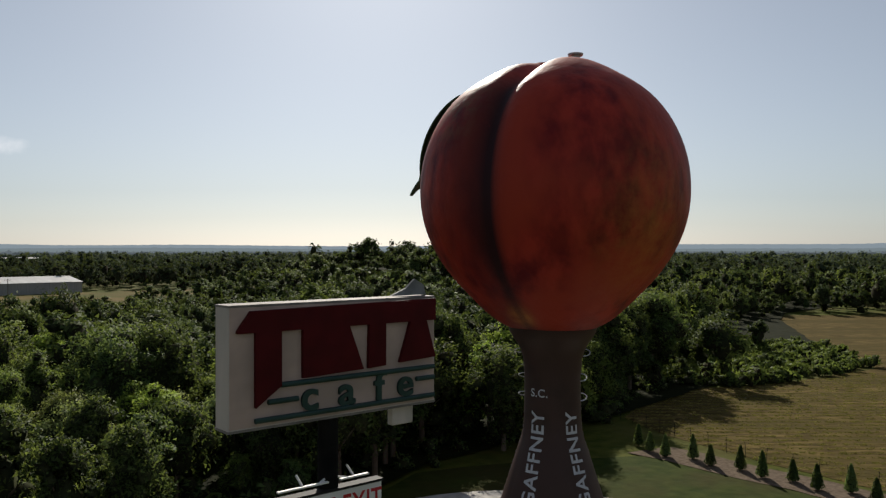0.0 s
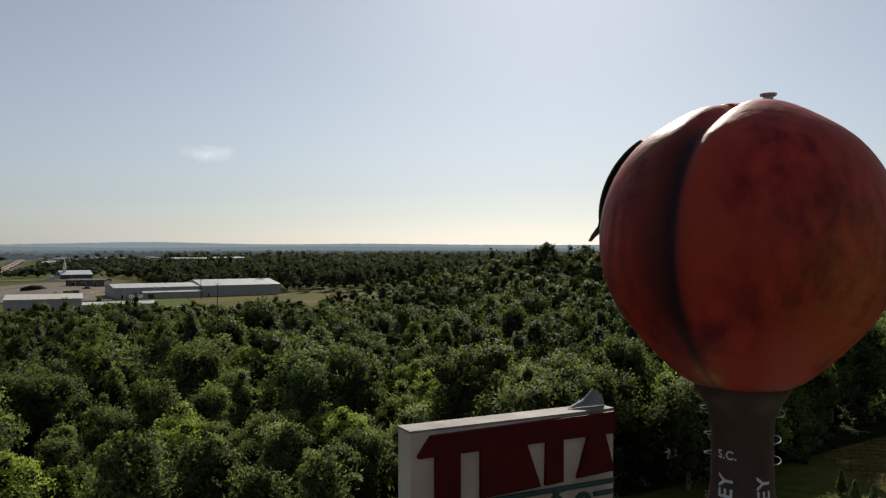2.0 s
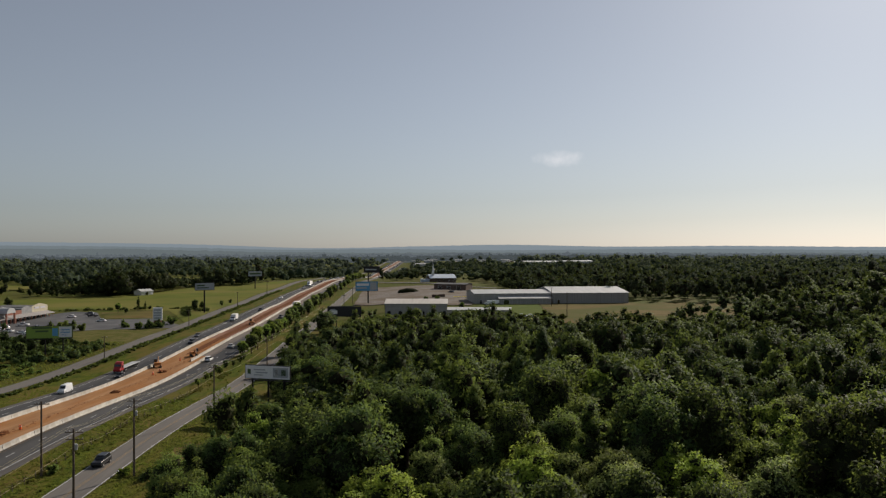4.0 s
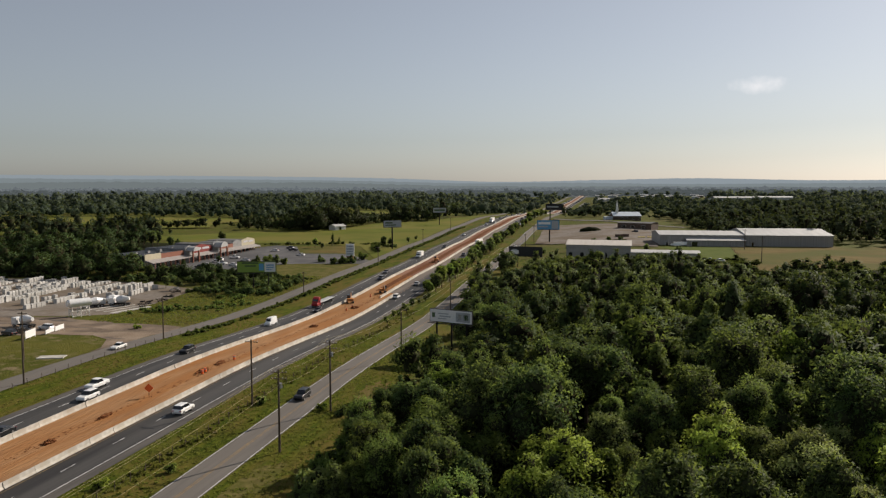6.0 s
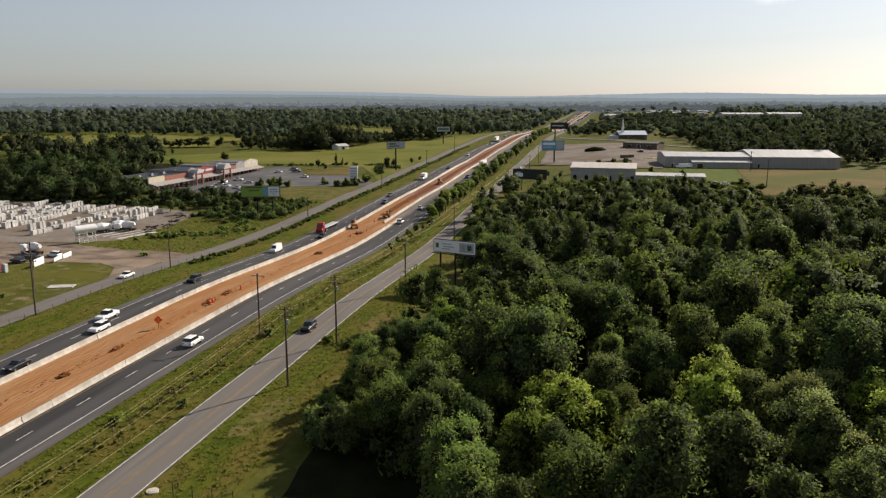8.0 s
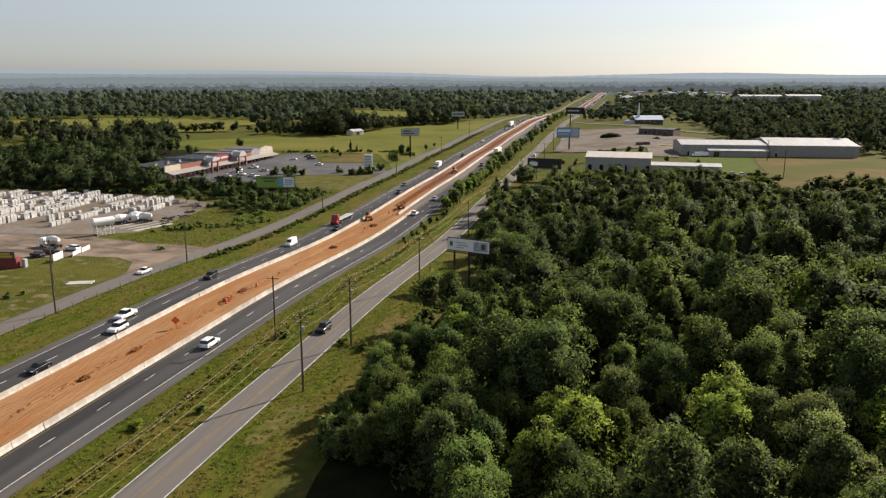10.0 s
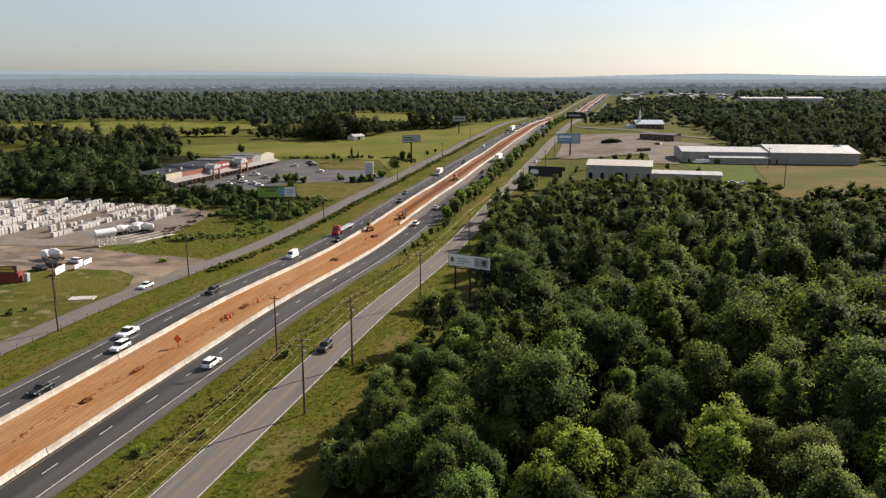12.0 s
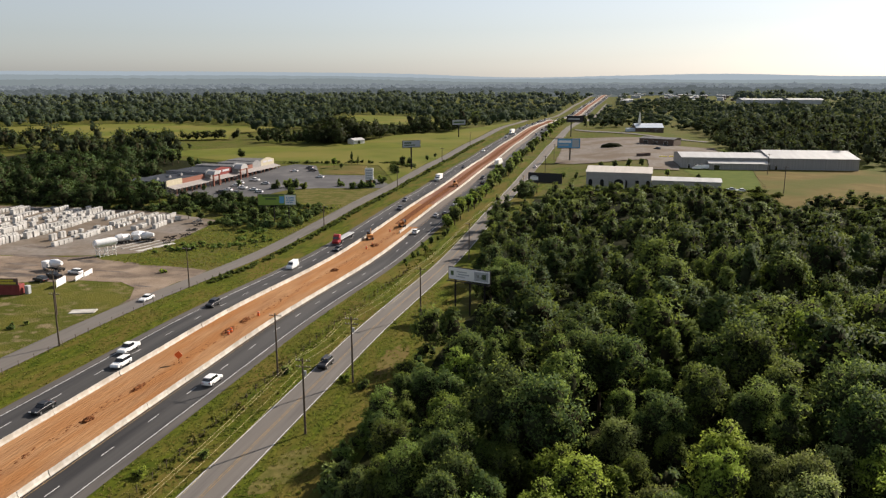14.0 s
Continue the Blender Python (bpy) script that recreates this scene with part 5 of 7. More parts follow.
# ---- vehicles ----
IN_S, OUT_S, IN_N, OUT_N = -95.6, -99.4, -76.4, -73.4
for kind, colour, x, y, turn in (
        ("sedan", "black", IN_S, 108, 180), ("suv", "white", IN_S, 130, 180), ("pickup", "white", OUT_S, 138, 180), ("suv", "black", OUT_S, 173, 180), ("sedan", "white", OUT_S + 0.2, 175.5, 180),
        ("van", "white", OUT_S, 222, 180), ("sedan", "black", IN_S, 252, 180), ("suv", "grey", IN_S, 330, 180), ("sedan", "grey", OUT_S, 352, 180), ("sedan", "black", IN_S, 470, 180), ("suv", "white", OUT_S, 560, 180),
        ("suv", "white", OUT_N, 126, 0), ("suv", "white", IN_N, 285, 0), ("sedan", "black", OUT_N, 322, 0), ("sedan", "silver", IN_N, 318, 0), ("pickup", "white", OUT_N, 345, 0), ("sedan", "black", OUT_N, 412, 0),
        ("pickup", "grey", IN_N, 430, 0), ("suv", "silver", OUT_N, 540, 0), ("sedan", "black", OUT_N, 610, 0)):
    if (kind, y) == ("sedan", 175.5):
        continue
    car(kind, colour, x, y, turn, "driving on the dark asphalt carriageway")
car("sedan", "white", -118.9, 174, 180, "on the grey frontage road", "vehicles on the frontage roads")
car("suv", "black", -55.9, 139, 180, "on the grey frontage road", "vehicles on the frontage roads")
car("sedan", "white", -53, 480, 0, "on the grey frontage road", "vehicles on the frontage roads")
truck(OUT_S, 262, 180, "red", "flat", "red semi truck pulling an empty grey flat trailer")
truck(OUT_S, 418, 180, "white", M_WHITE, "white box truck on the highway", "box_truck")
truck(IN_N, 492, 0, "white", M_WHITE, "white semi truck with a closed white trailer")
truck(OUT_S, 700, 180, "white", M_WHITE, "white semi truck with a closed white trailer")
rg = random.Random(61)
for x, turn in ((OUT_S, 180), (IN_S, 180), (OUT_N, 0), (IN_N, 0)):
    y = 640 + rg.uniform(0, 60)
    while y < 2150:
        car(rg.choice(("sedan", "suv", "van", "pickup")), rg.choice(("white", "black", "silver", "grey", "white")), x + bend(y), y, turn, "driving on the dark asphalt carriageway")
        y += rg.uniform(32, 75) if y < 900 else rg.uniform(22, 60)
# parked by the shops and in the yard
for kind, colour, x, y, turn in (("sedan", "white", -196, 362, 80), ("pickup", "white", -192, 370, 75), ("suv", "black", -196, 354, 80), ("sedan", "white", -184, 366, 80), ("sedan", "silver", -188, 388, 90), ("pickup", "white", -199, 398, 85),
                                 ("suv", "black", -176, 396, 85), ("sedan", "white", -192, 436, 85), ("pickup", "black", -182, 440, 80), ("suv", "grey", -188, 450, 80), ("sedan", "white", -168, 417, 80), ("sedan", "white", -200, 378, 88), ("suv", "white", -202, 386, 88), ("pickup", "black", -186, 352, 78), ("sedan", "white", -178, 360, 78)):
    car(kind, colour, x, y, turn, "parked on the shops' asphalt lot", "parked cars at the shops", 0.065)
for kind, colour, x, y, turn in (("suv", "black", -160.5, 185.5, 75), ("pickup", "black", -160.5, 191, 70), ("suv", "white", -158, 197, 80)):
    car(kind, colour, x, y, turn, "parked on the dirt lot", "parked cars at the yard", 0.065)
for kind, colour, x, y, turn in (("van", "white", 40, 455, 95), ("van", "white", 44, 458, 95), ("suv", "black", 22, 565, 60), ("sedan", "white", 52, 372, 90), ("sedan", "silver", 48, 374, 90)):
    car(kind, colour, x, y, turn, "parked beside the warehouses", "parked cars at the warehouses", 0.11)


# ---- utility poles and wires ----
def utility_pole(x, y, top, arms, label, lean=0.0):
    t = thing("utility_pole", pose(x, y, land(x, y) - 0.3, lean, 0, 0), label, "utility pole", "utility poles")
    bm = bmesh.new()
    rod(bm, (0, 0, 0), (0, 0, top + 0.3), 0.2, 0.13, 10)
    part("post", bm, M_POLEWOOD, t)
    for k, z in enumerate(arms):
        bm = bmesh.new()
        box(bm, -1.25, 1.25, -0.07 + 0.16, 0.07 + 0.16, z + 0.24, z + 0.36, 0.01)
        arm = part("crossarm", bm, M_POLEWOOD, t)
        for s in (-1.15, -0.6, 0.6, 1.15):
            bm = bmesh.new()
            rod(bm, (s, 0.16, z + 0.36), (s, 0.16, z + 0.54), 0.05, 0.07, 6)
            part("insulator", bm, M_GREYMETAL, arm)
    if arms and len(arms) > 1:
        bm = bmesh.new()
        rod(bm, (0.35, 0, top - 2.6), (0.35, 0, top - 1.8), 0.22, n=10)
        part("transformer", bm, M_GREYMETAL, t, "grey drum transformer")
    return t


LINE = [(-47.2, 36, 13.0), (-48, 110, 13.0), (-47.8, 132.3, 13.0), (-46, 176, 12.5), (-48.4, 248.5, 12.5), (-46.2, 370, 11.5)]
for i, (x, y, top) in enumerate(LINE):
    utility_pole(x, y, top, (top - 0.5, top - 1.5) if i in (1, 2) else (top - 0.5,), "dark wooden utility pole with crossarms beside the frontage road")
utility_pole(-63.2, 132.6, 12.5, (12.0,), "dark wooden utility pole on the highway verge")
for x, y, top in ((-115.8, 137.4, 12.0), (-116.2, 190, 11.5), (-114.5, 287, 9), (-113.8, 388, 9), (-113.5, 489, 10), (-117, 600, 10), (-131.8, 156.6, 11.5), (70, 372, 12), (74, 440, 11), (-44, 452, 11), (-45, 520, 11)):
    utility_pole(x, y, top, (top - 0.5,), "dark wooden utility pole with one crossarm")


def wire(name, p, q, sag, parent):
    bm = bmesh.new()
    pts = []
    for i in range(13):
        s = i / 12
        v = Vector(p).lerp(Vector(q), s)
        v.z -= sag * 4 * s * (1 - s)
        pts.append(v)
    rings = [[bm.verts.new(v + Vector((0.017 * math.cos(k * 2.094), 0, 0.017 * math.sin(k * 2.094)))) for k in range(3)] for v in pts]
    for a, b in zip(rings, rings[1:]):
        for k in range(3):
            bm.faces.new((a[k], a[(k + 1) % 3], b[(k + 1) % 3], b[k]))
    return part(name, bm, M_WIRE, parent)


lines = thing("power_line", Matrix(), "thin power wires strung between the utility poles", "power line")
for (x0, y0, t0), (x1, y1, t1) in zip(LINE, LINE[1:]):
    for dx, dz in ((-1.15, 0.1), (-0.6, 0.1), (1.15, 0.1), (0.1, -2.4)):
        wire("wire", (x0 + dx, y0 + 0.1, land(x0, y0) + t0 + dz), (x1 + dx, y1 + 0.1, land(x1, y1) + t1 + dz), 0.9, lines)


# ---- fences ----
def fence(name, pts, gap, height, label, rails=(0.55, 1.05), post=M_POLEWOOD, r=0.06):
    t = thing(name, Matrix(), label, "fence")
    bm = bmesh.new()
    rod(bm, (0, 0, -0.2), (0, 0, height), r, r * 0.9, 6)
    me = mesh_of(bm, "post", post)
    rg = random.Random(name + label)
    run = []
    for (x0, y0), (x1, y1) in zip(pts, pts[1:]):
        n = max(1, int(math.hypot(x1 - x0, y1 - y0) / gap))
        for i in range(n):
            a, b = [(x0 + (x1 - x0) * s, y0 + (y1 - y0) * s) for s in (i / n, (i + 1) / n)]
            share("post", me, t, pose(a[0], a[1], land(*a), rg.uniform(-3, 3), rg.uniform(-3, 3), 0))
            run.append(a)
    run.append(pts[-1])
    for z in rails:
        bm = bmesh.new()
        tube(bm, [(x, y, land(x, y) + z * height / 1.2) for x, y in run], 0.009, 3)
        part("wire", bm, M_POLEWOOD, t)
    return t


fence("fence", [(-63.6, 84), (-63.6, 230)], 3.6, 1.3, "old wire fence with dark wooden posts in weeds")
fence("fence", [(-115.3, 104), (-115.4, 214)], 4.2, 1.3, "roadside wire fence with wooden posts", post=M_POLEWOOD)
fence("fence", [(90.3, 22), (91.2, 48), (94.3, 63), (98, 75), (104, 82)], 3.0, 2.0, "tall wire fence with thin steel posts along the hay field", rails=(0.15, 0.4, 0.65, 0.9, 1.15), post=M_DARKMETAL, r=0.04)
fence("fence", [(-330, 301.5), (-232, 304.5), (-196, 304.5), (-161, 293.5), (-150, 280)], 5.0, 2.2, "tall dark wire fence behind the yard", rails=(0.2, 0.5, 0.8, 1.1), post=M_DARKMETAL, r=0.05)
fence("fence", [(69.5, 464), (66, 420), (64, 378)], 4.0, 1.3, "field fence with wooden posts")


# ---- shrubs, hedges and weeds ----
SHRUBS = []
for i, tone in enumerate(("mid", "dark", "bright", "olive")):
    v, t, q = crown(rng, 1.4, 1.9, 7, 420, 0.26, 0.1, 0.85)
    SHRUBS.append(mesh_np("shrub", v - np.array([0, 0, 0.25]), t, q, M_LEAF[tone]))


def shrub(x, y, s, k, group, label="leafy green roadside shrub"):
    ob = new("shrub", SHRUBS[k])
    ob.matrix_basis = pose(x, y, land(x, y), 0, 0, (x * 37 + y * 11) % 360) @ Matrix.Diagonal((s, s, s, 1))
    return tagged(ob, label, "shrub", group)


def stuff_plants(name, spots, protos, size, material, label, category, seed, inner_material=M_CROWNSHADE):
    ob = woods(name, spots, protos, size, material, label, seed, True, inner_material)
    ob["category"] = category
    return ob


SMALLP = []
for i in range(4):
    v, t, q = crown(rng, 1.2, 1.5, 4, 90, 0.34, 0, 0.8)
    SMALLP.append((v - np.array([0, 0, 0.2]), t, q))
rg = random.Random(21)
hedge = [(-113.2 + rg.uniform(-1.4, 1.2), y + rg.uniform(-1, 1)) for y in np.arange(196, 640, 0.8)]
stuff_plants("hedge", hedge, SMALLP, 0.8, M_LEAF["mid"], "low overgrown hedge along the frontage road", "hedge", 22)
TUFTP = []
for i in range(3):
    v, t, q = crown(rng, 1.0, 1.2, 2, 34, 0.6, 0, 0.7)
    TUFTP.append((v - np.array([0, 0, 0.15]), t, q))
weeds = [(rg.gauss(-63.8, 0.9), rg.uniform(60, 260)) for _ in range(420)] + [(rg.uniform(-69, -58.5), rg.uniform(60, 300)) for _ in range(60)] + [(rg.uniform(-46, -41), rg.uniform(70, 230)) for _ in range(90)]
M_WEED = mat("weed_leaf", (0.08, 0.094, 0.018), (0.155, 0.16, 0.036), 0.4, 0.9, bump=0, leaf=0.42, rand=0.4, c3=(0.13, 0.1, 0.035), scale3=0.12, spec=0.05)
stuff_plants("weeds", weeds, TUFTP, 0.36, M_WEED, "tall weeds and grass tufts on the verge", "weeds", 23, M_WEED)


def tufts(name, boxes, label, seed, material=M_WEED, tall=1.0, want=None):
    """Loose clumps of standing grass: a few upright blades each."""
    g = np.random.default_rng(seed)
    spots = np.concatenate([np.stack([g.uniform(a, b, n), g.uniform(c, d, n)], 1) for a, b, c, d, n in boxes])
    if want:
        spots = np.array([p for p in spots if want(*p)])
    k = 7
    base = np.repeat(spots, k, 0) + g.normal(size=(len(spots) * k, 2)) * 0.16
    z = np.array([land(x, y) for x, y in spots]).repeat(k) + 0.03
    a = g.uniform(0, 6.283, len(base))
    w = g.uniform(0.05, 0.13, len(base))
    h = np.repeat(g.uniform(0.1, 0.42, len(spots)) * tall, k) * g.uniform(0.6, 1.2, len(base))
    lean = g.normal(size=(len(base), 2)) * 0.12
    u = np.stack([np.cos(a), np.sin(a)], 1) * w[:, None]
    p = np.concatenate([base, z[:, None]], 1)
    up = np.concatenate([lean, h[:, None]], 1)
    u3 = np.concatenate([u, np.zeros((len(base), 1))], 1)
    q = np.stack([p - u3, p + u3, p + u3 * 0.5 + up, p - u3 * 0.5 + up], 1).reshape(-1, 3)
    ob = new(name, mesh_np(name, q, np.zeros((0, 3), int), np.arange(len(q)).reshape(-1, 4), material))
    return tagged(ob, label, "grass", kind="stuff")


tufts("verge_grass", [(-69.4, -58.1, 55, 210, 3600), (-50.9, -41, 60, 210, 3000), (-115.9, -103.5, 80, 230, 2300)], "uneven tufts of green and dry roadside grass", 52, M_WEED, 0.6)
tufts("meadow_grass", [(-160, -123, 214, 335, 3600)], "tall uneven weeds and grass beside the yard", 54, M_WEED, 1.2, lambda x, y: not inside(x, y, YARD) and not inside(x, y, DIRT))
M_STRAW = mat("loose_straw", (0.13, 0.095, 0.03), (0.22, 0.165, 0.06), 0.4, 0.95, bump=0, leaf=0.3, rand=0.4, spec=0.05)


def in_swath(x, y):
    """Mown rows run slantwise over the hay field."""
    across = (x * math.cos(radians(130)) - y * math.sin(radians(130))) / 2.3
    return inside(x, y, HAY) and abs(across - math.floor(across) - 0.5) < 0.2


tufts("straw_rows", [(91, 175, 22, 90, 26000)], "loose pale straw lying in mown rows", 53, M_STRAW, 0.45, in_swath)
bramble = [(rg.gauss(cx, 4), rg.gauss(cy, 4)) for cx, cy in ((-144, 246), (-136, 252), (-133, 262), (-150, 240), (-138, 274)) for _ in range(16)]
stuff_plants("bramble", bramble, SMALLP, 0.9, M_LEAF["mid"], "low green bramble thicket beside the yard", "thicket", 24)
rough = [(rg.uniform(-162, -126), rg.uniform(282, 330)) for _ in range(260)] + [(rg.uniform(-205, -160), rg.uniform(306, 338)) for _ in range(170)] + [(rg.uniform(-330, -200), rg.uniform(303, 309)) for _ in range(120)]
stuff_plants("scrub", rough, SMALLP, 1.5, M_WOODS, "tangled dark green scrub around the billboard", "scrub", 25)
bushes = [(rg.uniform(-204, -172), rg.uniform(308, 336)) for _ in range(34)] + [(rg.uniform(-176, -146), rg.uniform(300, 332)) for _ in range(26)] + [(rg.uniform(-330, -206), rg.uniform(304, 310)) for _ in range(18)]
stuff_plants("thicket", bushes, LEFTP, 0.46, M_DARKWOODS, "tall dark bushes between the yard and the shops", "thicket", 27)
patch = [(a, b) for a, b in ((rg.uniform(130, 212), rg.uniform(66, 112)) for _ in range(560)) if inside(a, b, [(137, 79), (150, 75), (183, 71.5), (206, 88), (230, 108), (150, 112), (128, 90)])]
stuff_plants("thicket", patch, SMALLP, 1.6, M_LEAF["mid"], "thick green bramble island in the hay field", "thicket", 26)
for x, y, s in ((-134.4, 145, 0.8), (-133.5, 148.5, 0.6), (-136, 142.5, 0.7), (-134, 205, 0.9), (-66, 92, 0.9), (-60, 99, 0.8), (-45, 130, 1.0), (-49.5, 133, 0.9), (-46, 178, 1.2), (-62, 134, 1.0)):
    shrub(x, y, s, int(abs(x + y)) % 3, "roadside shrubs")
for x, y, s, k in ((-38, 97, 1.9, 3), (-38.6, 102, 1.7, 0), (-37, 93, 2.0, 1), (-36.5, 108, 2.3, 0), (-34.5, 90, 2.1, 1), (-37.5, 113, 1.8, 1)):
    shrub(x, y, s, k, "shrubs at the edge of the woods", "leafy shrub at the shady edge of the woods")
for x, y, s, k in ((-176, 375, 2.2, 1), (-172, 380, 2.6, 0), (-167, 379, 2.3, 1), (-162, 378, 1.9, 0), (-146, 391, 1.9, 1), (-137, 385, 2.0, 0), (-133, 387, 2.2, 1), (-129, 390, 2.1, 1), (-127, 404, 2.4, 0), (-132, 402, 1.8, 1)):
    shrub(x, y, s, k, "bushes on the parking lot", "rounded dark green bush beside the parking lot")
border = [(a + (c - a) * k / 30 + rg.uniform(-2, 2), b + (d - b) * k / 30 + rg.uniform(-2, 2)) for a, b, c, d in ((-213, 470, -146, 484), (-146, 484, -125, 466), (-140, 470, -131, 440)) for k in range(31)]
stuff_plants("hedge", border, SMALLP, 1.15, M_LEAF["dark"], "ragged dark hedge between pasture and shops", "hedge", 28)
# row of trees between the highway and the frontage road
y = 232.0
while y < 900:
    s = 0.2 + 0.16 * rg.random() if y < 288 else 0.5 + 0.42 * rg.random()
    plant(rg.choice((0, 1, 2, 3, 7)), -65.3 + rg.uniform(-2.2, 2.0), y, s, rg.uniform(0, 360), "young trees between the roads", "young green tree between highway and frontage road")
    y += rg.uniform(4.2, 7.2) if y < 500 else rg.uniform(9, 15)
# trees round shops, pasture and warehouses
for x, y, s, k in ((-169, 473, 0.72, 8), (-165, 474, 0.5, 8), (-180, 718, 1.1, 8), (-172, 735, 0.8, 8), (-163, 747, 0.75, 8), (-156, 826, 1.35, 4)):
    plant(k, x, y, s, x * 17 % 360, "trees round the clearings")
for x, y, s, k in ((-31, 189, 1.05, 4), (-26, 184, 1.1, 3), (-22, 177, 1.15, 4), (-36.5, 199, 0.8, 3), (-29, 197, 1.1, 1), (-24, 191, 1.2, 0)):
    plant(k, x, y, s, x * 17 % 360, "trees of the near woods")
for x, y, s, k in ((-155, 347, 0.6, 3), (-196, 374, 0.42, 3), (-206, 356, 0.4, 4), (-250, 482, 0.8, 4), (-261, 437, 0.8, 3), (-253, 432, 0.7, 4), (-281, 449, 1.05, 3), (-292, 457, 1.1, 4), (-284, 460, 0.95, 3), (-226, 331, 1.15, 4), (-214, 325, 1.0, 3), (-207, 318, 0.9, 4), (-197, 312, 0.75, 3), (-236, 335, 1.25, 4), (-246, 343, 1.3, 3), (-177, 292, 0.6, 3), (-169, 288, 0.55, 4), (-186, 306, 0.75, 3)):
    plant(k, x, y, s, x * 13 % 360, "trees round the clearings", "green tree standing at the edge of a clearing")
for x, y, s, k in ((-238, 338, 0.8, 3), (-228, 334, 0.7, 0), (-219, 331, 0.6, 2), (-129, 438, 0.5, 3), (-133, 466, 0.75, 3), (-130, 470, 0.6, 4), (-175, 458, 0.6, 2), (-168, 452, 0.4, 3), (-126, 499, 0.42, 3), (-125, 518, 0.36, 4),
                   (-147, 292, 0.7, 8), (-32, 435, 0.42, 1), (-25, 437, 0.36, 3), (-19, 444, 0.52, 4), (-12.4, 460, 0.55, 1), (-5, 460, 0.55, 3), (2.5, 458, 0.56, 1), (9.7, 460, 0.54, 3), (-38, 425, 0.45, 1), (22, 415, 0.5, 2), (36, 402, 0.45, 4), (-25, 428, 0.4, 0),
                   (60, 520, 0.6, 1), (66, 500, 0.5, 3)):
    plant(k, x, y, s, x * 13 % 360, "trees round the clearings", "green tree standing at the edge of a clearing")
CLUMP = [(-300, 612), (-282, 600), (-248, 588), (-216, 584), (-208, 640), (-196, 684), (-150, 716), (-150, 740), (-230, 712), (-262, 640), (-320, 610)]
clump = spread(-330, -140, 570, 750, 8.6, lambda x, y: inside(x, y, CLUMP) and math.hypot(x + 206, y - 596) > 15, 71)
woods("hedgerow", [p for p in clump if p[0] > -246 and p[1] < 655], LEFTP, 1.55, M_DARKWOODS, "dense dark clump of trees between two pastures", 31)
woods("hedgerow", [p for p in clump if p[0] <= -246 or p[1] >= 655], LEFTP, 0.95, M_DARKWOODS, "lower dark trees beside the clump", 33)
row = [(x + rg.uniform(-3, 3), y + rg.uniform(-3, 3)) for x, y in [(-400 + 80 * k / 11, 626 + 24 * k / 11) for k in range(12)] + [(-314 + 54 * k / 8, 652 - 8 * k / 8) for k in range(9)] + [(-196 + 16 * k / 4, 690 + 28 * k / 4) for k in range(5)]]
woods("hedgerow", row, LEFTP, 0.92, M_DARKWOODS, "row of small dark trees at the pasture's edge", 32)


def cypress_mesh(seed):
    """A slim cone of fine upright sprays down to the ground."""
    g = np.random.default_rng(seed)
    n = 900
    z = g.uniform(0.12, 1, n) ** 1.1 * 2.7
    rr = 0.78 * np.clip(1.04 - z / 2.8, 0, 1) ** 0.8 * np.minimum(1, 0.55 + z) * g.uniform(0.75, 1.1, n)
    a = g.uniform(0, 6.283, n)
    p = np.stack([rr * np.cos(a), rr * np.sin(a), z], 1)
    out = np.stack([np.cos(a), np.sin(a), np.full(n, 0.5)], 1)
    nn = unit(out + g.normal(size=(n, 3)) * 0.35)
    u = unit(np.cross(nn, g.normal(size=(n, 3))))
    v = np.cross(nn, u)
    s = g.uniform(0.08, 0.16, (n, 1))
    q = np.stack([p - u * s, p - v * s * 0.6, p + u * s, p + v * s * 0.6], 1).reshape(-1, 3)
    core = ICO_V * np.array([0.55, 0.55, 1.15]) * np.where(ICO_V[:, 2:] > 0, 0.8, 1.0) + np.array([0, 0, 1.05])
    return mesh_np("foliage", np.concatenate([core, q]), ICO_F, 12 + np.arange(4 * n).reshape(-1, 4), M_LEAF["dark"])


CYP, CYPT = cypress_mesh(4), trunk_mesh(40, 1.2, 0.07)
for i, (x, y) in enumerate(((84.9, 60.3), (84.3, 57.6), (85.9, 54.7), (84.9, 51.7), (86.1, 48.5), (85.0, 45.2), (86.1, 42.2), (85.2, 39.1), (87.0, 36.3), (85.6, 33.2), (86.4, 63.2))):
    t = thing("cypress", pose(x, y, land(x, y) + 0.1, 0, 0, i * 50) @ Matrix.Diagonal((1, 1, 0.95 + 0.1 * (i % 3), 1)), "small dark conical evergreen in the mulch bed", "evergreen shrub", "evergreens along the fence")
    share("trunk", CYPT, t, Matrix())
    share("foliage", CYP, t, Matrix())


# ---- billboards ----
def ad(name, c):
    return mat(name, c, tuple(v * 1.08 for v in c), 2, 0.5, bump=0)


M_ADWHITE, M_ADGREEN, M_ADBLUE, M_ADBLACK, M_ADGREY = ad("ad_white", (0.7, 0.7, 0.69)), ad("ad_green", (0.2, 0.3, 0.05)), ad("ad_blue", (0.1, 0.3, 0.5)), ad("ad_black", (0.02, 0.02, 0.022)), ad("ad_grey", (0.35, 0.37, 0.38))
M_ADDARK, M_ADYELLOW = ad("ad_dark_green", (0.06, 0.1, 0.04)), ad("ad_yellow", (0.5, 0.4, 0.05))


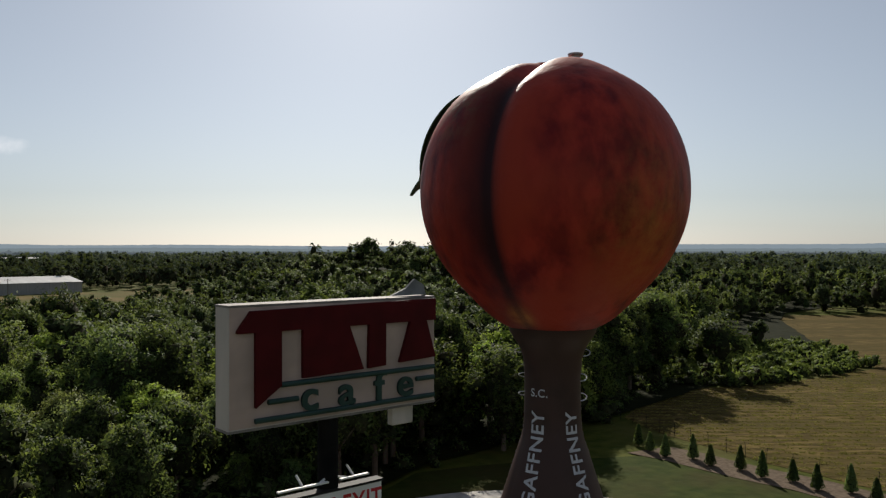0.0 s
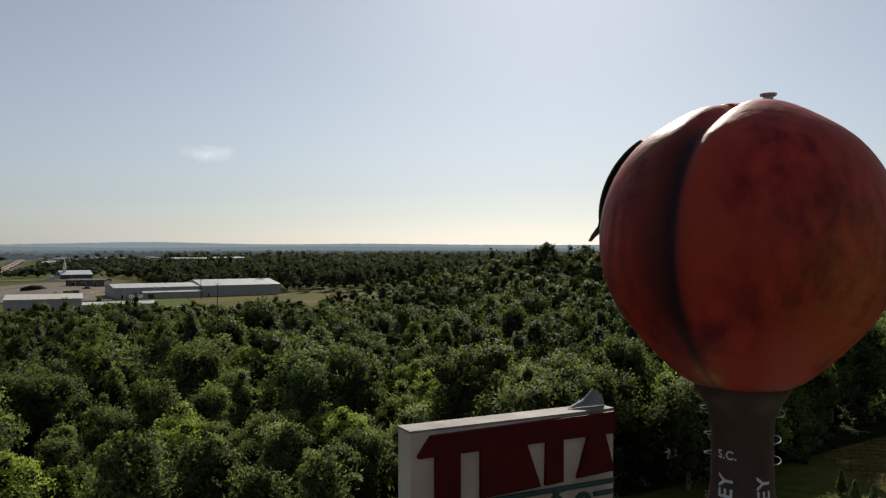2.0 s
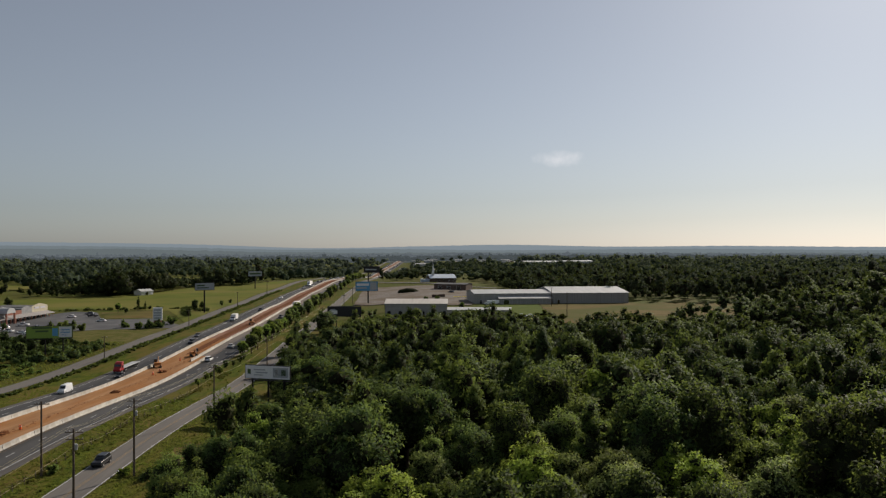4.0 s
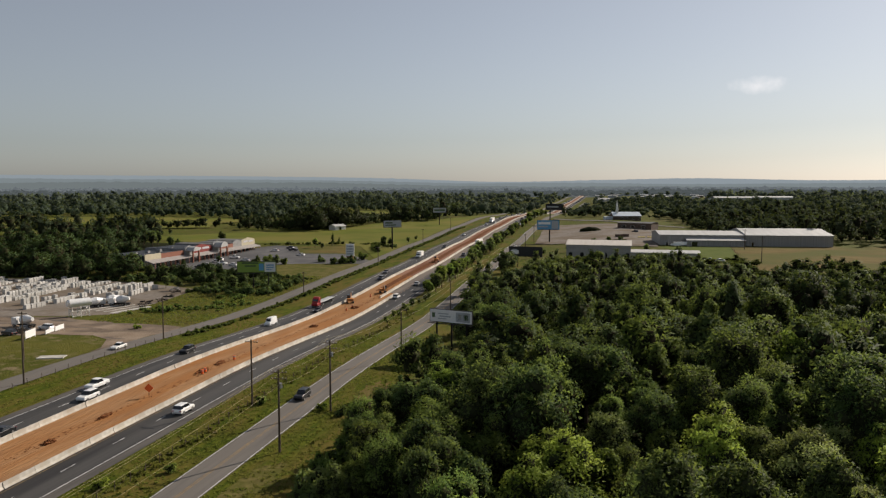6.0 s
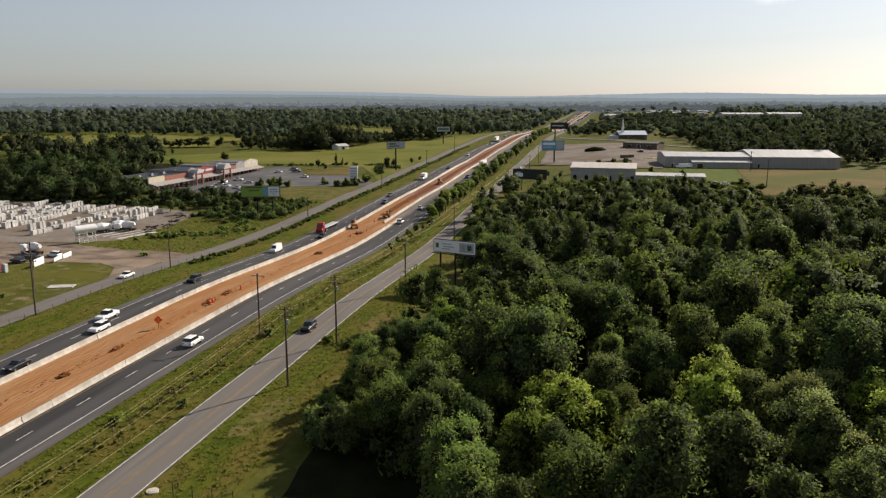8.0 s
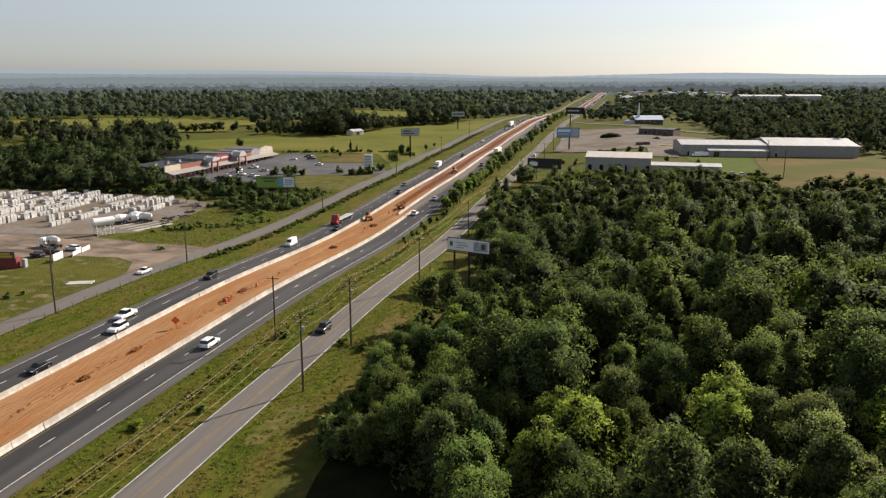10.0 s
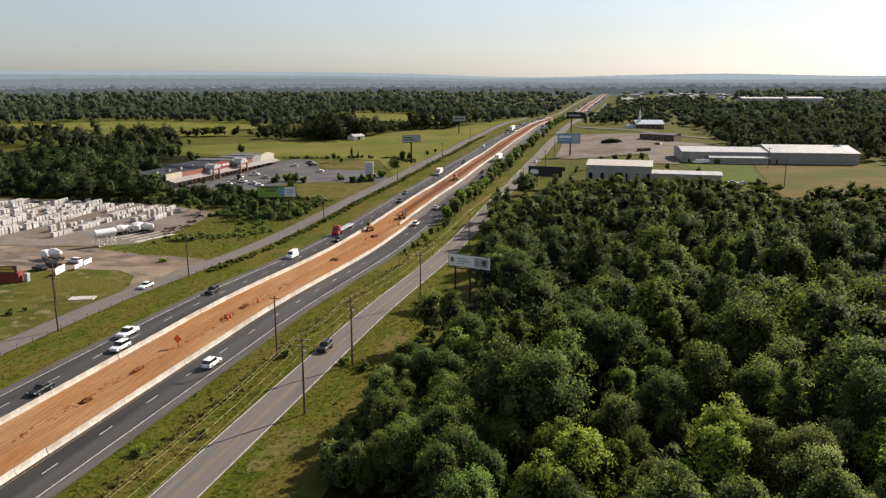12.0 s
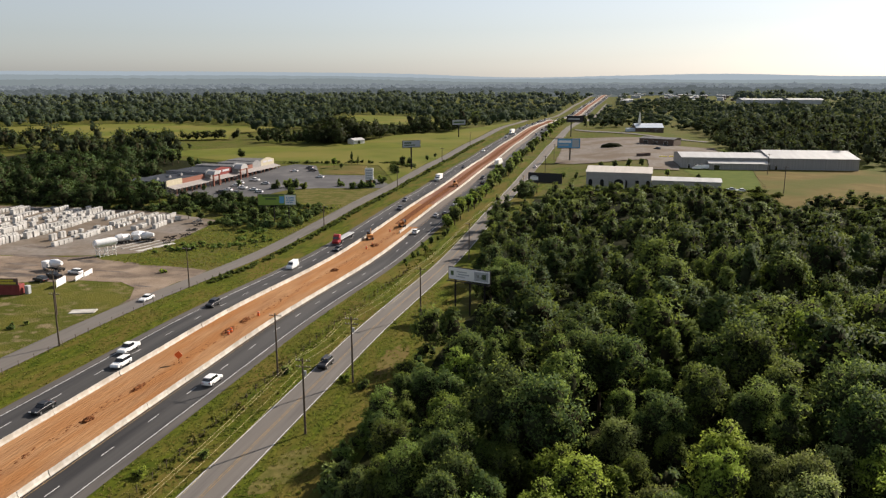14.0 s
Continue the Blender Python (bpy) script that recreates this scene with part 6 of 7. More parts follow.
def billboard(x, y, turn, w, h, z, face, label, posts, shapes=(), back=M_DARKMETAL):
    """Panel of w by h with its lower edge z above the ground, facing -y before the turn. shapes: u0, u1, v0, v1, material, of the face."""
    t = thing("billboard", pose(x, y, land(x, y), 0, 0, turn), label, "billboard")
    bm = bmesh.new()
    box(bm, -w / 2, w / 2, 0.0, 0.28, z, z + h, 0.02)
    part("panel", bm, back, t, "dark framed panel")
    bm = bmesh.new()
    box(bm, -w / 2 + 0.15, w / 2 - 0.15, -0.05, -0.004, z + 0.15, z + h - 0.15)
    f = part("poster", bm, face, t)
    for u0, u1, v0, v1, m in shapes:
        bm = bmesh.new()
        box(bm, -w / 2 + u0 * w, -w / 2 + u1 * w, -0.07, -0.052, z + v0 * h, z + v1 * h)
        part("printed_bar", bm, m, f)
    bm = bmesh.new()
    box(bm, -w / 2, w / 2, -1.0, -0.1, z - 0.2, z - 0.12)
    part("catwalk", bm, M_DARKMETAL, t)
    for px in posts:
        bm = bmesh.new()
        r0 = 0.45 if len(posts) == 1 else 0.22
        rod(bm, (px, 0.45, -0.3), (px, 0.45, z + h * 0.8), r0, n=12)
        part("post", bm, M_DARKMETAL, t)
    return t


billboard(-34.8, 179.3, -17, 11.4, 3.2, 8.7, M_ADWHITE, "white billboard with small grey print at the wood's edge", (-4, 0, 4),
          ((0.06, 0.13, 0.35, 0.7, M_ADDARK), (0.2, 0.45, 0.62, 0.7, M_ADGREY), (0.24, 0.5, 0.42, 0.52, M_ADGREY), (0.2, 0.4, 0.25, 0.33, M_ADGREY), (0.62, 0.95, 0.15, 0.85, M_ADGREY), (0.66, 0.74, 0.3, 0.7, M_ADWHITE), (0.8, 0.9, 0.3, 0.7, M_ADDARK)))
billboard(-136, 291, 14, 15.6, 4.6, 7.6, M_ADGREEN, "green and blue advertising billboard on two posts", (-1.5, 4.5),
          ((0.12, 0.55, 0.78, 0.92, M_ADDARK), (0.2, 0.48, 0.52, 0.66, M_ADDARK), (0.56, 0.68, 0.2, 0.8, M_ADBLUE), (0.7, 0.98, 0.08, 0.92, M_ADWHITE), (0.74, 0.94, 0.62, 0.72, M_ADBLUE), (0.74, 0.94, 0.42, 0.52, M_ADBLUE), (0.74, 0.9, 0.22, 0.32, M_ADBLUE)))
billboard(-37.5, 386, -8, 17, 5.0, 5.4, M_ADBLACK, "black billboard with a white shape behind trees", (-4, 4), ((0.06, 0.3, 0.25, 0.6, M_ADWHITE), (0.1, 0.24, 0.6, 0.72, M_ADGREY)))
billboard(-35.5, 517, 10, 14.6, 6.2, 8.5, M_ADBLUE, "tall blue and white advertising billboard", (1.0,), ((0.05, 0.6, 0.55, 0.8, M_ADWHITE), (0.05, 0.5, 0.25, 0.4, M_ADGREY), (0.65, 0.95, 0.1, 0.9, M_ADGREY)))
billboard(-42.8, 688, 0, 14, 5.5, 12.5, M_ADBLACK, "dark billboard on a tall pole", (-3,), ((0.1, 0.8, 0.4, 0.6, M_ADGREY),))
billboard(-125.5, 459, 40, 12, 4.2, 13.2, M_ADGREY, "billboard on one steel pole beside the pasture", (0.0,), ((0.1, 0.5, 0.55, 0.75, M_ADDARK), (0.1, 0.7, 0.25, 0.4, M_ADDARK)))
billboard(-140, 667, 30, 12, 4.4, 10.5, M_ADGREY, "billboard on one steel pole at the pasture's end", (0.0,), ((0.1, 0.9, 0.35, 0.65, M_ADDARK),))


# ---- buildings ----
def gable(bm, x0, x1, y0, y1, z0, z1, ridge, over=0.4):
    """A low gable roof, ridge along x, with thickness."""
    ym = (y0 + y1) / 2
    pts = [(y0 - over, z1), (ym, z1 + ridge), (y1 + over, z1), (y1 + over, z1 + 0.25), (ym, z1 + ridge + 0.25), (y0 - over, z1 + 0.25)]
    a = [bm.verts.new((x0 - over, y, z)) for y, z in pts]
    b = [bm.verts.new((x1 + over, y, z)) for y, z in pts]
    bm.faces.new(a)
    bm.faces.new(b[::-1])
    for i in range(6):
        bm.faces.new((a[i], b[i], b[(i + 1) % 6], a[(i + 1) % 6]))
    bmesh.ops.recalc_face_normals(bm, faces=bm.faces[:])


def shed(t, x0, x1, y0, y1, z1, ridge, wall, roof, name="wall"):
    bm = bmesh.new()
    ym = (y0 + y1) / 2
    box(bm, x0, x1, y0, y1, -2.5, z1)
    for x in (x0, x1):
        vs = [bm.verts.new(p) for p in ((x, y0, z1), (x, y1, z1), (x, ym, z1 + ridge))]
        bm.faces.new(vs if x == x1 else vs[::-1])
    part(name, bm, wall, t)
    bm = bmesh.new()
    gable(bm, x0, x1, y0, y1, 0, z1 + 0.003, ridge)
    part("roof", bm, roof, t)


def opening(t, x, y, z, w, h, material=M_GLASS, name="window", side="front"):
    bm = bmesh.new()
    if side == "front":
        box(bm, x - w / 2 - 0.1, x + w / 2 + 0.1, y - 0.06, y + 0.02, z - 0.1, z + h + 0.1)
    else:
        box(bm, x - 0.02, x + 0.06, y - w / 2 - 0.1, y + w / 2 + 0.1, z - 0.1, z + h + 0.1)
    fr = part(name, bm, M_WHITE, t)
    bm = bmesh.new()
    if side == "front":
        box(bm, x - w / 2, x + w / 2, y - 0.09, y - 0.065, z, z + h)
    else:
        box(bm, x + 0.065, x + 0.09, y - w / 2, y + w / 2, z, z + h)
    part("pane", bm, material, fr)


wh = thing("warehouse", pose(32, 459.5, 5.4, 0, 0, 5.0), "long low metal warehouse with a white roof", "warehouse")
shed(wh, 0, 47, 2, 34, 6.0, 1.6, M_WALLGREY, M_ROOFWHITE)
shed(wh, 47.0, 93.5, 0, 42, 6.2, 2.8, M_WALLGREY, M_ROOFWHITE, "annex_wall")
bm = bmesh.new()
box(bm, 14, 45.5, -4, 1.99, -2, 3.4)
part("lean_to_wall", bm, M_WALLGREY, wh)
bm = bmesh.new()
prism(bm, [(13.6, 3.4), (45.9, 3.4), (45.9, 3.65), (13.6, 3.65)], 6.4, Matrix.Translation((0, -4.4, 0)))
for v in bm.verts:
    v.co.z += 0.16 * (v.co.y + 4.4)
part("lean_to_roof", bm, M_ROOFWHITE, wh)
for x in (4, 8, 11):
    opening(wh, x, 2, 0.2, 1.1, 2.2, name="door")
opening(wh, 18, -4, 0.1, 3.2, 2.6, name="door")
opening(wh, 50.5, 0, 0.1, 1.2, 2.3, name="door")

hall = thing("hall", pose(-17.4, 384, 3.4, 0, 0, -2), "pale hall with a cream metal roof and arched entrance", "hall")
M_CREAM = mat("cream_wall", (0.31, 0.295, 0.265), (0.36, 0.345, 0.31), 0.5, 0.7, bump=0.08)
M_CREAMROOF = mat("cream_roof_metal", (0.42, 0.385, 0.34), (0.48, 0.445, 0.395), 0.3, 0.55, 0.05, bump=0.1, stretch=(3, 0.1, 1))
shed(hall, 0, 30.5, 0, 26, 7.6, 1.6, M_CREAM, M_CREAMROOF)
shed(hall, 30.7, 62, -1, 14, 4.6, 0.8, M_CREAM, M_ROOFWHITE, "wing_wall")
for x in (2.0, 7.5, 13.0, 18.5, 24.0, 29.0):
    bm = bmesh.new()
    pts = [(x - 0.9, 0.0), (x + 0.9, 0.0)] + [(x + 0.9 * math.cos(k * math.pi / 8), 3.4 + 0.9 * math.sin(k * math.pi / 8)) for k in range(9)]
    prism(bm, pts, 0.1, Matrix.Translation((0, -0.11, 0)))
    part("arched_window", bm, M_GLASS, hall)
bm = bmesh.new()
pts = [(12.4, 0), (18.6, 0)] + [(15.5 + 3.1 * math.cos(k * math.pi / 10), 3.6 + 2.4 * math.sin(k * math.pi / 10)) for k in range(11)]
prism(bm, pts, 2.4, Matrix.Translation((0, -2.5, 0)))
part("porch", bm, M_CREAM, hall)
bm = bmesh.new()
pts = [(13.3, 0), (17.7, 0)] + [(15.5 + 2.2 * math.cos(k * math.pi / 10), 3.2 + 1.8 * math.sin(k * math.pi / 10)) for k in range(11)]
prism(bm, pts, 0.1, Matrix.Translation((0, -2.62, 0)))
part("porch_opening", bm, M_GLASS, hall)
for x in (35, 40, 46, 53, 58):
    opening(hall, x, -1, 1.2, 1.3, 1.4)

M_DARKROOF = mat("dark_roof", (0.09, 0.09, 0.092), (0.13, 0.13, 0.13), 0.5, 0.85, bump=0.1, spec=0.08)
M_BROWNWALL = mat("brown_wall", (0.09, 0.06, 0.045), (0.13, 0.09, 0.07), 0.8, 0.8, bump=0.1)
M_BLUEROOF = mat("pale_blue_roof", (0.5, 0.55, 0.62), (0.56, 0.62, 0.68), 0.4, 0.5, 0.1, bump=0.05)
sh = thing("workshop", pose(10.5, 606, 6.4, 0, 0, -22), "dark brown workshop with a grey roof on the gravel lot", "workshop")
shed(sh, 0, 26, 0, 16, 4.4, 0.8, M_BROWNWALL, M_DARKROOF)
for x in (5, 12, 20):
    opening(sh, x, 0, 0.0, 3.0, 3.0, name="door")
ch = thing("church", pose(9, 726, 7.2, 0, 0, 14), "low church with a pale blue roof and white steeple", "church")
shed(ch, 0, 25, 0, 15, 3.6, 3.4, M_BROWNWALL, M_BLUEROOF)
bm = bmesh.new()
box(bm, 3.4, 5.4, 5, 7, 5.0, 9.5, 0.05)
rod(bm, (4.4, 6, 9.5), (4.4, 6, 19), 1.3, 0.04, 8)
part("steeple", bm, M_WHITE, ch, "slender white steeple")
bm = bmesh.new()
box(bm, -7, -0.01, 2, 10, -1, 3.0)
part("porch", bm, M_BLUEROOF, ch)
for x in (8, 13, 18, 23):
    opening(ch, x, 0, 1.0, 1.2, 1.6)
ba = thing("farm_building", pose(-209, 592, 3.2, 0, 0, 60), "small white farm shed at the pasture's edge", "shed")
shed(ba, 0, 11, 0, 8, 2.8, 1.6, M_WHITE, M_ROOFWHITE)
opening(ba, 5, 0, 0.2, 2.5, 2.2, name="door")
# a dark rounded lump stands in for trailers parked on the lot
bm = bmesh.new()
bmesh.ops.create_icosphere(bm, subdivisions=3, radius=1)
for v in bm.verts:
    v.co = Vector((v.co.x * 8, v.co.y * 5, max(v.co.z, -0.1) * 3.2)) * (1 + 0.15 * noise.noise(v.co * 2))
mound = part("soil_mound", bm, M_SHADEFLOOR, smooth=True)
mound.matrix_basis = pose(-9, 585, land(-9, 585))
tagged(mound, "dark rounded lump standing in for trailers on the gravel lot", "soil heap")
for x, y, c in ((10, 520, "yellow"), (14, 522, "yellow"), (24, 515, "yellow"), (30, 517, "yellow")):
    bm = bmesh.new()
    box(bm, -2.4, 2.4, -1.1, 1.1, 0.1, 1.9 if x < 20 else 0.8, 0.08)
    ob = part("skip", bm, M_ADYELLOW if x > 20 else M_BROWNWALL)
    ob.matrix_basis = pose(x, y, land(x, y) + 0.05)
    tagged(ob, "steel skip standing on the gravel lot", "skip", "skips on the gravel lot")

# ---- shops ----
M_BRICK = mat("shop_brick", (0.2, 0.08, 0.055), (0.26, 0.105, 0.07), 1.5, 0.85, bump=0.1, c3=(0.22, 0.09, 0.06), scale3=0.3)
M_SHOPRED = mat("shop_red", (0.17, 0.03, 0.028), (0.22, 0.045, 0.038), 0.8, 0.7, bump=0.05)
M_SHOPCREAM = mat("shop_cream", (0.4, 0.36, 0.26), (0.47, 0.42, 0.31), 0.8, 0.8, bump=0.05)
M_SHOPGREY = mat("shop_grey", (0.2, 0.2, 0.2), (0.27, 0.265, 0.26), 0.8, 0.8, bump=0.05)
M_CANOPY = mat("canopy_metal", (0.22, 0.2, 0.19), (0.3, 0.275, 0.26), 0.6, 0.6, bump=0.1, stretch=(0.2, 4, 1))
M_SLATE = mat("slate_roof", (0.03, 0.035, 0.045), (0.05, 0.056, 0.066), 0.5, 0.85, bump=0.1, spec=0.08)
shops = thing("shopping_strip", pose(-217.5, 341, -0.9, 0, 0, -3.2), "row of brick and cream shops with a long canopy", "shops")
y = 0.0
SECT = [(13, 7.0, M_SHOPCREAM), (20, 6.6, M_BRICK), (7, 8.6, M_SHOPGREY), (20, 8.2, M_SHOPRED), (9, 9.0, M_SHOPGREY), (14, 6.4, M_BRICK), (10, 8.0, M_SHOPGREY), (16, 8.4, M_SHOPCREAM)]
for k, (ln, hh, m) in enumerate(SECT):
    bm = bmesh.new()
    dx = 0.8 if hh > 8.5 else 0.0
    if hh > 7.9:
        outline = [(0, -2), (ln, -2), (ln, hh - 1.0), (ln * 0.75, hh - 0.2), (ln * 0.5, hh + 0.4), (ln * 0.25, hh - 0.2), (0, hh - 1.0)]
    else:
        outline = [(0, -2), (ln, -2), (ln, hh), (0, hh)]
    prism(bm, outline, 0.6, Matrix.Translation((dx, y, 0)) @ Matrix.Rotation(radians(90), 4, "Z"))
    wall = part("shop_front", bm, m, shops)
    bm = bmesh.new()
    box(bm, -24 + 0.2 * k, -0.6 + dx, y + 0.01, y + ln - 0.01, -2, hh - 1.4 if hh > 7.9 else hh - 0.6)
    part("shop_body", bm, M_SHOPGREY if k else M_SLATE, shops)
    bm = bmesh.new()
    box(bm, -24, -0.7, y + 0.02, y + ln - 0.02, (hh - 1.4 if hh > 7.9 else hh - 0.6) + 0.003, (hh - 1.4 if hh > 7.9 else hh - 0.6) + 0.15)
    part("shop_roof", bm, M_SLATE if k < 4 else M_DARKROOF, shops)
    if m is M_SHOPGREY and ln < 9.5:
        bm = bmesh.new()
        rr = ln * 0.42
        prism(bm, [(ln / 2 + rr * math.cos(a), 6.2 + rr * 0.75 * math.sin(a)) for a in (i * math.pi / 10 for i in range(11))], 6.0, Matrix.Translation((5.4, y, 0)) @ Matrix.Rotation(radians(90), 4, "Z"))
        part("vault", bm, M_ROOFWHITE, shops, "pale barrel-vaulted porch roof")
        for u in (0.1, 0.9):
            bm = bmesh.new()
            box(bm, 4.5, 5.2, y + ln * u - 0.35, y + ln * u + 0.35, -1, 6.19)
            part("pier", bm, M_BRICK, shops)
    bm = bmesh.new()
    prism(bm, [(0.01, 3.4), (4.4, 2.9), (4.4, 3.1), (0.01, 4.3)], ln - 0.04, Matrix.Translation((dx * 0.0, y + 0.02, 0)))
    part("canopy", bm, M_CANOPY, shops)
    for j in range(int(ln / 4)):
        bm = bmesh.new()
        box(bm, 4.0, 4.25, y + 2 + j * 4, y + 2.25 + j * 4, -1, 2.94)
        part("column", bm, M_BRICK, shops)
        opening(shops, 0.0, y + 2 + j * 4, 0.2, 2.6, 2.3, side="side", name="shop_window")
    if m in (M_SHOPRED, M_SHOPCREAM) and k:
        bm = bmesh.new()
        box(bm, dx + 0.01, dx + 0.12, y + ln * 0.15, y + ln * 0.45, hh - 2.4, hh - 1.3)
        box(bm, dx + 0.01, dx + 0.12, y + ln * 0.52, y + ln * 0.85, hh - 2.4, hh - 1.3)
        part("sign_bar", bm, M_LETTER, wall, "pale bars of unreadable lettering")
    y += ln
for yy in (6, 16, 26, 36):
    bm = bmesh.new()
    prism(bm, [(-1, 0), (1, 0), (1, 0.9), (0, 1.6), (-1, 0.9)], 2.0, Matrix.Translation((-9, yy, 6.3)) @ Matrix.Rotation(radians(90), 4, "Z"))
    part("dormer", bm, M_SHOPGREY, shops)
py = thing("pylon_sign", pose(-131, 394, land(-131, 394), 0, 0, 10), "tall white shop pylon sign on a stone base", "sign")
bm = bmesh.new()
box(bm, -2.2, 2.2, -0.5, 0.5, 3.2, 9.6, 0.1)
part("panel", bm, M_ADWHITE, py)
bm = bmesh.new()
box(bm, -1.8, 1.8, -0.7, 0.7, -0.3, 3.195, 0.1)
part("stone_base", bm, M_BRICK, py)
for z in (4.0, 5.3, 6.6, 8.0):
    bm = bmesh.new()
    box(bm, -1.7, 1.7, -0.56, -0.51, z, z + 0.8)
    part("printed_bar", bm, M_ADGREY, py)

# ---- precast yard ----
M_PRECAST = mat("precast_concrete", (0.4, 0.39, 0.37), (0.54, 0.53, 0.51), 0.8, 0.85, bump=0.1, c3=(0.3, 0.29, 0.265), scale3=0.4, rand=0.12)


def precast(w, d, h, kind):
    bm = bmesh.new()
    box(bm, -w / 2, w / 2, -d / 2, d / 2, 0, h, 0.05)
    if kind == 0:
        box(bm, -w / 2 - 0.06, w / 2 + 0.06, -d / 2 - 0.06, d / 2 + 0.06, h - 0.22, h - 0.04)
    elif kind == 1:
        rod(bm, (-w * 0.2, 0, h), (-w * 0.2, 0, h + 0.18), 0.32, n=10)
        rod(bm, (w * 0.22, 0, h), (w * 0.22, 0, h + 0.18), 0.32, n=10)
        box(bm, -w / 2 - 0.05, w / 2 + 0.05, -d / 2 - 0.05, d / 2 + 0.05, h * 0.48, h * 0.56)
    else:
        box(bm, -w * 0.3, w * 0.3, -d / 2 - 0.03, -d / 2 + 0.05, h * 0.25, h * 0.75)
        box(bm, -w / 2 + 0.15, w / 2 - 0.15, -d / 2 + 0.15, d / 2 - 0.15, h, h + 0.1)
    return mesh_of(bm, "precast_box", M_PRECAST)


PRE_SIZE = [(1.6, 2.6, 1.7, 1), (1.8, 1.5, 2.3, 0), (1.5, 1.5, 1.4, 2), (2.2, 1.4, 2.0, 0), (1.3, 1.3, 2.7, 2), (2.4, 1.6, 1.1, 1)]
PRE = [precast(*k) for k in PRE_SIZE]
rg = random.Random(5)
count = 0
for x, ya, yb, keep in ((-214.5, 228, 294, 0.95), (-203, 242, 275, 0.7), (-199.5, 250, 298, 0.85), (-195, 234, 298, 0.6), (-186, 262, 296, 0.5), (-180, 270, 294, 0.5), (-218.5, 226, 296, 0.9), (-208.5, 282, 300, 0.85), (-223, 226, 298, 0.85),
                       (-228.5, 228, 298, 0.8), (-234, 232, 298, 0.85), (-240, 236, 298, 0.8), (-247, 244, 298, 0.8), (-254, 252, 298, 0.8), (-262, 262, 298, 0.8)):
    y = ya
    while y < yb and count < 300:
        # a run of alike boxes side by side, then a gap
        k, turn, high = rg.randrange(6), rg.choice((0, 90)), rg.uniform(0.65, 1.0)
        step = (PRE_SIZE[k][1] if turn == 0 else PRE_SIZE[k][0]) + rg.uniform(0.2, 0.5)
        for _ in range(rg.randrange(3, 8)):
            if rg.random() < keep + 0.05 and y < yb and count < 300:
                ob = new("precast_box", PRE[k])
                xx = x + rg.uniform(-0.2, 0.2)
                ob.matrix_basis = pose(xx, y, land(xx, y) + 0.05, 0, 0, turn + rg.uniform(-3, 3)) @ Matrix.Diagonal((1, 1, high, 1))
                tagged(ob, "pale grey precast concrete tank standing in rows on gravel", "concrete box", "precast concrete boxes in the yard")
                count += 1
            y += step
        y += rg.uniform(0.4, 3.0)
for x, y, a in ((-161, 250, 20), (-160, 262, 30), (-163, 272, 10), (-166, 281, 40), (-170, 288, 80), (-163, 256, 60)):
    heap = thing("scrap_heap", pose(x, y, land(x, y) + 0.05, 0, 0, a), "heap of dark scrap metal at the yard's edge", "scrap heap", "scrap heaps")
    for _ in range(12):
        bm = bmesh.new()
        p = Vector((rg.uniform(-2, 2), rg.uniform(-1.6, 1.6), rg.uniform(0.1, 0.9)))
        rod(bm, p, p + Vector((rg.uniform(-1.6, 1.6), rg.uniform(-1.6, 1.6), rg.uniform(-0.1, 0.5))), rg.uniform(0.08, 0.25), n=6)
        part("scrap_piece", bm, M_DARKMETAL if a != 80 else M_PRECAST, heap)
for b0, wid, tall in ((-5, 0.6, 0.35), (-1, 0.6, 0.35), (3, 0.6, 0.35), (-9.5, 2.0, 0.25)):
    bm = bmesh.new()
    box(bm, -8, 8, b0, b0 + wid, 0, tall)
    bmesh.ops.bevel(bm, geom=bm.edges[:], offset=0.04, segments=1, affect="EDGES")
    ob = part("casting_form", bm, M_CONCRETE)
    ob.matrix_basis = pose(-168, 244, land(-168, 244) + 0.06, 0, 0, 72)
    tagged(ob, "long pale concrete casting form on the ground", "casting form", "casting forms in the yard")
# storage tank on a frame
tk = thing("storage_tank", pose(-167.5, 224.5, land(-167.5, 224.5), 0, 0, 62), "white horizontal storage tank on a steel frame", "storage tank")
bm = bmesh.new()
rod(bm, (-3.9, 0, 4.6), (3.9, 0, 4.6), 1.35, n=20)
bmesh.ops.bevel(bm, geom=[e for e in bm.edges if e.calc_face_angle(0) > 1.2], offset=0.4, segments=3, affect="EDGES")
part("vessel", bm, CARPAINT["white"], tk, "white cylindrical vessel", smooth=False)
for x in (-2.8, 0, 2.8):
    for s in (-1, 1):
        bm = bmesh.new()
        rod(bm, (x, s * 1.3, -0.2), (x, s * 1.0, 4.2), 0.11, n=6)
        part("leg", bm, M_WHITE, tk)
    bm = bmesh.new()
    rod(bm, (x, -1.2, 1.0), (x, 1.1, 3.0), 0.06, n=6)
    rod(bm, (x, 1.2, 1.0), (x, -1.1, 3.0), 0.06, n=6)
    part("brace", bm, M_WHITE, tk)
bm = bmesh.new()
for z in (0.4, 2.0):
    for s in (-1, 1):
        rod(bm, (-2.9, s * 1.25, z), (2.9, s * 1.25, z), 0.07, n=6)
part("rail", bm, M_WHITE, tk)


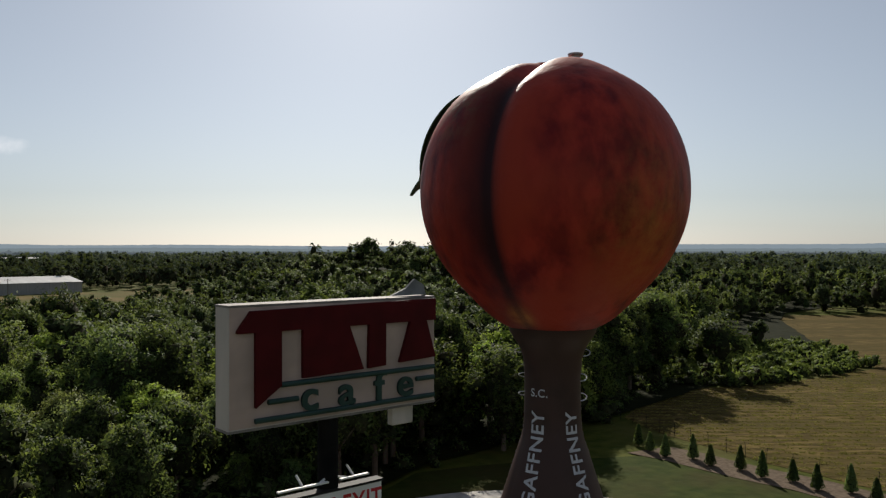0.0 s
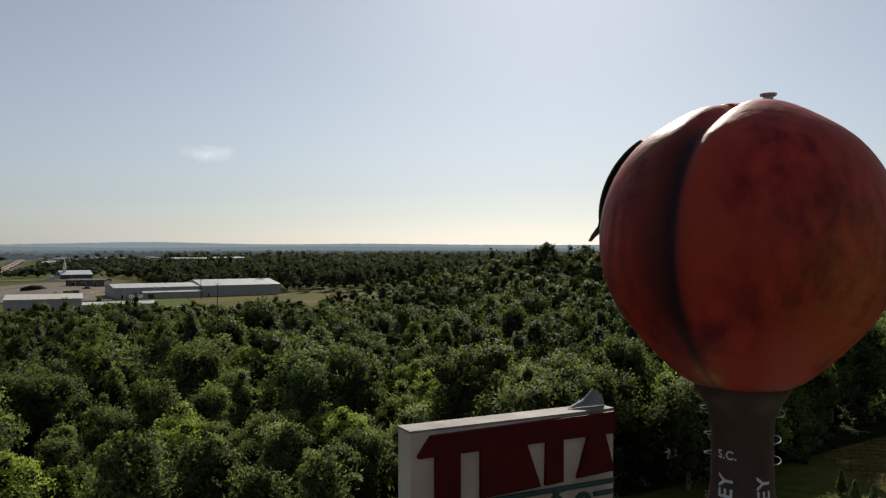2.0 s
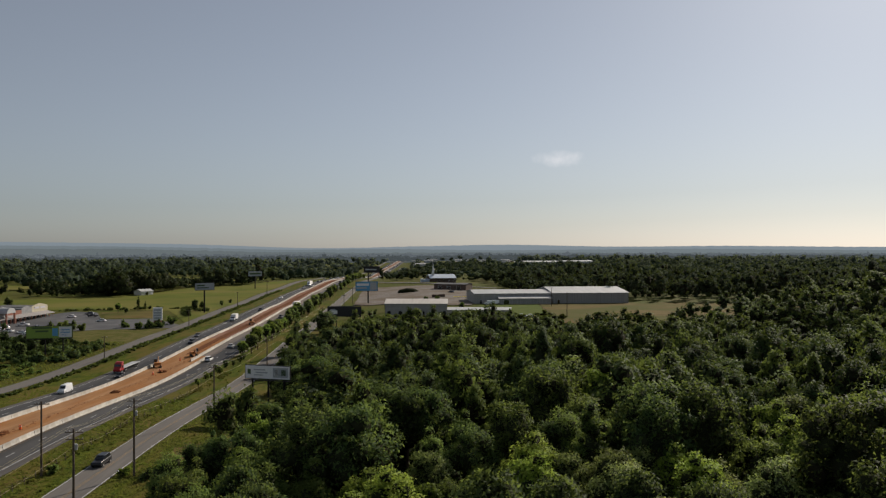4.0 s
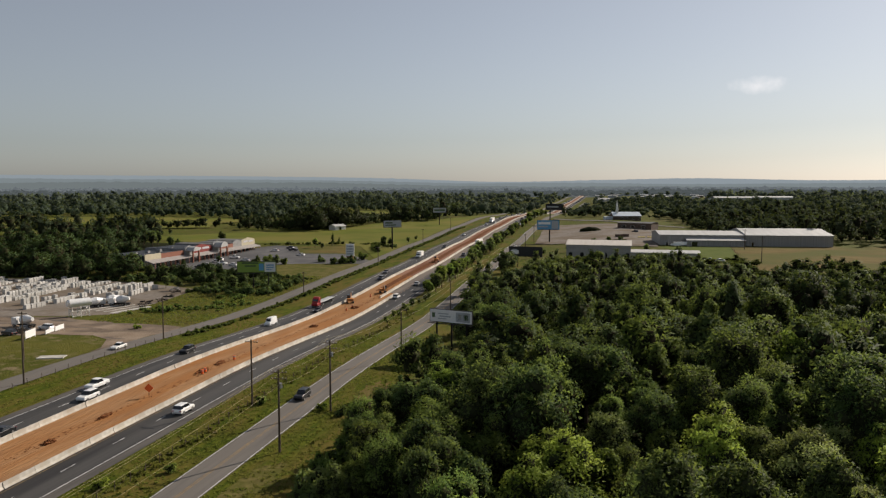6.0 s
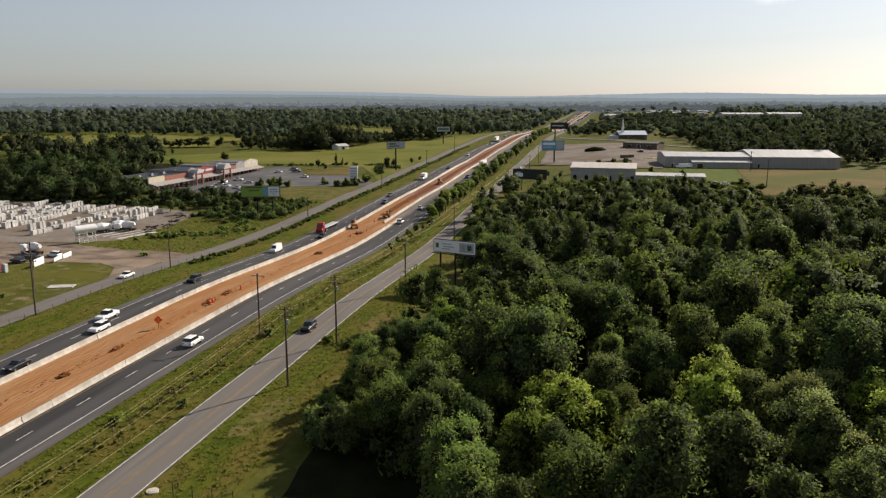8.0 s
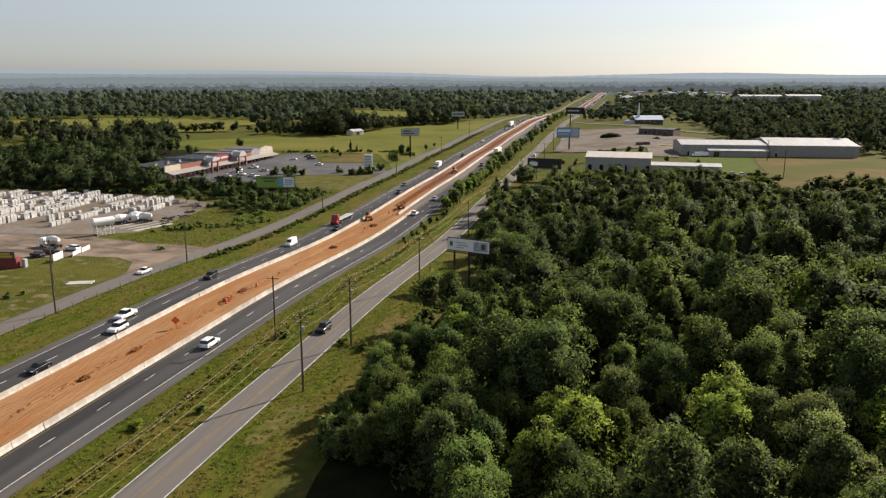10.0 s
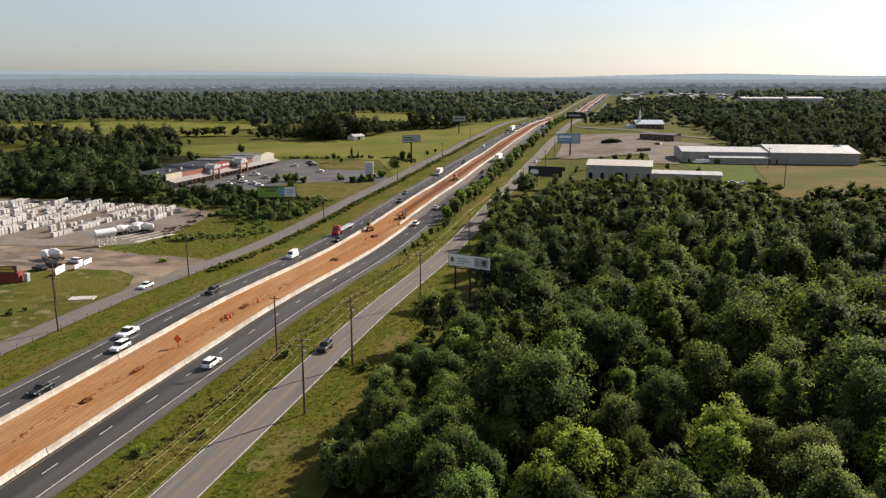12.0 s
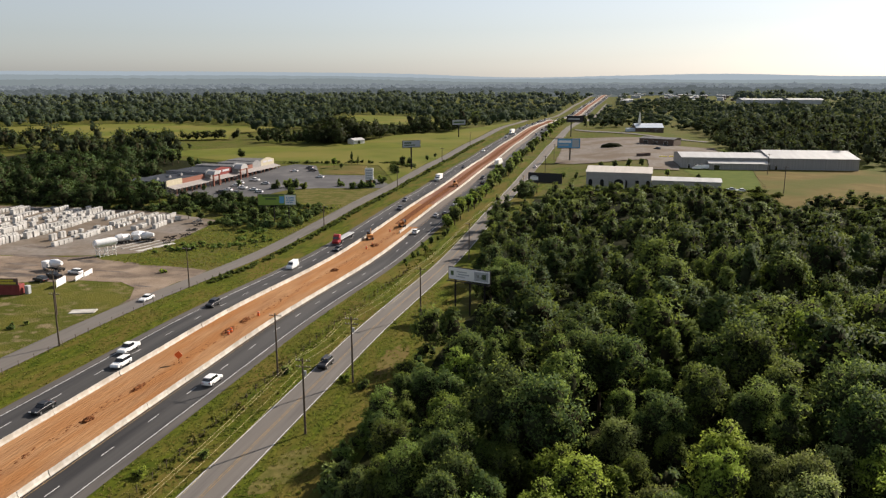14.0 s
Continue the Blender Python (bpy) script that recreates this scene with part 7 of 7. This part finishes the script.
def mixer(x, y, turn):
    t = thing("mixer_truck", pose(x, y, land(x, y) + 0.06, 0, 0, turn), "white concrete mixer truck parked in the yard", "truck", "mixer trucks")
    bm = bmesh.new()
    rod(bm, (0, -3.6, 2.6), (0, -1.4, 2.4), 0.6, 1.35, 14)
    rod(bm, (0, -1.4, 2.4), (0, 0.4, 2.2), 1.35, 1.25, 14)
    rod(bm, (0, 0.4, 2.2), (0, 1.2, 2.1), 1.25, 0.6, 14)
    part("drum", bm, CARPAINT["white"], t, "white mixing drum")
    bm = bmesh.new()
    box(bm, -1.2, 1.2, 1.7, 3.7, 0.7, 2.8, 0.12)
    cab = part("cab", bm, CARPAINT["white"], t)
    bm = bmesh.new()
    box(bm, -1.0, 1.0, 3.68, 3.74, 1.8, 2.6)
    part("windscreen", bm, M_GLASS, cab)
    bm = bmesh.new()
    box(bm, -0.9, 0.9, -3.8, 2.0, 0.7, 1.0)
    part("chassis", bm, M_DARKMETAL, t)
    for yy in (2.7, -1.6, -2.8):
        for s in (-1, 1):
            wq = share("wheel", TRUCKWHEEL[0], t, Matrix.Translation((s * 1.05, yy, 0.5)))
            share("rim", TRUCKWHEEL[1], wq, Matrix())


mixer(-176, 243, 150)
mixer(-174, 250, 140)
mixer(-170, 250, 100)
# mixer shape used in place of a bucket truck on the dirt lot
mixer(-167.5, 199.5, 80)
kiosk = thing("container", pose(-158.5, 171, land(-158.5, 171), 0, 0, 12), "dark red sales container with a yellow board", "container")
bm = bmesh.new()
box(bm, -4, 4, -1.3, 1.3, 0.05, 2.7, 0.03)
part("body", bm, M_SHOPRED, kiosk)
bm = bmesh.new()
box(bm, -3.8, 3.8, -1.38, -1.31, 2.72, 4.6)
board = part("board", bm, M_BROWNWALL, kiosk)
for half, z0, z1 in ((3.2, 3.0, 3.6), (2.6, 3.8, 4.3)):
    bm = bmesh.new()
    box(bm, -half, half, -1.42, -1.385, z0, z1)
    part("printed_bar", bm, M_ADYELLOW, board, "yellow bar of unreadable lettering")
bm = bmesh.new()
box(bm, -0.6, 0.6, -0.6, 0.6, 0, 2.3, 0.08)
ob = part("portable_toilet", bm, M_ADGREY)
ob.matrix_basis = pose(-153.5, 172.5, land(-153.5, 172.5))
tagged(ob, "pale grey portable toilet beside the container", "portable toilet")
for x0, y0, x1, y1, hh in ((-150.2, 179.3, -151.4, 184.6, 2.0), (-150.8, 187.8, -151.9, 192.6, 1.1), (-152.0, 193.2, -153.0, 198.1, 1.3)):
    L = math.hypot(x1 - x0, y1 - y0)
    bm = bmesh.new()
    box(bm, 0, L, -0.04, 0.04, 0.35, 0.35 + hh)
    for u in (0.05, L / 2, L - 0.05):
        rod(bm, (u, 0.08, -0.2), (u, 0.08, 0.4 + hh), 0.05, n=6)
    ob = part("banner", bm, M_ADWHITE)
    ob.matrix_basis = pose(x0, y0, land(x0, y0), 0, 0, math.degrees(math.atan2(y1 - y0, x1 - x0)))
    tagged(ob, "white banner board on short posts by the dirt lot", "banner", "banners by the yard")
bm = bmesh.new()
box(bm, -3, 3, -1.6, 1.6, 0, 0.25, 0.05)
ob = part("concrete_slab", bm, M_CONCRETE)
ob.matrix_basis = pose(-127.5, 160.5, land(-127.5, 160.5), 0, 0, 20)
tagged(ob, "low pale concrete slab in the grass", "slab")

# ---- road works in the median ----
M_MACHINE = mat("machine_paint", (0.42, 0.16, 0.035), (0.5, 0.21, 0.05), 1.5, 0.6, bump=0.03, c3=(0.3, 0.13, 0.05), scale3=0.8)
M_ORANGE = mat("safety_orange", (0.75, 0.13, 0.03), (0.82, 0.17, 0.04), 2, 0.6, bump=0)
rs = thing("road_sign", pose(-85.2, 133.9, 0.08, 0, 0, 14), "orange diamond road works sign on a post in clay", "road sign")
bm = bmesh.new()
box(bm, -0.62, 0.62, -0.02, 0.02, -0.62, 0.62, 0, Matrix.Translation((0, -0.06, 1.75)) @ Matrix.Rotation(radians(45), 4, "Y"))
part("plate", bm, M_ORANGE, rs)
bm = bmesh.new()
rod(bm, (0, 0, -0.2), (0, 0, 1.9), 0.05, n=6)
part("post", bm, M_DARKMETAL, rs)
rg = random.Random(77)
for y0, n, wid in ((106.6, 14, 0.7), (120.6, 20, 0.6), (154.8, 26, 0.8), (163, 20, 0.7), (222, 18, 1.2), (262, 20, 1.4)):
    bm = bmesh.new()
    bmesh.ops.create_icosphere(bm, subdivisions=4, radius=1)
    for v in bm.verts:
        c = v.co.copy()
        k = 1 + 0.55 * noise.noise(c * 2.3 + Vector((y0, 0, 0))) + 0.35 * noise.noise(c * 6 + Vector((0, y0, 0)))
        v.co = Vector((c.x * wid * 0.9 * k, c.y * (0.09 * n) * k, max(c.z, -0.05) * 0.55 * k))
    ob = part("clay_mound", bm, M_RUT)
    ob.matrix_basis = Matrix.Translation((-85.5, y0, land(-85.5, y0) + 0.08))
    tagged(ob, "dark mound of churned clay soil in the median", "clay mound", "clay mounds in the median")
bm = bmesh.new()
for i in range(620):
    y = rg.uniform(60, 420)
    x = -85.7 + 0.9 * math.sin(y * 0.05) + rg.gauss(0, 0.5)
    s = rg.uniform(0.05, 0.17)
    z = land(x, y) + 0.09
    vs = [bm.verts.new((x + s * a, y + s * b * 2.2, z + c * s)) for a, b, c in ((-1, -1, 0), (1, -0.8, 0), (0.9, 1, 0), (-0.8, 0.9, 0), (0, 0, 0.7))]
    for k in range(4):
        bm.faces.new((vs[k], vs[(k + 1) % 4], vs[4]))
tagged(part("clay_clods", bm, M_RUT), "line of dark clods along the dug-up median", "clods", kind="stuff")


def digger(x, y, turn, label):
    t = thing("excavator", pose(x, y, land(x, y) + 0.09, 0, 0, turn), label, "excavator", "road works machines")
    for s in (-1, 1):
        bm = bmesh.new()
        box(bm, s * 1.1 - 0.28, s * 1.1 + 0.28, -1.7, 1.7, 0, 0.75, 0.2)
        part("track", bm, M_TYRE, t)
    bm = bmesh.new()
    box(bm, -1.2, 1.2, -1.7, 0.9, 0.85, 1.75, 0.12)
    part("body", bm, M_MACHINE, t)
    bm = bmesh.new()
    box(bm, -1.15, -0.1, -0.2, 1.3, 1.755, 2.9, 0.1)
    part("cab", bm, M_GLASS, t)
    bm = bmesh.new()
    rod(bm, (0.4, 0.9, 1.5), (0.4, 3.2, 3.2), 0.22, 0.18, 6)
    rod(bm, (0.4, 3.2, 3.2), (0.4, 4.6, 1.4), 0.18, 0.14, 6)
    part("boom", bm, M_MACHINE, t)
    bm = bmesh.new()
    box(bm, 0.0, 0.8, 4.2, 5.0, 0.5, 1.3, 0.1)
    part("bucket", bm, M_DARKMETAL, t)


digger(-90.5, 272, 20, "orange excavator working in the clay median")
digger(-84.8, 296, -150, "orange excavator standing in the clay median")
digger(-86, 402, 10, "orange excavator working in the clay median")


def traffic_barrel(x, y):
    t = thing("traffic_barrel", pose(x, y, land(x, y) + 0.085, 0, 0, 0), "orange road works barrel with pale stripes on clay", "traffic barrel", "road works barrels")
    bm = bmesh.new()
    rod(bm, (0, 0, 0.06), (0, 0, 1.0), 0.29, 0.22, 12)
    part("drum", bm, M_ORANGE, t)
    bm = bmesh.new()
    rod(bm, (0, 0, 0), (0, 0, 0.06), 0.4, 0.38, 12)
    part("rubber_base", bm, M_TYRE, t)
    for z in (0.38, 0.68):
        bm = bmesh.new()
        rod(bm, (0, 0, z), (0, 0, z + 0.14), 0.292 - 0.07 * z, 0.282 - 0.07 * z, 12)
        part("stripe", bm, M_LETTER, t, "pale reflective stripe")


for x, y in ((-84.2, 152.5), (-84.4, 154.2), (-84.3, 167.6), (-86.6, 256), (-86.4, 262), (-87, 286)):
    traffic_barrel(x, y)
bm = bmesh.new()
rod(bm, (0, 0, -0.1), (0, 0, 0.16), 0.75, 0.7, 20)
rod(bm, (0, 0, 0.16), (0, 0, 0.2), 0.45, 0.45, 16)
ob = part("manhole_cover", bm, M_BARRIER)
ob.matrix_basis = pose(-50.0, 75.2, land(-50.0, 75.2) + 0.04)
tagged(ob, "round pale concrete manhole in the verge", "manhole")
fence("fence", [(-46.5, 73.8), (-34, 73.2), (-22, 72.6)], 2.4, 2.2, "black iron fence with upright posts below the woods", rails=(0.1, 0.35, 0.6, 0.85, 1.1), post=M_DARKMETAL, r=0.05)

# ---- far town ----
M_FARWALL = mat("far_pale_wall", (0.32, 0.33, 0.34), (0.42, 0.43, 0.44), 0.02, 0.8, bump=0)
M_FARROOF = mat("far_roof", (0.3, 0.29, 0.28), (0.5, 0.5, 0.5), 0.01, 0.8, bump=0)


def far_building(x, y, w, d, h, turn, wall, label):
    t = thing("distant_building", pose(x, y, land(x, y), 0, 0, turn), label, "building", "buildings of the far town")
    bm = bmesh.new()
    box(bm, -w / 2, w / 2, -d / 2, d / 2, -12, h)
    part("wall", bm, wall, t)
    bm = bmesh.new()
    gable(bm, -w / 2, w / 2, -d / 2, d / 2, 0, h + 0.003, d * 0.06)
    part("roof", bm, M_ROOFWHITE if wall is M_FARWALL else M_FARROOF, t)


far_building(240, 1570, 76, 36, 7, 9, M_FARWALL, "very long pale industrial hall in the distance")
far_building(312, 1560, 62, 36, 8, 9, M_FARWALL, "very long pale industrial hall in the distance")
rg = random.Random(91)
for k in range(34):
    a = rg.uniform(-0.6, 7.6)
    dist = rg.uniform(1640, 2120)
    far_building(math.sin(radians(a)) * dist, math.cos(radians(a)) * dist, rg.uniform(8, 24), rg.uniform(8, 16), rg.uniform(3, 6), rg.uniform(-20, 20), rg.choice((M_FARWALL, M_FARWALL, M_BROWNWALL)), "small distant town building beyond the woods")
